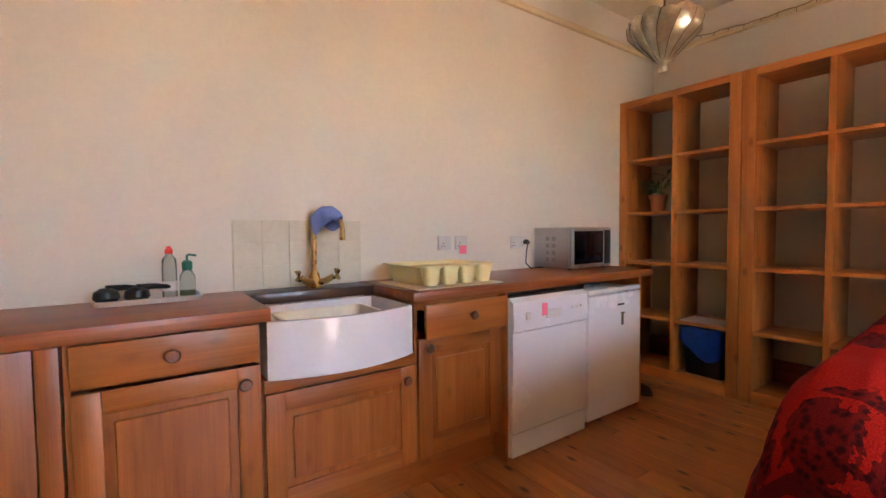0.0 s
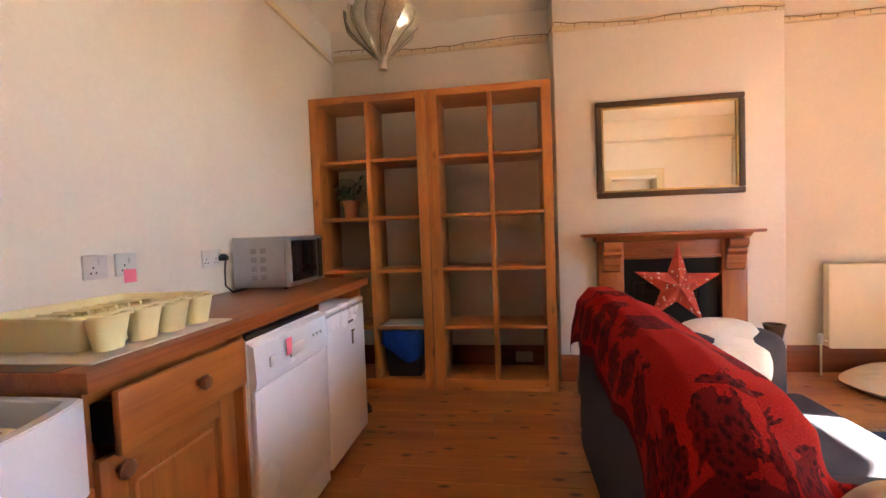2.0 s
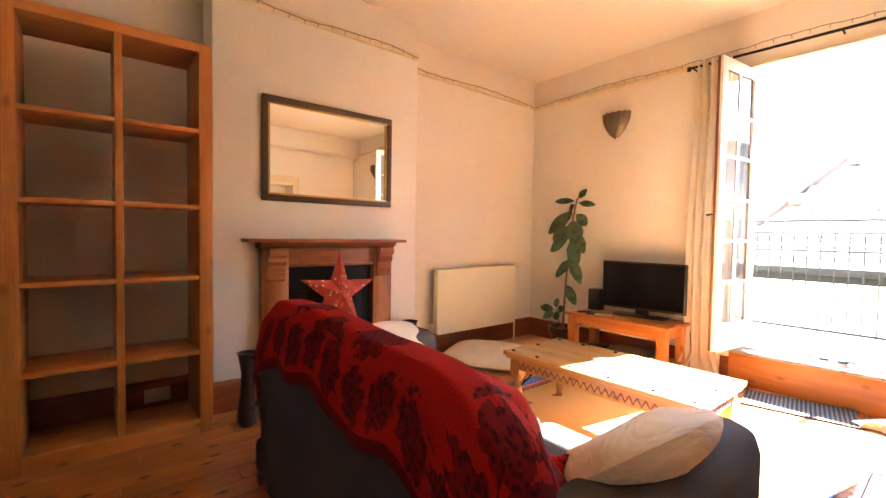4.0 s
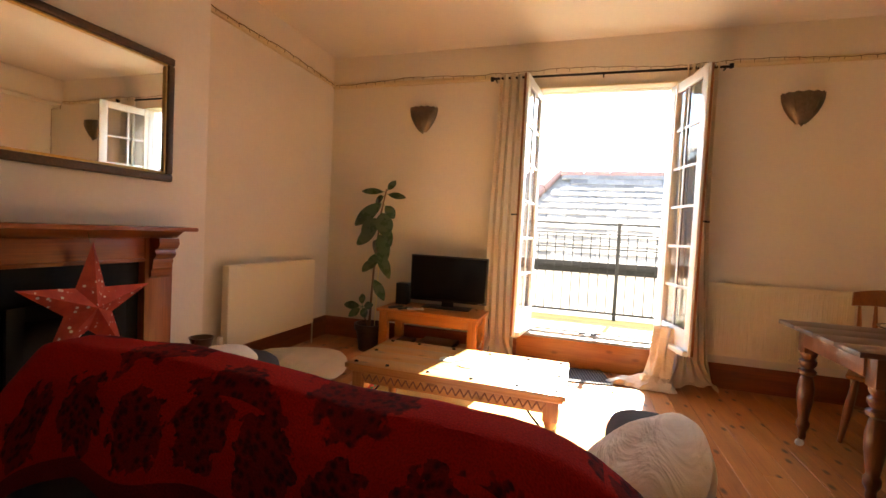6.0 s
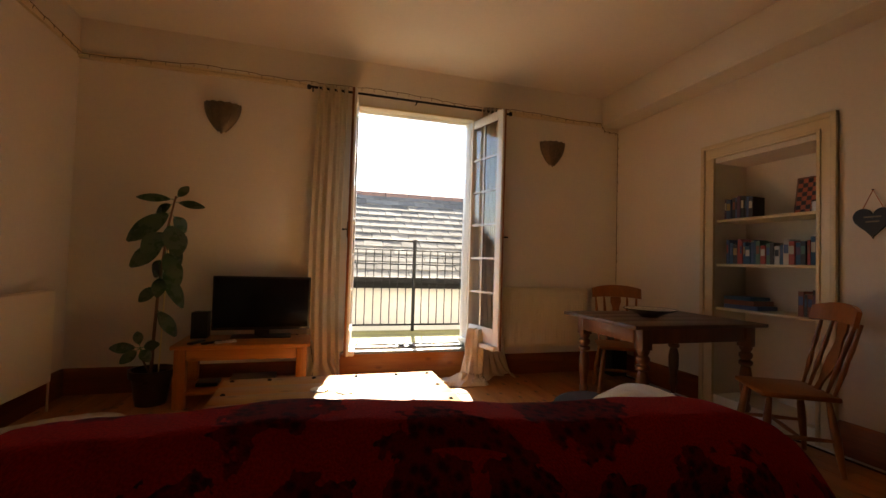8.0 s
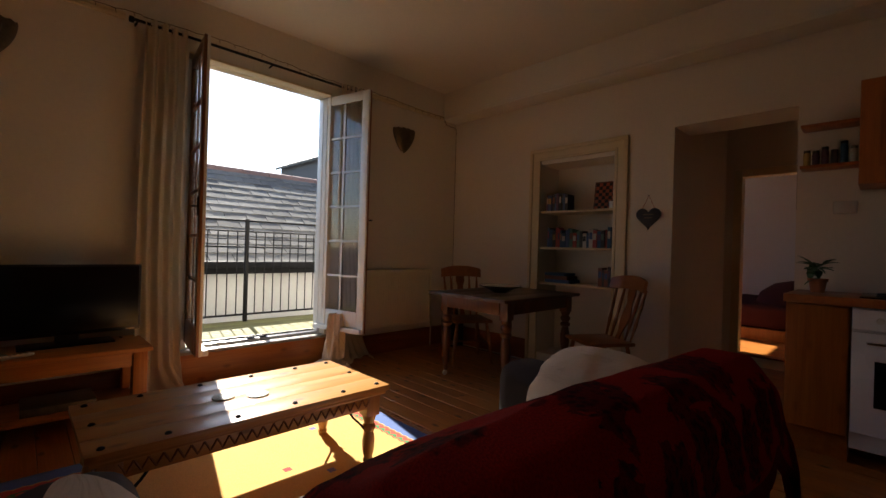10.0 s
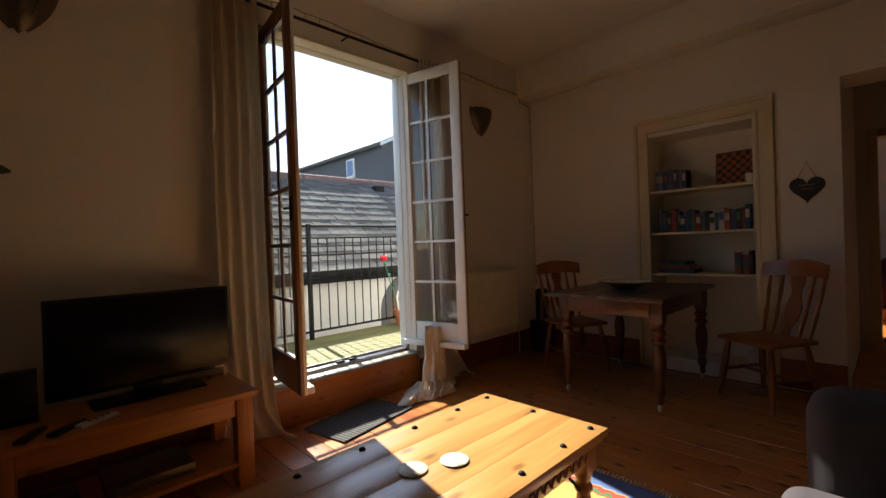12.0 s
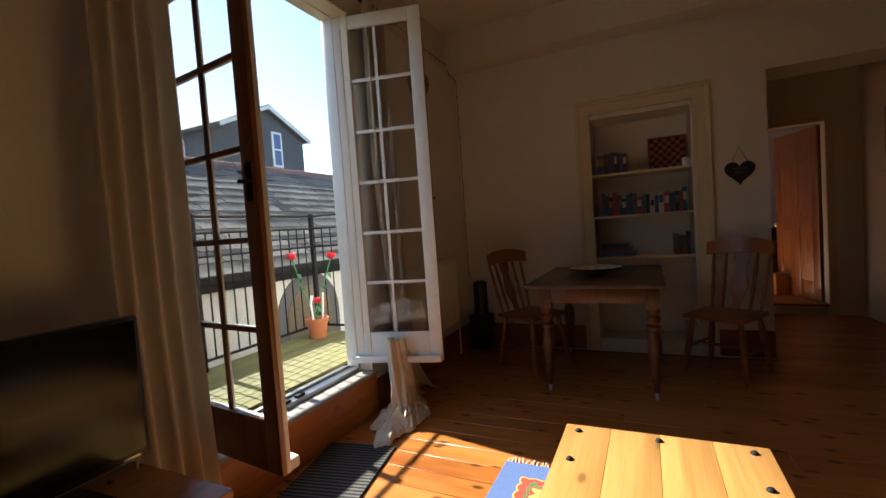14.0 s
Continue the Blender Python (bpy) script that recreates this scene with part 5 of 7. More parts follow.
# ---- television and stand ----
ts = thing("tv_stand", (2.78, -2.83, 0), "low honey-pine television stand with a lower shelf", "tv stand")
bm = B(2.275, 3.285, -3.09, -2.585, 0.452, 0.482, bev=0.006)
bmesh.ops.bevel(bm, geom=[e for e in bm.edges if abs(e.verts[0].co.z - e.verts[1].co.z) > 0.01], offset=0.02, segments=3, affect="EDGES")
part("top", bm, PINE_X, ts)
for x in (2.30, 3.18):
    for y in (-3.07, -2.685):
        part("leg", B(x, x + 0.08, y, y + 0.08, 0.0, 0.451, bev=0.006), PINE_Z, ts)
part("apron", B(2.381, 3.179, -2.64, -2.62, 0.36, 0.451, bev=0.003), PINE_X, ts)
part("apron", B(2.381, 3.179, -3.06, -3.04, 0.36, 0.451, bev=0.003), PINE_X, ts)
for x in (2.325, 3.225):
    part("side_rail", B(x, x + 0.02, -2.989, -2.686, 0.36, 0.451, bev=0.003), PINE_Y, ts)
part("lower_shelf", B(2.31, 3.25, -3.05, -2.62, 0.10, 0.122, bev=0.003), PINE_X, ts)
tv = thing("television", (2.684, -2.955, 0.483), "black flat-screen television switched off", "television", rz=2.2, local=True)
part("case", B(-0.395, 0.395, -0.03, 0.012, 0.06, 0.52, bev=0.006), PLASTIC, tv)
part("screen", B(-0.38, 0.38, 0.0125, 0.0155, 0.085, 0.505), SCREEN, tv, "glossy dark screen", smooth=False)
part("logo_bar", B(-0.36, -0.31, 0.0125, 0.0145, 0.066, 0.072), STEEL, tv)
part("neck", B(-0.06, 0.06, -0.03, 0.0, 0.008, 0.07, bev=0.005), PLASTIC, tv)
part("foot", B(-0.24, 0.24, -0.09, 0.10, 0.0, 0.012, bev=0.005), PLASTIC, tv)
solo("speaker", B(3.10, 3.225, -3.02, -2.90, 0.483, 0.70, bev=0.006), PLASTIC, "small black speaker beside the television", "speaker")
for k, (x, y, a, m, lb) in enumerate(((3.13, -2.70, 65, PLASTIC, "black remote control on the stand"), (3.02, -2.68, 50, PLASTIC, "black remote control on the stand"), (2.92, -2.69, 30, SOCKET, "white remote control on the stand"))):
    rc = thing("remote_control", (x, y, 0.483), lb, "remote", "remote controls", a, True)
    part("case", B(-0.08, 0.08, -0.022, 0.022, 0.0, 0.018, bev=0.006), m, rc)
    for j in range(4):
        part("button", B(-0.05 + j * 0.025, -0.037 + j * 0.025, -0.012, 0.012, 0.018, 0.0205, bev=0.001, seg=1), GUNMETAL, rc)
solo("disc_player", B(2.55, 2.90, -2.98, -2.70, 0.123, 0.17, bev=0.004), GUNMETAL, "silver disc player on the lower shelf", "player")
solo("router", B(2.98, 3.14, -2.92, -2.76, 0.123, 0.155, bev=0.006), PLASTIC, "black box on the stand's lower shelf", "box")
solo("tv_cable", T([(2.40, -3.0, 0.49), (2.28, -3.05, 0.42), (2.24, -3.0, 0.2), (2.26, -2.96, 0.03), (2.5, -3.05, 0.012), (2.9, -3.12, 0.012)], 0.005), PLASTIC, "black cable hanging behind the stand", "cable")

# ---- rubber plant ----
rp = thing("rubber_plant", (3.46, -2.82, 0), "tall rubber plant with large dark leaves in a pot", "plant")
pot("pot", (3.46, -2.82, 0.0), 0.15, 0.27, DARKPOT, rp)
spine = [(3.47, -2.82, 0.22), (3.465, -2.83, 0.5), (3.455, -2.84, 0.8), (3.435, -2.85, 1.1), (3.41, -2.86, 1.4), (3.37, -2.88, 1.65)]
part("stem", T(spine, [0.014, 0.012, 0.011, 0.010, 0.009, 0.007]), STEM, rp)
part("stem", T([(3.47, -2.81, 0.22), (3.52, -2.80, 0.34), (3.54, -2.79, 0.44)], [0.008, 0.007, 0.005]), STEM, rp)
part("cane", T([(3.43, -2.86, 0.22), (3.40, -2.87, 1.3)], 0.005), CREAMP, rp, "support cane")


def rubber_leaf(base, tip, width, face=0.0, droop=0.12):
    """A leaf from its stalk's root to its tip, its flat side turned to the room."""
    a, b = Vector(base), Vector(tip)
    x = (b - a).normalized()
    n = Vector((-0.35 + face, 0.9, 0.25))
    y = n.cross(x).normalized()
    z = x.cross(y)
    root = a + x * 0.035
    bm = leaf_mesh((b - root).length, width, droop, 0.12, 9)
    bm.transform(Matrix.Translation(root) @ Matrix((x, y, z)).transposed().to_4x4())
    lf = part("leaf", bm, LEAF, rp)
    part("leaf_stalk", T([a, root + x * 0.01], 0.003, seg=5), GREENSTEM, lf)


# rows of root (x, z), tip (x, y, z), width and turn
LEAVES = (((3.43, 1.52), (3.665, -2.76, 1.28), 0.155, 0.3), ((3.42, 1.43), (3.285, -2.74, 1.18), 0.18, -0.2), ((3.43, 1.27), (3.645, -2.78, 1.08), 0.15, 0.5),
          ((3.43, 1.21), (3.28, -2.76, 0.94), 0.14, -0.3), ((3.44, 1.05), (3.25, -2.80, 0.76), 0.12, -0.5), ((3.45, 0.93), (3.575, -2.80, 0.80), 0.095, 0.4),
          ((3.45, 0.74), (3.29, -2.76, 0.54), 0.105, -0.2), ((3.40, 1.62), (3.64, -2.84, 1.63), 0.07, 0.2), ((3.375, 1.62), (3.29, -2.92, 1.745), 0.07, 0.0),
          ((3.38, 1.60), (3.155, -2.86, 1.575), 0.07, 0.0), ((3.40, 1.59), (3.54, -2.95, 1.51), 0.085, 0.4), ((3.42, 1.36), (3.52, -2.68, 1.20), 0.15, 0.1),
          ((3.44, 1.14), (3.55, -2.98, 0.98), 0.12, 0.6), ((3.42, 1.32), (3.33, -2.99, 1.06), 0.14, -0.6), ((3.40, 1.50), (3.30, -2.97, 1.36), 0.12, -0.4), ((3.44, 1.00), (3.40, -2.66, 0.86), 0.10, 0.0))
for (x, z), tip, wd, face in LEAVES:
    k = next(i for i in range(len(spine) - 1) if spine[i + 1][2] >= z)
    a, b = Vector(spine[k]), Vector(spine[k + 1])
    rubber_leaf(a.lerp(b, (z - a.z) / (b.z - a.z)), tip, wd, face)
for tip, wd in (((3.74, -2.76, 0.45), 0.085), ((3.63, -2.68, 0.35), 0.08), ((3.40, -2.72, 0.48), 0.08), ((3.44, -2.66, 0.37), 0.085), ((3.60, -2.88, 0.56), 0.07)):
    rubber_leaf((3.54, -2.79, 0.44), tip, wd, 0.1)

# ---- rug, mat, floor cushion ----
rug = solo("rug", B(-1.01, 1.01, -0.69, 0.69, 0.0, 0.011, bev=0.003, seg=1), rug_material(1.01, 0.69), "yellow wool rug with a blue, red and green border", "rug")
rug.location = (2.075, -1.44, 0.001)
bm = bmesh.new()
rng = random.Random(7)
for sx in (-1, 1):
    for k in range(75):
        y = -0.68 + k * 1.36 / 74
        tube(bm, [(sx * 1.008, y, 0.006), (sx * 1.035, y + rng.uniform(-0.006, 0.006), 0.005), (sx * (1.05 + rng.uniform(0, 0.02)), y + rng.uniform(-0.012, 0.012), 0.004)], 0.0028, seg=4)
tagged(part("fringe", bm, COTTON, rug, "cream fringe"), kind="stuff")
mat_ = solo("door_mat", B(-0.33, 0.33, -0.20, 0.20, 0.0, 0.011, bev=0.003, seg=1), striped("mat_weave", (0.012, 0.012, 0.014), (0.13, 0.12, 0.105), 0.013, 0), "black and grey striped woven mat by the balcony sill", "mat")
mat_.location, mat_.rotation_euler = (1.47, -2.90, 0.001), (0, 0, radians(11))
bm = cushion(0.86, 0.74, 0.13, 26, 0.10, 5)
bm.transform(pose(3.68, -1.90, 0.07, 86, 0, 28))
solo("floor_cushion", bm, COTTON, "large cream floor cushion lying by the radiator", "cushion")

# ---- coffee table ----
ct = thing("coffee_table", (2.11, -1.42, 0), "carved wooden coffee table with iron studs and corner brackets", "coffee table")
X0, X1, Y0, Y1 = 1.472, 2.752, -1.737, -1.098
nb = 5
for k in range(4):
    a = Y0 + (Y1 - Y0) * k / 4
    part("top_board", B(X0, X1, a + 0.0005, a + (Y1 - Y0) / 4 - 0.0005, 0.408, 0.436, bev=0.0008), SHEESHAM, ct)
part("edge_moulding", B(X0 + 0.012, X1 - 0.012, Y0 + 0.012, Y1 - 0.012, 0.385, 0.4075, bev=0.008), SHEESHAM, ct)
for y in (Y0 + 0.04, Y1 - 0.06):
    part("apron", B(X0 + 0.09, X1 - 0.09, y, y + 0.02, 0.315, 0.3845, bev=0.003), SHEESHAM, ct)
for x in (X0 + 0.04, X1 - 0.06):
    part("apron", B(x, x + 0.02, Y0 + 0.09, Y1 - 0.09, 0.315, 0.3845, bev=0.003), SHEESHAM_Z, ct)
zig = bmesh.new()
for y, s in ((Y1 - 0.04, 1), (Y0 + 0.04, -1)):
    n_ = 46
    for k in range(n_):
        xa = X0 + 0.10 + (X1 - X0 - 0.20) * k / n_
        w_ = (X1 - X0 - 0.20) / n_
        za, zb = (0.33, 0.372) if k % 2 else (0.372, 0.33)
        tube(zig, [(xa, y + s * 0.002, za), (xa + w_, y + s * 0.002, zb)], 0.0045, seg=5)
for x, s in ((X0 + 0.04, -1), (X1 - 0.04, 1)):
    n_ = 20
    for k in range(n_):
        ya = Y0 + 0.10 + (Y1 - Y0 - 0.20) * k / n_
        w_ = (Y1 - Y0 - 0.20) / n_
        za, zb = (0.33, 0.372) if k % 2 else (0.372, 0.33)
        tube(zig, [(x + s * 0.002, ya, za), (x + s * 0.002, ya + w_, zb)], 0.0045, seg=5)
tagged(part("carving", zig, CARVED, ct, "zigzag carved border"), kind="stuff")
LEGP = [(0.024, 0.0), (0.028, 0.02), (0.022, 0.03), (0.03, 0.06), (0.034, 0.12), (0.026, 0.17), (0.036, 0.185), (0.036, 0.20), (0.026, 0.215), (0.038, 0.25), (0.04, 0.262)]
for x in (X0 + 0.075, X1 - 0.075):
    for y in (Y0 + 0.075, Y1 - 0.075):
        lg = part("leg", L(LEGP, (x, y, 0.013)), SHEESHAM_Z, ct)
        part("leg_block", B(x - 0.04, x + 0.04, y - 0.04, y + 0.04, 0.272, 0.3845, bev=0.004), SHEESHAM_Z, lg)
        sx, sy = (1 if x < 2 else -1), (1 if y < -1.4 else -1)
        part("bracket", T([(x + sx * 0.03, y, 0.20), (x + sx * 0.06, y, 0.235), (x + sx * 0.10, y, 0.275), (x + sx * 0.13, y, 0.316)], 0.006), IRON, lg, "curved iron bracket")
studm = mesh_of("stud", L([(0.013, 0), (0.0125, 0.003), (0.008, 0.008), (0.0005, 0.010)], seg=12), IRON)
for k in range(nb + 1):
    for y in (Y0 + 0.05, Y1 - 0.05):
        s_ = part("stud", studm, IRON, ct)
        s_.location = (min(X1 - 0.05, max(X0 + 0.05, X0 + (X1 - X0) * k / nb)), y, 0.436)
for y in (-1.42,):
    for x in (X0 + 0.05, X1 - 0.05):
        s_ = part("stud", studm, IRON, ct)
        s_.location = (x, y, 0.436)
COASTER = plain("coaster_print", (0.62, 0.60, 0.48), 0.4, 0, 0.6, 30.0, 0.0, 70.0)
for x, y in ((2.07, -1.37), (2.21, -1.43)):
    solo("coaster", L([(0.048, 0), (0.05, 0.002), (0.05, 0.006), (0.046, 0.008)], (x, y, 0.4362), seg=28), COASTER, "round patterned coaster on the coffee table", "coaster", group="coasters")

# ---- sofa ----
so = thing("sofa", (1.98, 0.0, 0), "grey upholstered two-seat sofa with rolled arms", "sofa")
SX0, SX1 = 1.05, 2.99
part("base", B(SX0 + 0.06, SX1 - 0.06, -0.50, 0.52, 0.05, 0.22, bev=0.03, seg=3), GREY, so)
for k, (a, b) in enumerate(((SX0 + 0.25, 1.968), (1.972, SX1 - 0.25))):
    part("seat_cushion", B(a, b, -0.565, 0.27, 0.19, 0.375, bev=0.065, seg=6), GREY, so)
    part("back_cushion", B(max(a + 0.04, 1.50), min(b - 0.02, 2.62), 0.20, 0.40, 0.36, 0.80, bev=0.07, seg=5), GREY, so)
prof = [(0.555, 0.06), (0.56, 0.4), (0.555, 0.70), (0.54, 0.82), (0.475, 0.882), (0.41, 0.875), (0.36, 0.805), (0.33, 0.5), (0.33, 0.06)]
bm = prism(bmesh.new(), prof, 0, 1.40, 2.66)
bmesh.ops.bevel(bm, geom=[e for e in bm.edges if e.calc_face_angle(0) > 1.2], offset=0.04, segments=4, affect="EDGES")
part("back", bm, GREY, so)
for cx in (SX0 + 0.15, SX1 - 0.15):
    part("arm", B(cx - 0.125, cx + 0.125, -0.51, 0.50, 0.05, 0.665, bev=0.085, seg=6), GREY, so)
for x in (SX0 + 0.12, SX1 - 0.12):
    for y in (-0.42, 0.50):
        part("foot", L([(0.022, 0), (0.03, 0.055)], (x, y, 0.0), seg=12), KNOB, so)

# red throw over the back: from its hem behind, over the ridge, down in front
PATHP = [(0.59, -0.2), (0.59, 0.40), (0.587, 0.73), (0.565, 0.865), (0.505, 0.932), (0.41, 0.932), (0.33, 0.885), (0.235, 0.84), (0.18, 0.76), (0.165, 0.60), (0.155, 0.38), (0.05, 0.386), (-0.2, 0.386)]
SEGS = [(Vector(a), Vector(b)) for a, b in zip(PATHP, PATHP[1:])]
LENS = [(b - a).length for a, b in SEGS]
TOP = sum(LENS[:4]) + LENS[4] / 2


def along(s):
    """The point a distance s down the throw from the top of the ridge, negative behind."""
    d = TOP + s
    for (a, b), l in zip(SEGS, LENS):
        if d <= l:
            return a.lerp(b, d / l)
        d -= l
    return SEGS[-1][1]


TA, TB = 1.33, 2.70


def throw(u, v):
    length = HANG + TB - TA
    l = u * length - HANG
    x = TA + max(0.0, l)
    hem = float(np.interp(x, (1.3, 1.6, 2.0, 2.4, 2.7, 2.83), (-0.42, -0.33, -0.31, -0.30, -0.45, -0.50))) + 0.02 * math.sin(13 * x)
    front = 0.50
    s = hem + (front - hem) * v
    p = along(s)
    y, z = p.x, p.y
    top = max(0.0, min(1.0, (z - 0.5) / 0.3))
    w = 0.010 * noise.noise(Vector((x * 5, s * 4, 1.7))) + 0.014 * noise.noise(Vector((x * 2.0, s * 1.5, 4.2)))
    z += w + 0.016 * math.sin(3.1 * x + 0.5) * top
    if s > 0.12:
        # over the near arm it lies on the arm instead of falling to the seat
        k = max(0.0, min(1.0, (1.46 - x) / 0.12))
        k = k * k * (3 - 2 * k)
        y = y * (1 - k) + (0.40 - 0.62 * (s - 0.12)) * k
        z = z * (1 - k) + max(z, 0.69) * k
    # rounded near end, then the fall over it
    r = max(0.0, 1 - max(0.0, x - TA) / 0.24)
    z -= 0.085 * r * r * top
    if l < 0:
        h = -l
        x -= 0.03 * math.sin(min(1, h / 0.06) * 1.57) + 0.014 * (1 + math.sin(15 * y + 2)) * min(1, h / 0.2) + 0.22 * h
        z -= h
        y += 0.03 * h * math.sin(9 * y)
    if s < -0.16:
        k = min(1, (-0.16 - s) / 0.2)
        y += 0.010 * k * (1 + math.sin(x * 17 + 2 * math.sin(3 * x)))
    e = max(0.0, (x - TB + 0.08) / 0.08)
    z -= 0.05 * e * e * top
    return x, y + 0.4 * w, max(z, 0.02), l + 0.5, v * (front - hem)


solo("throw", sheet(throw, 120, 64, 0.0), THROW, "red woollen throw with dark flowers over the sofa back", "throw")
bm = cushion(0.56, 0.44, 0.18, 30, 0.08, 1, 2.3)
bm.transform(pose(1.28, -0.04, 0.615, -48, 0, 84))
solo("cushion", bm, COTTON, "crumpled cream cushion leaning on the sofa arm", "cushion", group="sofa cushions")
bm = cushion(0.43, 0.40, 0.14, 28, 0.05, 8, 2.2)
bm.transform(pose(2.765, -0.20, 0.565, 38, 0, 84))
solo("cushion", bm, COTTON, "plain cream cushion leaning on the sofa arm", "cushion", group="sofa cushions")

# ---- dining table and chairs ----
dt = thing("dining_table", (-0.43, -1.76, 0), "old dining table, dark top, turned legs on white castors", "table")
TX0, TX1, TY0, TY1 = -1.03, 0.165, -2.225, -1.335
for k in range(4):
    a = TY0 + (TY1 - TY0) * k / 4
    part("top_board", B(TX0, TX1, a + 0.0006, a + (TY1 - TY0) / 4 - 0.0006, 0.756, 0.782, bev=0.003), DARKTOP, dt)
for y in (-2.145, -1.415):
    part("apron", B(-0.87, 0.0, y, y + 0.022, 0.645, 0.7555, bev=0.003), LEGWOOD, dt)
for x in (-0.945, 0.065):
    part("apron", B(x, x + 0.022, -2.06, -1.455, 0.645, 0.7555, bev=0.003), LEGWOOD, dt)
TL = [(0.016, 0.05), (0.022, 0.07), (0.02, 0.10), (0.034, 0.13), (0.036, 0.16), (0.026, 0.18), (0.03, 0.21), (0.042, 0.30), (0.044, 0.38), (0.034, 0.44), (0.028, 0.455), (0.046, 0.47), (0.048, 0.49), (0.03, 0.505), (0.046, 0.53), (0.046, 0.55), (0.032, 0.565), (0.044, 0.59), (0.044, 0.605)]
for x in (-0.905, 0.035):
    for y in (-2.105, -1.415):
        lg = part("leg", L(TL, (x, y, 0.0), seg=18), LEGWOOD, dt)
        part("leg_block", B(x - 0.042, x + 0.042, y - 0.042, y + 0.042, 0.605, 0.7555, bev=0.004), LEGWOOD, lg)
        bm = L([(0.022, -0.010), (0.026, 0), (0.022, 0.010)], seg=16)
        bmesh.ops.rotate(bm, verts=bm.verts, matrix=Matrix.Rotation(radians(90), 3, "X"))
        bmesh.ops.translate(bm, verts=bm.verts, vec=(x + 0.01, y, 0.026))
        part("castor", bm, CERAMIC, lg, "white china castor")
bw = thing("bowl", (-0.36, -1.80, 0.783), "wide dark patterned bowl on the dining table", "bowl")
part("bowl", L([(0.07, 0), (0.075, 0.008), (0.13, 0.035), (0.20, 0.058), (0.205, 0.066), (0.19, 0.062), (0.12, 0.042), (0.06, 0.016), (0.001, 0.014)], (-0.36, -1.80, 0.783), seg=36, cap=False), DARKPOT, bw)
part("inlay", L([(0.19, 0.0635), (0.12, 0.0435), (0.06, 0.0175), (0.001, 0.0155)], (-0.36, -1.80, 0.783), seg=36, cap=False), COASTER, bw, "speckled pale glaze inside")

ch = thing("dining_chair", (-0.72, -2.58, 0), "honey wooden farmhouse chair with a fiddle-shaped splat", "chair", "farmhouse chairs", 0, True)
bm = B(-0.21, 0.21, -0.20, 0.21, 0.425, 0.455, bev=0.012, seg=3)
bmesh.ops.bevel(bm, geom=[e for e in bm.edges if abs(e.verts[0].co.z - e.verts[1].co.z) > 0.004 and e.calc_face_angle(0) > 0.5], offset=0.03, segments=3, affect="EDGES")
part("seat", bm, CHAIRW, ch)
for sx in (-1, 1):
    for sy in (-1, 1):
        pts = [(sx * 0.16, sy * 0.15, 0.43), (sx * 0.185, sy * 0.175, 0.25), (sx * 0.21, sy * 0.205, 0.0)]
        part("leg", T([Vector(pts[0]).lerp(Vector(pts[2]), t) for t in (0, .15, .3, .5, .7, .85, 1)], [0.014, 0.018, 0.022, 0.024, 0.02, 0.017, 0.013], seg=10), CHAIRW, ch)
for sx in (-1, 1):
    part("side_stretcher", T([(sx * 0.19, -0.18, 0.2), (sx * 0.195, 0.0, 0.2), (sx * 0.19, 0.18, 0.2)], [0.009, 0.014, 0.009]), CHAIRW, ch)
part("cross_stretcher", T([(-0.19, 0.0, 0.2), (0, 0, 0.2), (0.19, 0, 0.2)], [0.009, 0.014, 0.009]), CHAIRW, ch)


def crest(u, v):
    x = (u - 0.5) * 0.47
    bow = 0.05 * (1 - (2 * u - 1) ** 2)
    z = 0.875 + 0.095 * v + 0.022 * (1 - (2 * u - 1) ** 2) * v - 0.012 * abs(2 * u - 1) ** 3
    return x, -0.275 - bow + 0.02 * (1 - v), z


part("crest_rail", sheet(crest, 18, 4, 0.024), CHAIRW, ch)
for x in (-0.185, -0.105, 0.105, 0.185):
    b0, b1 = Vector((x * 0.9, -0.175, 0.45)), Vector((x * 1.05, -0.285 - 0.05 * (1 - (x / 0.235) ** 2) + 0.01, 0.885))
    part("spindle", T([b0.lerp(b1, t) for t in (0, .2, .35, .5, .65, .8, 1)], [0.009, 0.012, 0.016, 0.011, 0.015, 0.012, 0.009], seg=10), CHAIRW, ch)
SPL = [(0, 0.028), (0.12, 0.022), (0.3, 0.05), (0.45, 0.058), (0.6, 0.04), (0.72, 0.03), (0.85, 0.05), (1.0, 0.048)]


def splat(u, v):
    w = float(np.interp(v, [a for a, _ in SPL], [b for _, b in SPL]))
    return (u - 0.5) * 2 * w, -0.175 + (-0.145 * v) - 0.02 * math.sin(math.pi * v), 0.45 + 0.435 * v


part("splat", sheet(splat, 4, 20, 0.012), CHAIRW, ch)
ch.matrix_basis = pose(-0.53, -2.36, 0, 0, 0, -29)
copy_thing(ch, pose(-0.63, -0.93, 0, 0, 0, -121))
# dark tower in the corner
tw = thing("floor_speaker", (-0.92, -2.98, 0), "black floor-standing speaker in the corner", "speaker")
part("cabinet", B(-1.03, -0.83, -3.07, -2.87, 0.0, 0.34, bev=0.01), PLASTIC, tw)
part("column", L([(0.07, 0.34), (0.068, 0.66), (0.05, 0.675)], (-0.93, -2.97, 0.0)), PLASTIC, tw)

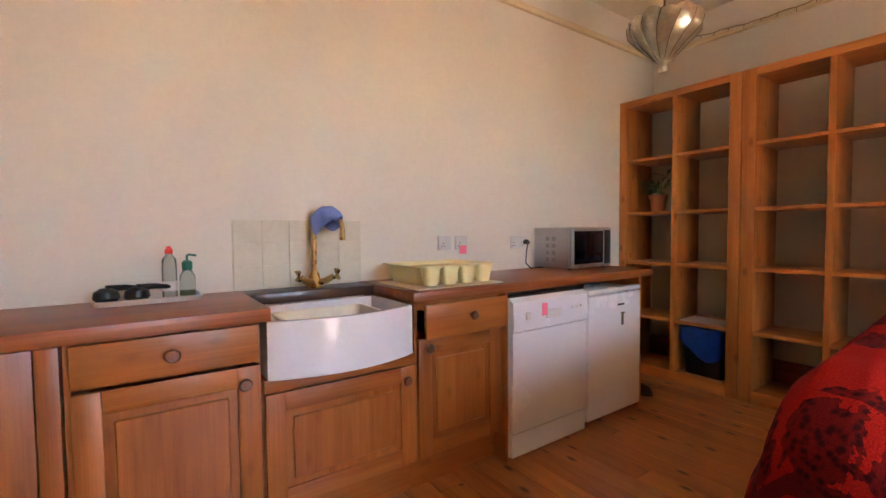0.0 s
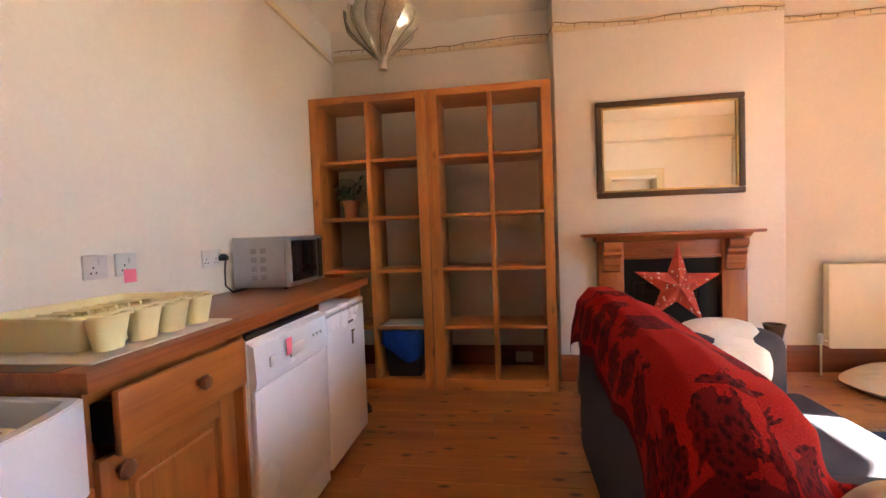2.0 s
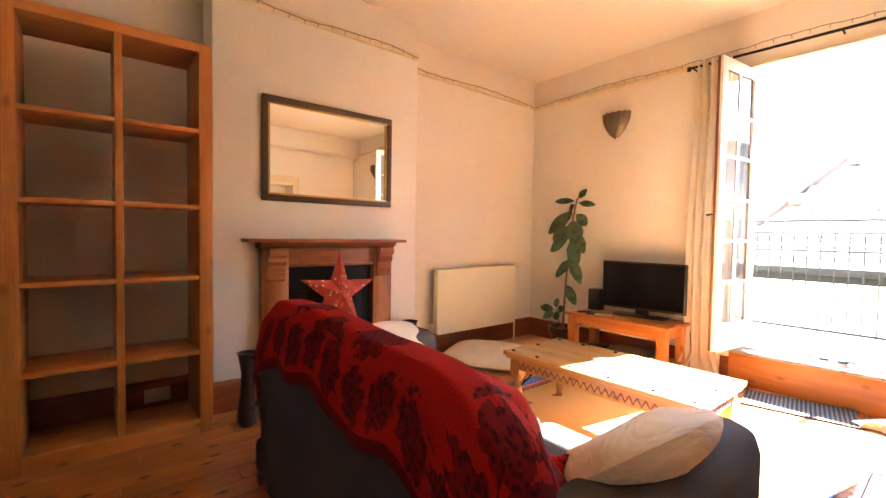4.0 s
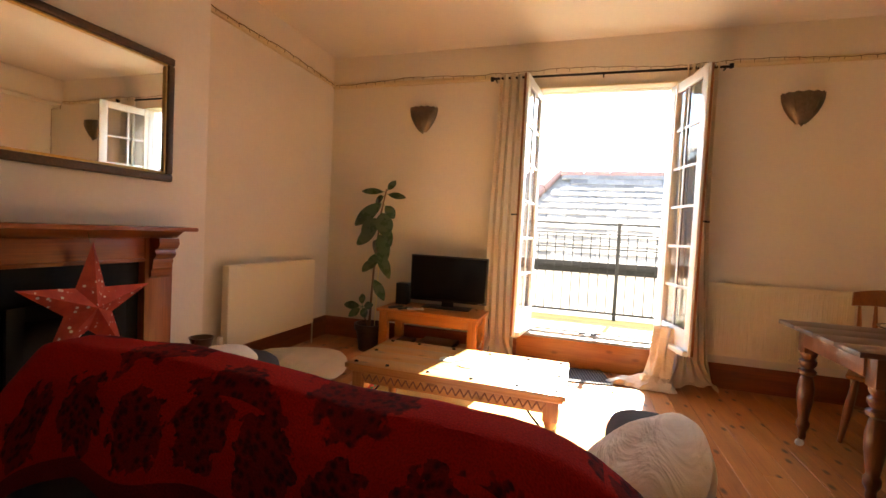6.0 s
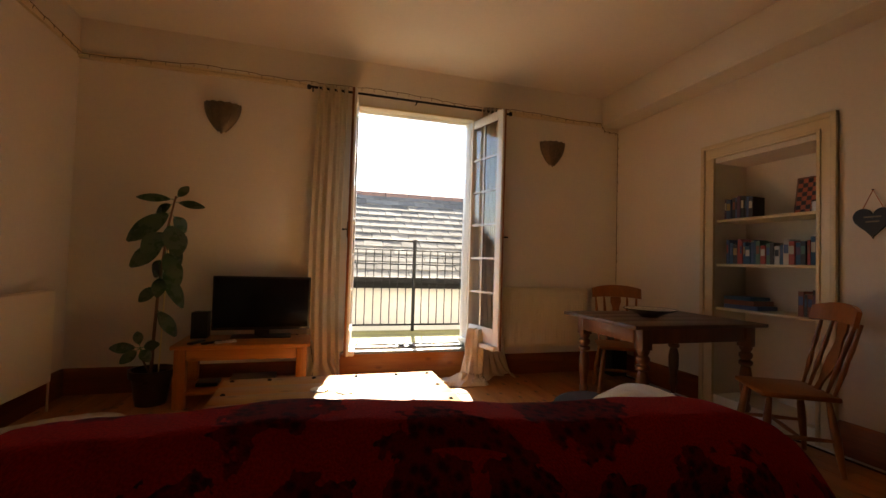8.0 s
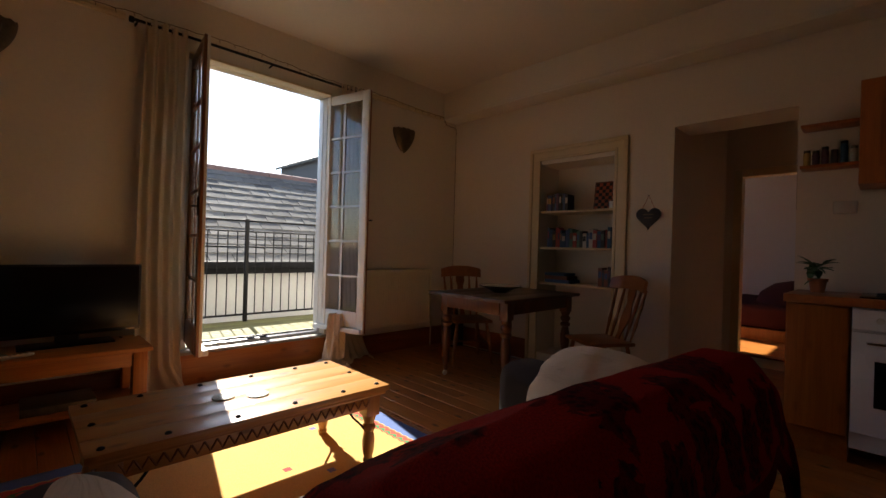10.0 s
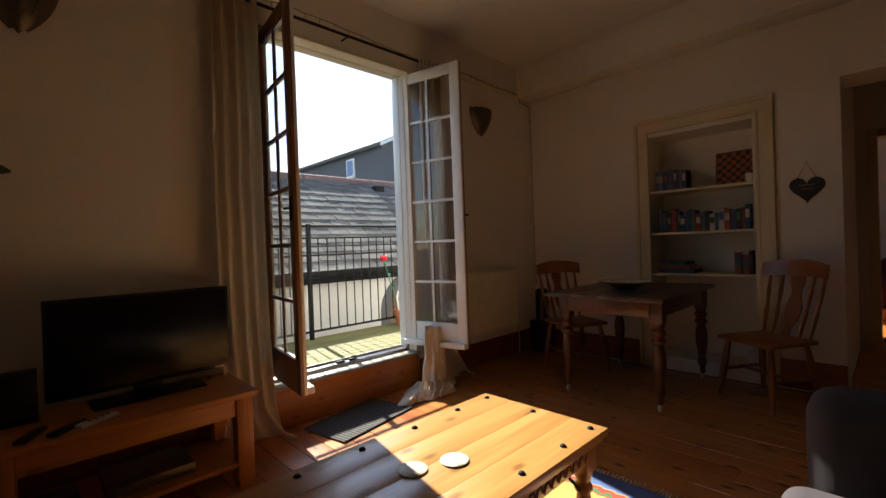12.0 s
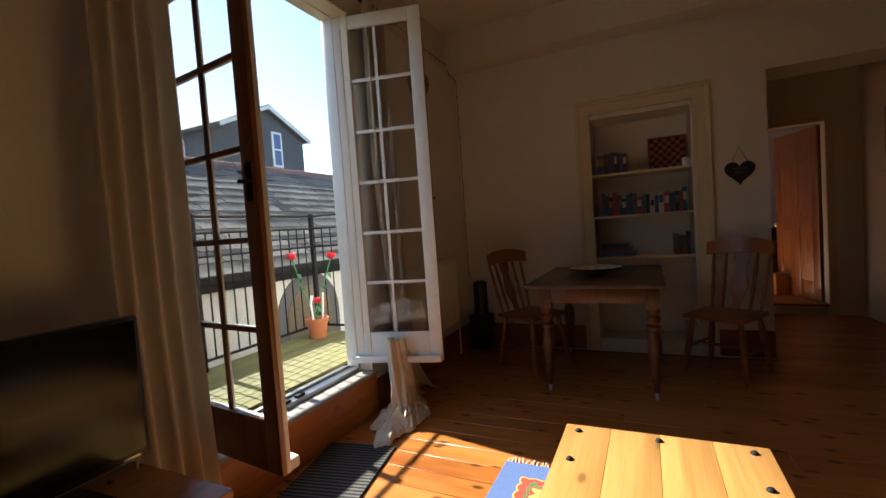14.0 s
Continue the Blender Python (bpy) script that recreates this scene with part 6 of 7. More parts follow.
# ---- niche books and games ----
rng = random.Random(21)
BCOL = [(0.03, 0.03, 0.035), (0.35, 0.05, 0.04), (0.06, 0.10, 0.22), (0.55, 0.50, 0.40), (0.08, 0.16, 0.12), (0.60, 0.56, 0.50), (0.20, 0.07, 0.04), (0.02, 0.08, 0.16), (0.40, 0.28, 0.10), (0.10, 0.05, 0.10)]
BMAT = [plain("book_cover_%s" % "abcdefghij"[i], c, 0.55, 0, 0.08) for i, c in enumerate(BCOL)]
PAPERM = plain("book_pages", (0.66, 0.60, 0.46), 0.9, 0, 0.05)


def book(y, z, w, h, d, m, lean=0.0):
    b = thing("book", (XW - 0.12, y + w / 2, z), "paperback book standing on the niche shelf", "book", "books in the niche", 0, True)
    b.rotation_euler = (radians(lean), 0, 0)
    part("cover", B(-d / 2, d / 2, -w / 2, w / 2, 0.0, h, bev=0.0015, seg=1), m, b)
    part("title_bar", B(d / 2, d / 2 + 0.0008, -w / 2 + 0.004, w / 2 - 0.004, h * 0.45, h * 0.8), rng.choice(BMAT), b)
    part("pages", B(-d / 2 + 0.004, d / 2 - 0.004, -w / 2 + 0.003, w / 2 - 0.003, h, h + 0.0012), PAPERM, b)


def row(y0, y1, z, hmin, hmax, pick):
    y = y0
    while y < y1:
        w = rng.uniform(0.018, 0.042)
        book(y, z, w, rng.uniform(hmin, hmax), rng.uniform(0.11, 0.14), BMAT[rng.choice(pick)])
        y += w + 0.0015


row(-1.825, -1.60, 1.6175, 0.15, 0.19, (0, 2, 6, 9, 0))
row(-1.80, -1.11, 1.2325, 0.14, 0.21, (1, 2, 3, 4, 5, 7, 8, 0))
row(-1.22, -1.10, 0.8555, 0.16, 0.2, (0, 6, 4))
cb = thing("chess_board", (XW - 0.25, -1.235, 1.618), "red and black chequered games board leaning in the niche", "games board", rz=0, local=True)
cb.rotation_euler = (0, radians(-9), 0)
part("board", B(-0.012, 0.0, -0.155, 0.155, 0.0, 0.31, bev=0.003), KNOB, cb)
REDSQ, DKSQ = plain("red_square", (0.42, 0.10, 0.04), 0.4), plain("dark_square", (0.03, 0.015, 0.012), 0.4)
sqm = [mesh_of("square", B(0, 0.0015, 0, 0.0345, 0, 0.0345), m, False) for m in (REDSQ, DKSQ)]
for i in range(8):
    for k in range(8):
        q = part("square", sqm[(i + k) % 2], None, cb)
        q.location = (0.0002, -0.139 + i * 0.035, 0.015 + k * 0.035)
for i, (w, h, m) in enumerate(((0.30, 0.035, 2), (0.27, 0.04, 6), (0.24, 0.03, 7))):
    solo("game_box", B(XW - 0.28, XW - 0.06, -1.825, -1.825 + w, 0.8555 + sum((0.035, 0.04, 0.03)[:i]), 0.8545 + sum((0.035, 0.04, 0.03)[:i + 1]), bev=0.003), BMAT[m], "board game box stacked on the niche shelf", "box", group="stacked games")
solo("pen_pot", L([(0.03, 0), (0.03, 0.07), (0.026, 0.07), (0.026, 0.01)], (XW - 0.07, -1.10, 1.618)), WHITE, "small white pot on the niche shelf", "pot")
solo("storage_box", B(-1.42, -1.16, -1.15, -0.99 - 0.06, 0.101, 0.22, bev=0.006), SOCKET, "cardboard box on the floor of the niche", "box")

# heart sign
hs = thing("heart_sign", (XW, -0.731, 1.42), "black slate heart sign hung on a string", "sign")
pts = []
for k in range(40):
    t = 2 * math.pi * k / 40
    pts.append((-0.731 + 0.105 / 16 * 16 * math.sin(t) ** 3, 1.515 + 0.0072 * (13 * math.cos(t) - 5 * math.cos(2 * t) - 2 * math.cos(3 * t) - math.cos(4 * t)) * 0.93))
part("slate", prism(bmesh.new(), pts, 0, XW + 0.004, XW + 0.016), HEARTH, hs)
for z, w in ((1.535, 0.09), (1.505, 0.07)):
    part("writing_bar", B(XW + 0.0162, XW + 0.0172, -0.731 - w / 2, -0.731 + w / 2, z, z + 0.010), GUNMETAL, hs)
part("string", T([(XW + 0.01, -0.786, 1.59), (XW + 0.01, -0.731, 1.71), (XW + 0.01, -0.676, 1.59)], 0.003, seg=5), TERRA, hs)
part("nail", T([(XW, -0.731, 1.71), (XW + 0.02, -0.731, 1.712)], 0.003, seg=6), IRON, hs)

# ---- side run of the kitchen, along the alcove wall ----
SC = thing("base_cabinet", (-0.8, 0.47, 0), "dark-looking oak base cabinet beside the oven", "cabinet", "kitchen base cabinets")
part("body", B(XW + 0.01, -0.53, 0.33, 0.625, 0.15, 0.912), OAK_Z, SC)
part("door", B(-0.529, -0.507, 0.337, 0.62, 0.165, 0.905, bev=0.004), OAK_Z, SC)
part("plinth", B(XW + 0.01, -0.58, 0.33, 0.625, 0.0, 0.149), OAK_X, SC)
ov = thing("oven", (-0.8, 0.94, 0), "white built-in oven with a dark glass door", "oven")
part("body", B(XW + 0.01, -0.535, 0.632, 1.232, 0.10, 0.91), ENAMEL, ov)
part("control_panel", B(-0.534, -0.51, 0.635, 1.229, 0.79, 0.905, bev=0.004), ENAMEL, ov)
od = part("door", B(-0.534, -0.505, 0.635, 1.229, 0.20, 0.775, bev=0.006), ENAMEL, ov)
part("glass", B(-0.5045, -0.501, 0.73, 1.13, 0.36, 0.62, bev=0.002), SCREEN, od)
part("handle", T([(-0.505, 0.70, 0.72), (-0.475, 0.70, 0.72), (-0.475, 1.16, 0.72), (-0.505, 1.16, 0.72)], 0.008), CHROME, od)
for k in range(5):
    bm = L([(0.018, 0), (0.016, 0.018)], seg=12)
    bmesh.ops.rotate(bm, verts=bm.verts, matrix=Matrix.Rotation(radians(90), 3, "Y"))
    bmesh.ops.translate(bm, verts=bm.verts, vec=(-0.51, 0.75 + k * 0.09, 0.845))
    part("dial", bm, SOCKET, ov)
SC2 = thing("base_cabinet", (-0.8, 1.55, 0), "oak corner base cabinet beside the oven", "cabinet", "kitchen base cabinets")
part("body", B(XW + 0.01, -0.53, 1.24, 1.88, 0.15, 0.912), OAK_Z, SC2)
part("door", B(-0.529, -0.507, 1.245, 1.85, 0.165, 0.905, bev=0.004), OAK_Z, SC2)
solo("worktop", B(XW + 0.003, -0.49, 0.32, 1.858, 0.915, 0.965, bev=0.004), WORKTOP, "oiled wooden worktop over the oven", "worktop")
hb = thing("hob", (-0.8, 0.94, 0.966), "black hob set in the worktop", "hob")
part("plate", B(-1.05, -0.55, 0.66, 1.22, 0.966, 0.974, bev=0.003), SCREEN, hb)
for x in (-0.92, -0.68):
    for y in (0.80, 1.08):
        part("ring", L([(0.07, 0), (0.075, 0.004), (0.07, 0.006)], (x, y, 0.974), seg=24), IRON, hb)
for y0, y1 in ((0.632, 1.23), (1.235, 1.85)):
    wc = thing("wall_cabinet", (-0.95, (y0 + y1) / 2, 1.65), "oak wall cabinet with a panelled door", "cabinet", "kitchen wall cabinets")
    part("body", B(XW + 0.002, -0.80, y0, y1, 1.655, 2.30), OAK_Z, wc)
    dr = part("door", B(-0.799, -0.778, y0 + 0.003, y1 - 0.003, 1.658, 2.297, bev=0.004), OAK_Z, wc)
    part("panel", B(-0.779, -0.772, y0 + 0.09, y1 - 0.09, 1.75, 2.21, bev=0.004, seg=1), OAK_Z, dr)
ws = thing("wall_shelf", (-1.0, 0.47, 1.8), "small wooden spice shelf with jars", "shelf")
for z in (1.805, 2.085):
    part("shelf", B(XW + 0.002, -0.93, 0.33, 0.628, z, z + 0.02, bev=0.003), OAK_X, ws)
rng = random.Random(3)
for k in range(6):
    j = thing("spice_jar", (-1.0, 0.36 + k * 0.048, 1.826), "small spice jar on the wall shelf", "jar", "spice jars")
    h = rng.uniform(0.08, 0.14)
    part("jar", L([(0.02, 0), (0.021, h * 0.85), (0.017, h)], (-1.01, 0.36 + k * 0.048, 1.826), seg=14), rng.choice(BMAT), j)
    part("lid", L([(0.019, h), (0.019, h + 0.018)], (-1.01, 0.36 + k * 0.048, 1.826), seg=14), PLASTIC, j)
kp = thing("potted_plant", (-0.85, 0.45, 0.966), "leafy herb in a small pot on the worktop", "plant")
pot("pot", (-0.85, 0.45, 0.966), 0.05, 0.09, TERRA, kp)
for k in range(22):
    bm = leaf_mesh(rng.uniform(0.07, 0.12), 0.04, 0.4)
    bm.transform(Matrix.Translation((-0.85 + rng.uniform(-.03, .03), 0.45 + rng.uniform(-.04, .04), 1.05 + rng.uniform(0, .1))) @ pose(0, 0, 0, 0, rng.uniform(-70, 10), rng.uniform(0, 360)))
    part("leaf", bm, LEAF2, kp)
sw = thing("light_switch", (XW, 0.56, 1.54), "white plastic switch above the worktop", "switch")
part("plate", B(XW + 0.001, XW + 0.011, 0.50, 0.62, 1.50, 1.585, bev=0.003), SOCKET, sw)
part("rocker", B(XW + 0.011, XW + 0.015, 0.54, 0.58, 1.525, 1.56, bev=0.002), SOCKET, sw)

# ---- hall and bedroom beyond ----
HX, BZ, OY0, OY1, OZ = -2.85, 0.11, -0.38, 0.32, 2.08
bm = bmesh.new()
box(bm, HX - 0.12, HX, -1.2, OY0, -0.25, ZC)
box(bm, HX - 0.12, HX, OY1, 1.4, -0.25, ZC)
box(bm, HX - 0.12, HX, OY0, OY1, OZ, ZC)
box(bm, HX - 0.12, HX, OY0, OY1, -0.25, BZ - 0.01)
solo("wall_hall", bm, WALL, "shaded cream wall with the bedroom doorway", "wall", "structure")
solo("wall_hall_side", B(HX, XW - 0.401, HY0 - 0.16, HY0 - 0.005, 0.0, ZC), WALL, "shaded cream passage wall", "wall", "structure")
solo("wall_hall_end", B(HX, XW - 0.401, 0.62, 0.74, 0.0, ZC), WALL, "shaded cream passage wall", "wall", "structure")
bm = bmesh.new()
box(bm, HX, HX + 0.018, OY0 - 0.08, OY0, 0.0, OZ + 0.08, bev=0.004)
box(bm, HX, HX + 0.018, OY1, OY1 + 0.08, 0.0, OZ + 0.08, bev=0.004)
box(bm, HX, HX + 0.019, OY0, OY1, OZ, OZ + 0.08, bev=0.004)
solo("door_casing", bm, TRIMC, "cream casing round the bedroom doorway", "architrave", "structure")
solo("threshold_step", B(HX - 0.12, HX + 0.03, OY0 + 0.002, OY1 - 0.002, BZ - 0.008, BZ + 0.012, bev=0.006), SKIRT_Y, "dark varnished wooden step at the bedroom doorway", "step", "structure")
pf = thing("picture", (-1.35, HY1, 1.75), "small dark-framed picture on the passage wall", "picture")
part("frame", B(-1.45, -1.25, HY1 - 0.02, HY1 - 0.001, 1.55, 1.93, bev=0.006), FRAMEB, pf)
part("print", B(-1.42, -1.28, HY1 - 0.023, HY1 - 0.0205, 1.58, 1.90), COASTER, pf)
# bedroom shell with its own sunny window
BX0, BX1, BY0, BY1 = -6.3, HX - 0.12, -2.9, 2.3
solo("bedroom_floor", B(BX0, BX1, BY0, BY1, -0.1, BZ), FLOORW, "varnished bedroom floorboards", "floor", "structure")
bm = bmesh.new()
box(bm, BX0 - 0.2, BX0, BY0, BY1, -0.1, ZC)
box(bm, BX0 - 0.2, BX1 + 0.12, BY1, BY1 + 0.2, -0.1, ZC)
box(bm, BX0 - 0.2, -4.35, BY0 - 0.3, BY0, -0.1, ZC)
box(bm, -3.5, BX1 + 0.12, BY0 - 0.3, BY0, -0.1, ZC)
box(bm, -4.35, -3.5, BY0 - 0.3, BY0, -0.1, 0.95)
box(bm, -4.35, -3.5, BY0 - 0.3, BY0, 2.45, ZC)
box(bm, BX1, BX1 + 0.12, BY0, -1.2, -0.1, ZC)
box(bm, BX1, BX1 + 0.12, 1.4, BY1, -0.1, ZC)
solo("wall_bedroom", bm, PALEWALL, "pale bedroom walls with a sunlit window", "wall", "structure")
bd = thing("bed", (-5.0, 0.2, BZ), "low bed with a rounded maroon bedspread", "bed")
part("mattress", B(-6.0, -4.05, -1.0, 0.9, BZ + 0.14, BZ + 0.46, bev=0.08, seg=4), BED, bd)
part("frame", B(-6.02, -4.02, -1.02, 0.92, BZ, BZ + 0.15, bev=0.01), DOORW, bd)
bm = L([(0.6, 0), (0.56, 0.15), (0.42, 0.28), (0.18, 0.35), (0.001, 0.36)], (-4.85, 0.15, BZ + 0.44), seg=28, squash=1.2)
part("heaped_bedding", bm, BED, bd)
solo("storage_box", B(-3.72, -3.45, -0.02, 0.12, BZ, BZ + 0.26, bev=0.01), DOORW, "wooden box standing in the bedroom's sun", "box")
dl = thing("door_3", (BX1 - 0.02, OY1 - 0.01, BZ), "panelled pine bedroom door standing open", "door", rz=197.5, local=True, kind="structure")
part("slab", B(0, 0.76, -0.014, 0.014, 0.006, 1.96, bev=0.003), DOORW, dl)
bm = bmesh.new()
for x0_, x1_ in ((0.0, 0.11), (0.325, 0.435), (0.65, 0.76)):
    box(bm, x0_, x1_, -0.020, 0.020, 0.006, 1.96, bev=0.003)
for z0_, z1_ in ((0.006, 0.22), (0.80, 0.97), (1.55, 1.65), (1.85, 1.96)):
    for x0_, x1_ in ((0.11, 0.325), (0.435, 0.65)):
        box(bm, x0_, x1_, -0.019, 0.019, z0_, z1_, bev=0.003)
part("frame", bm, DOORW, dl)
for s_ in (-1, 1):
    bm = L([(0.008, 0.02), (0.008, 0.045), (0.024, 0.05), (0.026, 0.065), (0.012, 0.075)], seg=14)
    bmesh.ops.rotate(bm, verts=bm.verts, matrix=Matrix.Rotation(radians(90 * s_), 3, "X"))
    bmesh.ops.translate(bm, verts=bm.verts, vec=(0.705, 0, 0.88))
    part("door_handle", bm, BRASS, dl)

# ---- outside: balcony, roofs, houses ----
bal = thing("balcony", (1.35, -4.0, 0.2), "mossy timber balcony deck", "balcony", kind="structure")
part("frame", B(-0.36, 2.75, -4.56, YS - WT - 0.005, 0.05, 0.235), IRON, bal)
dm = mesh_of("deck_board", B(0, 3.11, 0, 0.088, 0, 0.025, bev=0.003, seg=1), DECK)
for k in range(11):
    d_ = part("deck_board", dm, None, bal)
    d_.location = (-0.36, -4.56 + k * 0.0915, 0.236)


def railing(p, q, name, posts):
    r = thing(name, ((p[0] + q[0]) / 2, (p[1] + q[1]) / 2, 0.262), "black iron balcony railing with a square grid top", "railing", "balcony railings")
    a, b = Vector((*p, 0)), Vector((*q, 0))
    ln = (b - a).length
    for z, rr in ((1.44, 0.013), (1.315, 0.010), (1.225, 0.006), (1.135, 0.010), (0.345, 0.012)):
        part("rail", T([a + Vector((0, 0, z)), b + Vector((0, 0, z))], rr, seg=6), IRON, r)
    n_ = int(ln / 0.105)
    for k in range(1, n_):
        c_ = a.lerp(b, k / n_)
        part("bar", T([c_ + Vector((0, 0, 0.345)), c_ + Vector((0, 0, 1.315))], 0.0065, seg=6), IRON, r)
    for t in posts:
        c_ = a.lerp(b, t)
        part("post", B(c_.x - 0.02, c_.x + 0.02, c_.y - 0.02, c_.y + 0.02, 0.262, 1.46, bev=0.003), IRON, r)
    return r


railing((-0.26, -4.48), (2.70, -4.48), "balcony_railing", (0.0, 0.429, 1.0))
railing((-0.26, -4.46), (-0.26, YS - WT - 0.02), "balcony_railing", ())
railing((2.70, -4.46), (2.70, YS - WT - 0.02), "balcony_railing", ())
fpot = thing("flower_pot", (-0.085, -4.345, 0.262), "terracotta pot with red glass roses", "flower pot")
PX, PY = -0.085, -4.345
pot("pot", (PX, PY, 0.262), 0.105, 0.19, TERRA, fpot)
for (x, y, z) in ((0.12, -4.40, 1.05), (-0.19, -4.20, 1.03), (PX - 0.03, PY, 0.60)):
    st = part("stem", T([(PX, PY, 0.42), ((PX + x) / 2 + 0.03, (PY + y) / 2, (0.42 + z) / 2), (x, y, z)], 0.006, seg=6), GREENSTEM, fpot)
    bm = L([(0.008, -0.02), (0.035, -0.005), (0.045, 0.02), (0.036, 0.042), (0.02, 0.035), (0.001, 0.045)], (x, y, z), seg=14)
    for v in bm.verts:
        v.co += Vector((noise.noise(v.co * 40), noise.noise(v.co * 40 + Vector((5, 0, 0))), noise.noise(v.co * 40 + Vector((0, 7, 0))))) * 0.012
    part("rose", bm, PETAL, st, "red rose head")
    for k in range(2):
        bm = leaf_mesh(0.08, 0.03, 0.4)
        bm.transform(Matrix.Translation(Vector((x, y, z)).lerp(Vector((PX, PY, 0.42)), 0.25 + 0.2 * k)) @ pose(0, 0, 0, 0, 10, 60 + 160 * k))
        part("leaf", bm, GREENSTEM, st)
for dx in (-0.06, 0.07):
    part("glass_stake", T([(PX + dx, PY + 0.02, 0.43), (PX + dx * 1.3, PY + 0.02, 0.60), (PX + dx * 1.1, PY + 0.03, 0.68)], [0.008, 0.012, 0.016]), CERAMIC, fpot)

# house across the yard: white wall, arched window, slate roof with red ridge
EY, EZ, RY, RZ = -5.02, 0.90, -7.30, 2.44
RX0, RX1 = -9.0, 1.92
nh = thing("slate_roofed_house", (-3.0, -5.7, -4.0), "white rendered house with a slate roof and red ridge", "house")
part("wall", B(RX0, 2.9, -9.5, -5.14, -4.0, 0.86), RENDERW, nh)
bm = bmesh.new()
for x, hw in ((-0.86, 0.52), (-4.6, 0.52)):
    pl = [(x + hw * math.cos(a), 0.30 + hw * math.sin(a)) for a in np.linspace(0, math.pi, 18)]
    pl = [(x + hw, -0.6)] + pl + [(x - hw, -0.6)]
    w_ = part("window", prism(bmesh.new(), pl, 1, -5.139, -5.128), RENDERG, nh, "dark arched window")
    pl2 = [(x + (hw - 0.14) * math.cos(a), 0.28 + (hw - 0.14) * math.sin(a)) for a in np.linspace(0, math.pi, 18)]
    part("pane", prism(bmesh.new(), [(x + hw - 0.14, -0.5)] + pl2 + [(x - hw + 0.14, -0.5)], 1, -5.127, -5.121), GUNMETAL, w_)
part("gutter", B(RX0, 2.7, EY - 0.03, EY + 0.075, 0.86, 0.945, bev=0.012), IRON, nh)
part("fascia", B(RX0, 2.7, -5.12, EY - 0.04, 0.78, 0.90), IRON, nh)
# solid under-roof
bm = bmesh.new()
HXE = 2.95
v = [bm.verts.new(p) for p in ((RX0, EY - 0.02, EZ - 0.03), (HXE, EY - 0.02, EZ - 0.03), (RX1, RY, RZ - 0.03), (RX0, RY, RZ - 0.03), (RX0, -9.58, EZ - 0.03), (HXE, -9.58, EZ - 0.03))]
for f in ((0, 1, 2, 3), (3, 2, 5, 4), (1, 5, 2), (0, 3, 4), (0, 4, 5, 1)):
    bm.faces.new([v[i] for i in f])
roof = part("roof", bm, SLATE, nh, "grey slate roof", smooth=False)
sl = math.hypot(RY - EY, RZ - EZ)
pitch = math.degrees(math.atan2(RZ - EZ, EY - RY))
NC, SW_ = 13, 0.30
slm = []
for k in range(5):
    r = random.Random(k)
    bm = B(0, SW_ - 0.008, 0, 0.25, 0, 0.030)
    for v_ in bm.verts:
        v_.co += Vector((r.uniform(-.004, .004), r.uniform(-.008, .008), r.uniform(-.002, .004)))
    slm.append(mesh_of("slate", bm, SLATE, False))
rng = random.Random(30)
rest = bmesh.new()
for c_ in range(NC):
    d0 = c_ * (sl - 0.06) / NC
    for k in range(40):
        x = 2.75 - k * SW_ - (SW_ / 2 if c_ % 2 else 0)
        t = d0 / sl
        if x + SW_ > HXE - (HXE - RX1) * (t + 0.1) or x < RX0:
            continue
        tw_ = rng.uniform(-0.6, 0.6)
        m4 = Matrix.Translation((x, EY - (EY - RY) * t, EZ + (RZ - EZ) * t + 0.008)) @ Matrix.Rotation(radians(tw_), 4, "Z") @ Matrix(((1, 0, 0, 0), (0, -math.cos(radians(pitch - 2.6)), -math.sin(radians(pitch - 2.6)) * -1, 0), (0, math.sin(radians(pitch - 2.6)), math.cos(radians(pitch - 2.6)), 0), (0, 0, 0, 1)))
        if x > -4.3:
            s_ = part("slate", rng.choice(slm), None, roof)
            s_.matrix_basis = m4
        else:
            me = rng.choice(slm)
            vs = [rest.verts.new(m4 @ q.co) for q in me.vertices]
            for p in me.polygons:
                rest.faces.new([vs[i] for i in p.vertices])
tagged(part("far_slates", rest, SLATE, roof, smooth=False), kind="stuff")
rtm = mesh_of("ridge_tile", prism(bmesh.new(), [(-0.11, -0.075), (-0.10, -0.03), (-0.05, 0.02), (0.0, 0.035), (0.05, 0.02), (0.10, -0.03), (0.11, -0.075), (0.09, -0.08), (0.0, 0.01), (-0.09, -0.08)], 0, 0, 0.44), REDTILE)
for k in range(24):
    q = part("ridge_tile", rtm, None, roof)
    q.location = (RX1 - 0.45 - k * 0.452, RY, RZ + 0.03 + rng.uniform(-.004, .004))
hip = Vector((HXE - RX1, EY - RY, EZ - RZ))
for k in range(4):
    a = Vector((RX1, RY, RZ + 0.03)) + hip * (k / 4)
    part("hip_tile", T([a, a + hip * 0.25], [0.085, 0.095], seg=8), REDTILE, roof)
part("roof_vent", B(-1.80, -1.60, -7.05, -6.92, 2.22, 2.34, bev=0.01), IRON, roof, "dark roof vent")


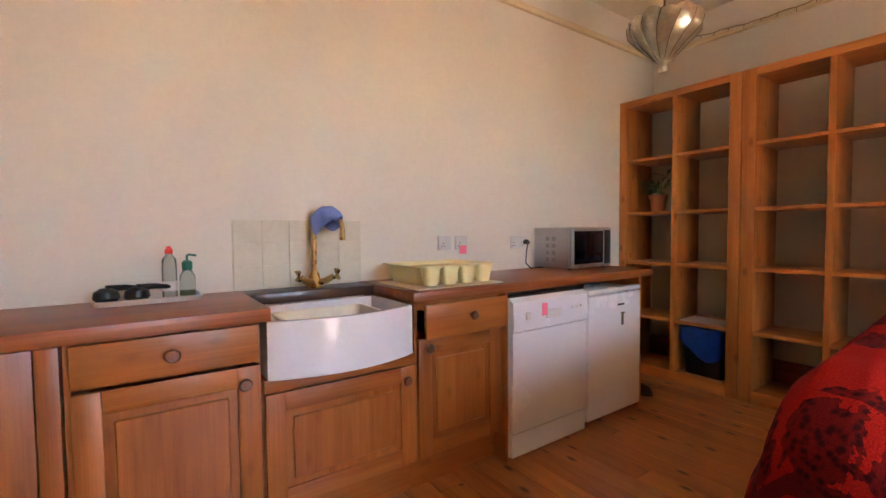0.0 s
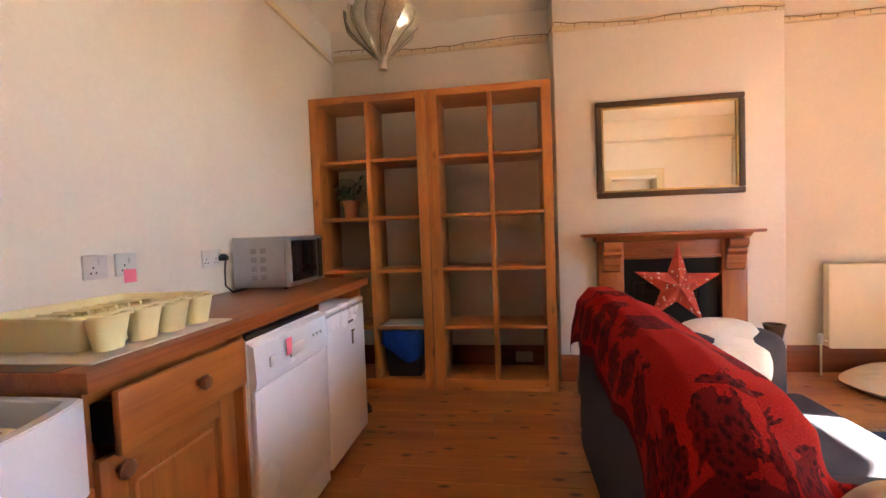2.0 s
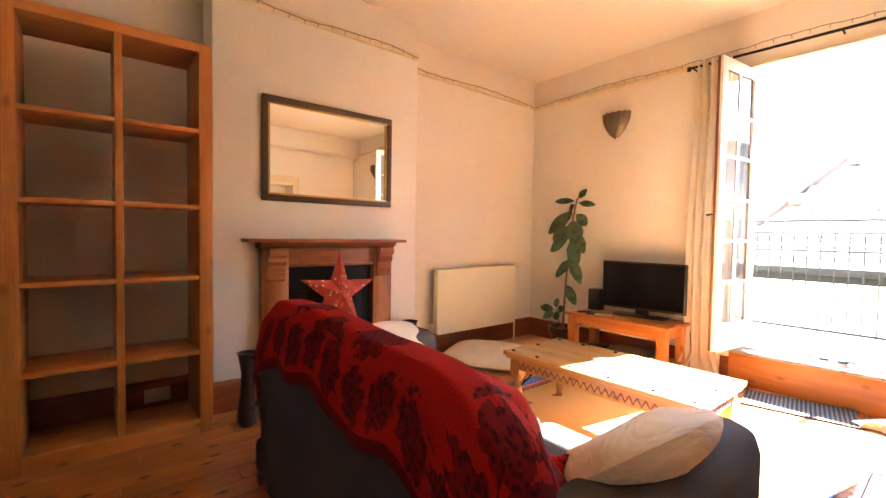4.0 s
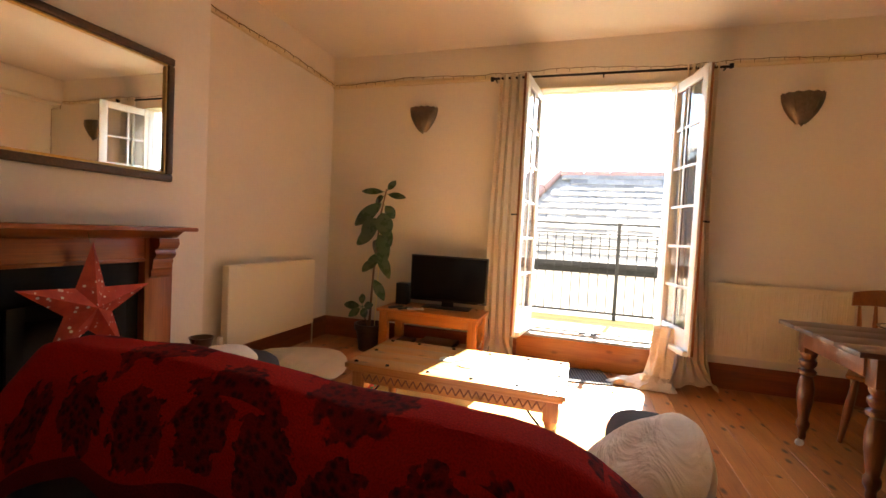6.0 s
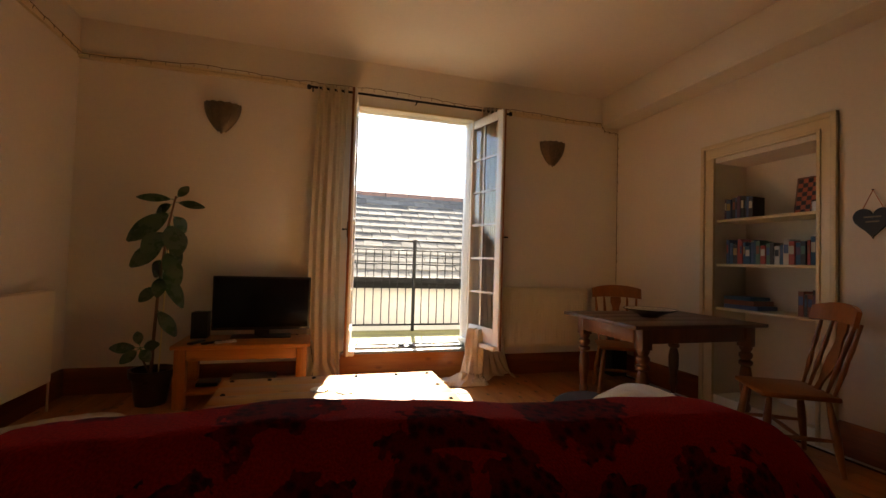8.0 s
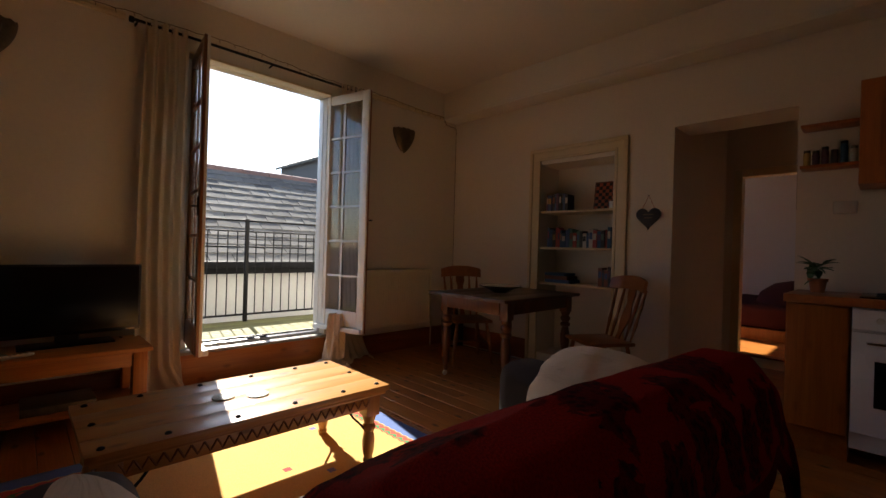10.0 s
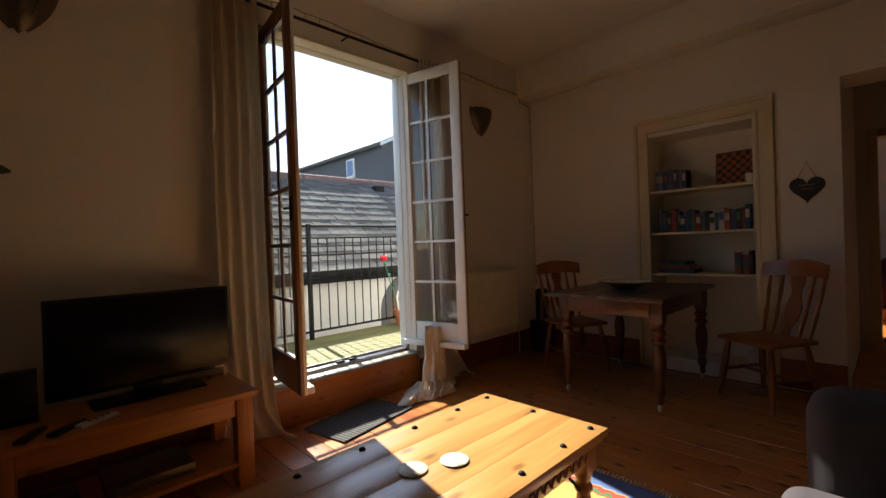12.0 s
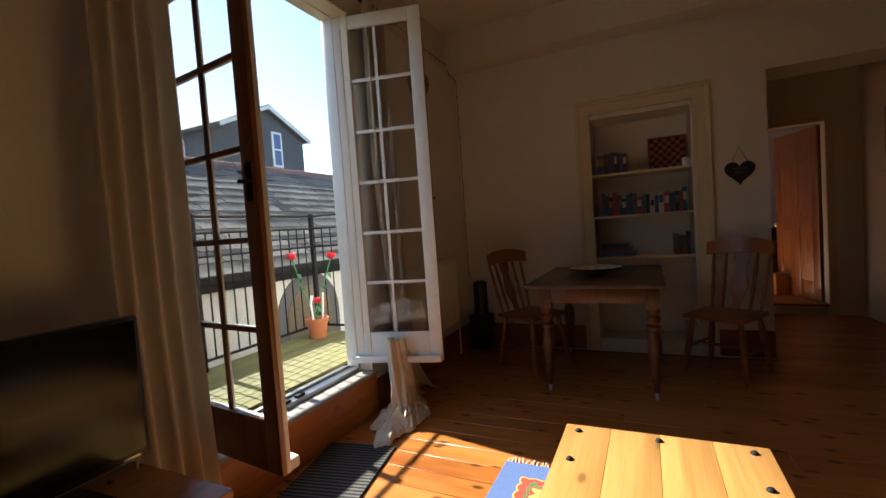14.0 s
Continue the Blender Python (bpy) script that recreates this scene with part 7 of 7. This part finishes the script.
def house(name, x0, x1, y0, y1, ze, zr, wallm, label, rx=True):
    """A gabled house; the gable faces the yard."""
    h = thing(name, ((x0 + x1) / 2, (y0 + y1) / 2, -4.0), label, "house", "houses beyond the yard")
    xm = (x0 + x1) / 2
    bm = prism(bmesh.new(), [(x0, -4.0), (x1, -4.0), (x1, ze), (xm, zr), (x0, ze)], 1, y0, y1)
    part("wall", bm, wallm, h, smooth=False)
    dz = (zr - ze) / (xm - x0)
    bm = bmesh.new()
    for s in (-1, 1):
        e = xm + s * ((x1 - x0) / 2 + 0.22)
        prism(bm, [(xm, zr + 0.02), (e, ze - 0.22 * dz + 0.02), (e, ze - 0.22 * dz + 0.14), (xm, zr + 0.15)], 1, y0 - 0.2, y1 + 0.22)
    part("roof", bm, SLATE, h, smooth=False)
    bm = bmesh.new()
    for s in (-1, 1):
        e = xm + s * ((x1 - x0) / 2 + 0.24)
        prism(bm, [(xm, zr - 0.02), (e, ze - 0.24 * dz - 0.02), (e, ze - 0.24 * dz + 0.12), (xm, zr + 0.12)], 1, y1 + 0.18, y1 + 0.23)
    part("bargeboard", bm, WHITE, h, smooth=False)
    return h


def far_window(h, x0, x1, z0, z1, y):
    w = part("window", B(x0, x1, y - 0.02, y + 0.05, z0, z1, bev=0.01), WHITE, h, "white framed window")
    part("pane", B(x0 + 0.08, x1 - 0.08, y + 0.03, y + 0.055, z0 + 0.08, (z0 + z1) / 2 - 0.03), BLUEGLASS, w)
    part("pane", B(x0 + 0.08, x1 - 0.08, y + 0.03, y + 0.055, (z0 + z1) / 2 + 0.03, z1 - 0.08), BLUEGLASS, w)


h1 = house("grey_house", -10.75, -7.05, -22.0, -14.0, 5.22, 6.10, RENDERG, "grey rendered gabled house with white windows")
far_window(h1, -8.37, -7.72, 4.62, 5.28, -14.0)
far_window(h1, -9.58, -9.1, 4.0, 5.32, -14.0)
h1b = thing("side_window", (-7.05, -17, 4.5), "white side window of the grey house", "window")
part("frame", B(-7.06, -7.0, -16.6, -16.0, 4.2, 5.0, bev=0.01), WHITE, h1b)
part("pane", B(-7.0, -6.99, -16.52, -16.08, 4.28, 4.92), BLUEGLASS, h1b)
h2 = house("neighbour_house", 3.6, 9.0, -16.0, -9.5, 1.7, 3.6, RENDERG, "grey neighbouring house with a slate roof")
far_window(h2, 4.3, 4.9, 0.4, 1.4, -9.5)
far_window(h2, 6.8, 7.4, 0.4, 1.4, -9.5)
ground = solo("ground", sheet(lambda u, v: (-600 + 1200 * u, -700 + 1200 * v, -4.0), 4, 4, 0.0, False), TARMAC, "grey ground of the yards below", "ground", "structure")
hill = sheet(lambda u, v: (-260 + 360 * u, -150 - 160 * v, -4.1 + 22 * math.sin(math.pi * u) * math.sin(math.pi * min(1, v + 0.15) * 0.6) + 2.5 * noise.noise(Vector((u * 9, v * 5, 0)))), 40, 16, 0.0, False)
solo("backdrop_hill", hill, GRASS, "green hill far behind the roofs", "hill", "structure")
# outer shell of the flat below and above
bm = B(-1.5, 4.41, YS - WT - 0.002, 2.67, -4.0, -0.251)
solo("lower_storey", bm, RENDERW, "white rendered storey under the flat", "wall", "structure")
solo("flat_roof", B(-6.7, 4.5, -3.7, 2.9, ZC + 0.2, ZC + 0.35), SLATE, "flat roof over the flat", "roof", "structure")

# ---- floorboards ----
rng = random.Random(50)
meshes = {}
x = HX_FLOOR
while x < XE - 0.01:
    w = min(0.142, XE - x)
    y = YS
    cut = rng.uniform(1.2, 3.8)
    while y < YN - 0.05:
        y1 = min(YN, y + cut)
        if YN - y1 < 0.4:
            y1 = YN
        a0, a1 = y, y1
        if x < XW:
            a0, a1 = HY0, 0.61
        b_ = part("floorboard", B(x + 0.0012, x + w - 0.0012, a0 + 0.001, a1 - 0.001, -0.022, rng.uniform(-0.0012, 0.0), bev=0.002, seg=1), FLOORW, floor)
        y, cut = y1, rng.uniform(1.5, 3.0)
        if x < XW:
            break
    x += 0.142
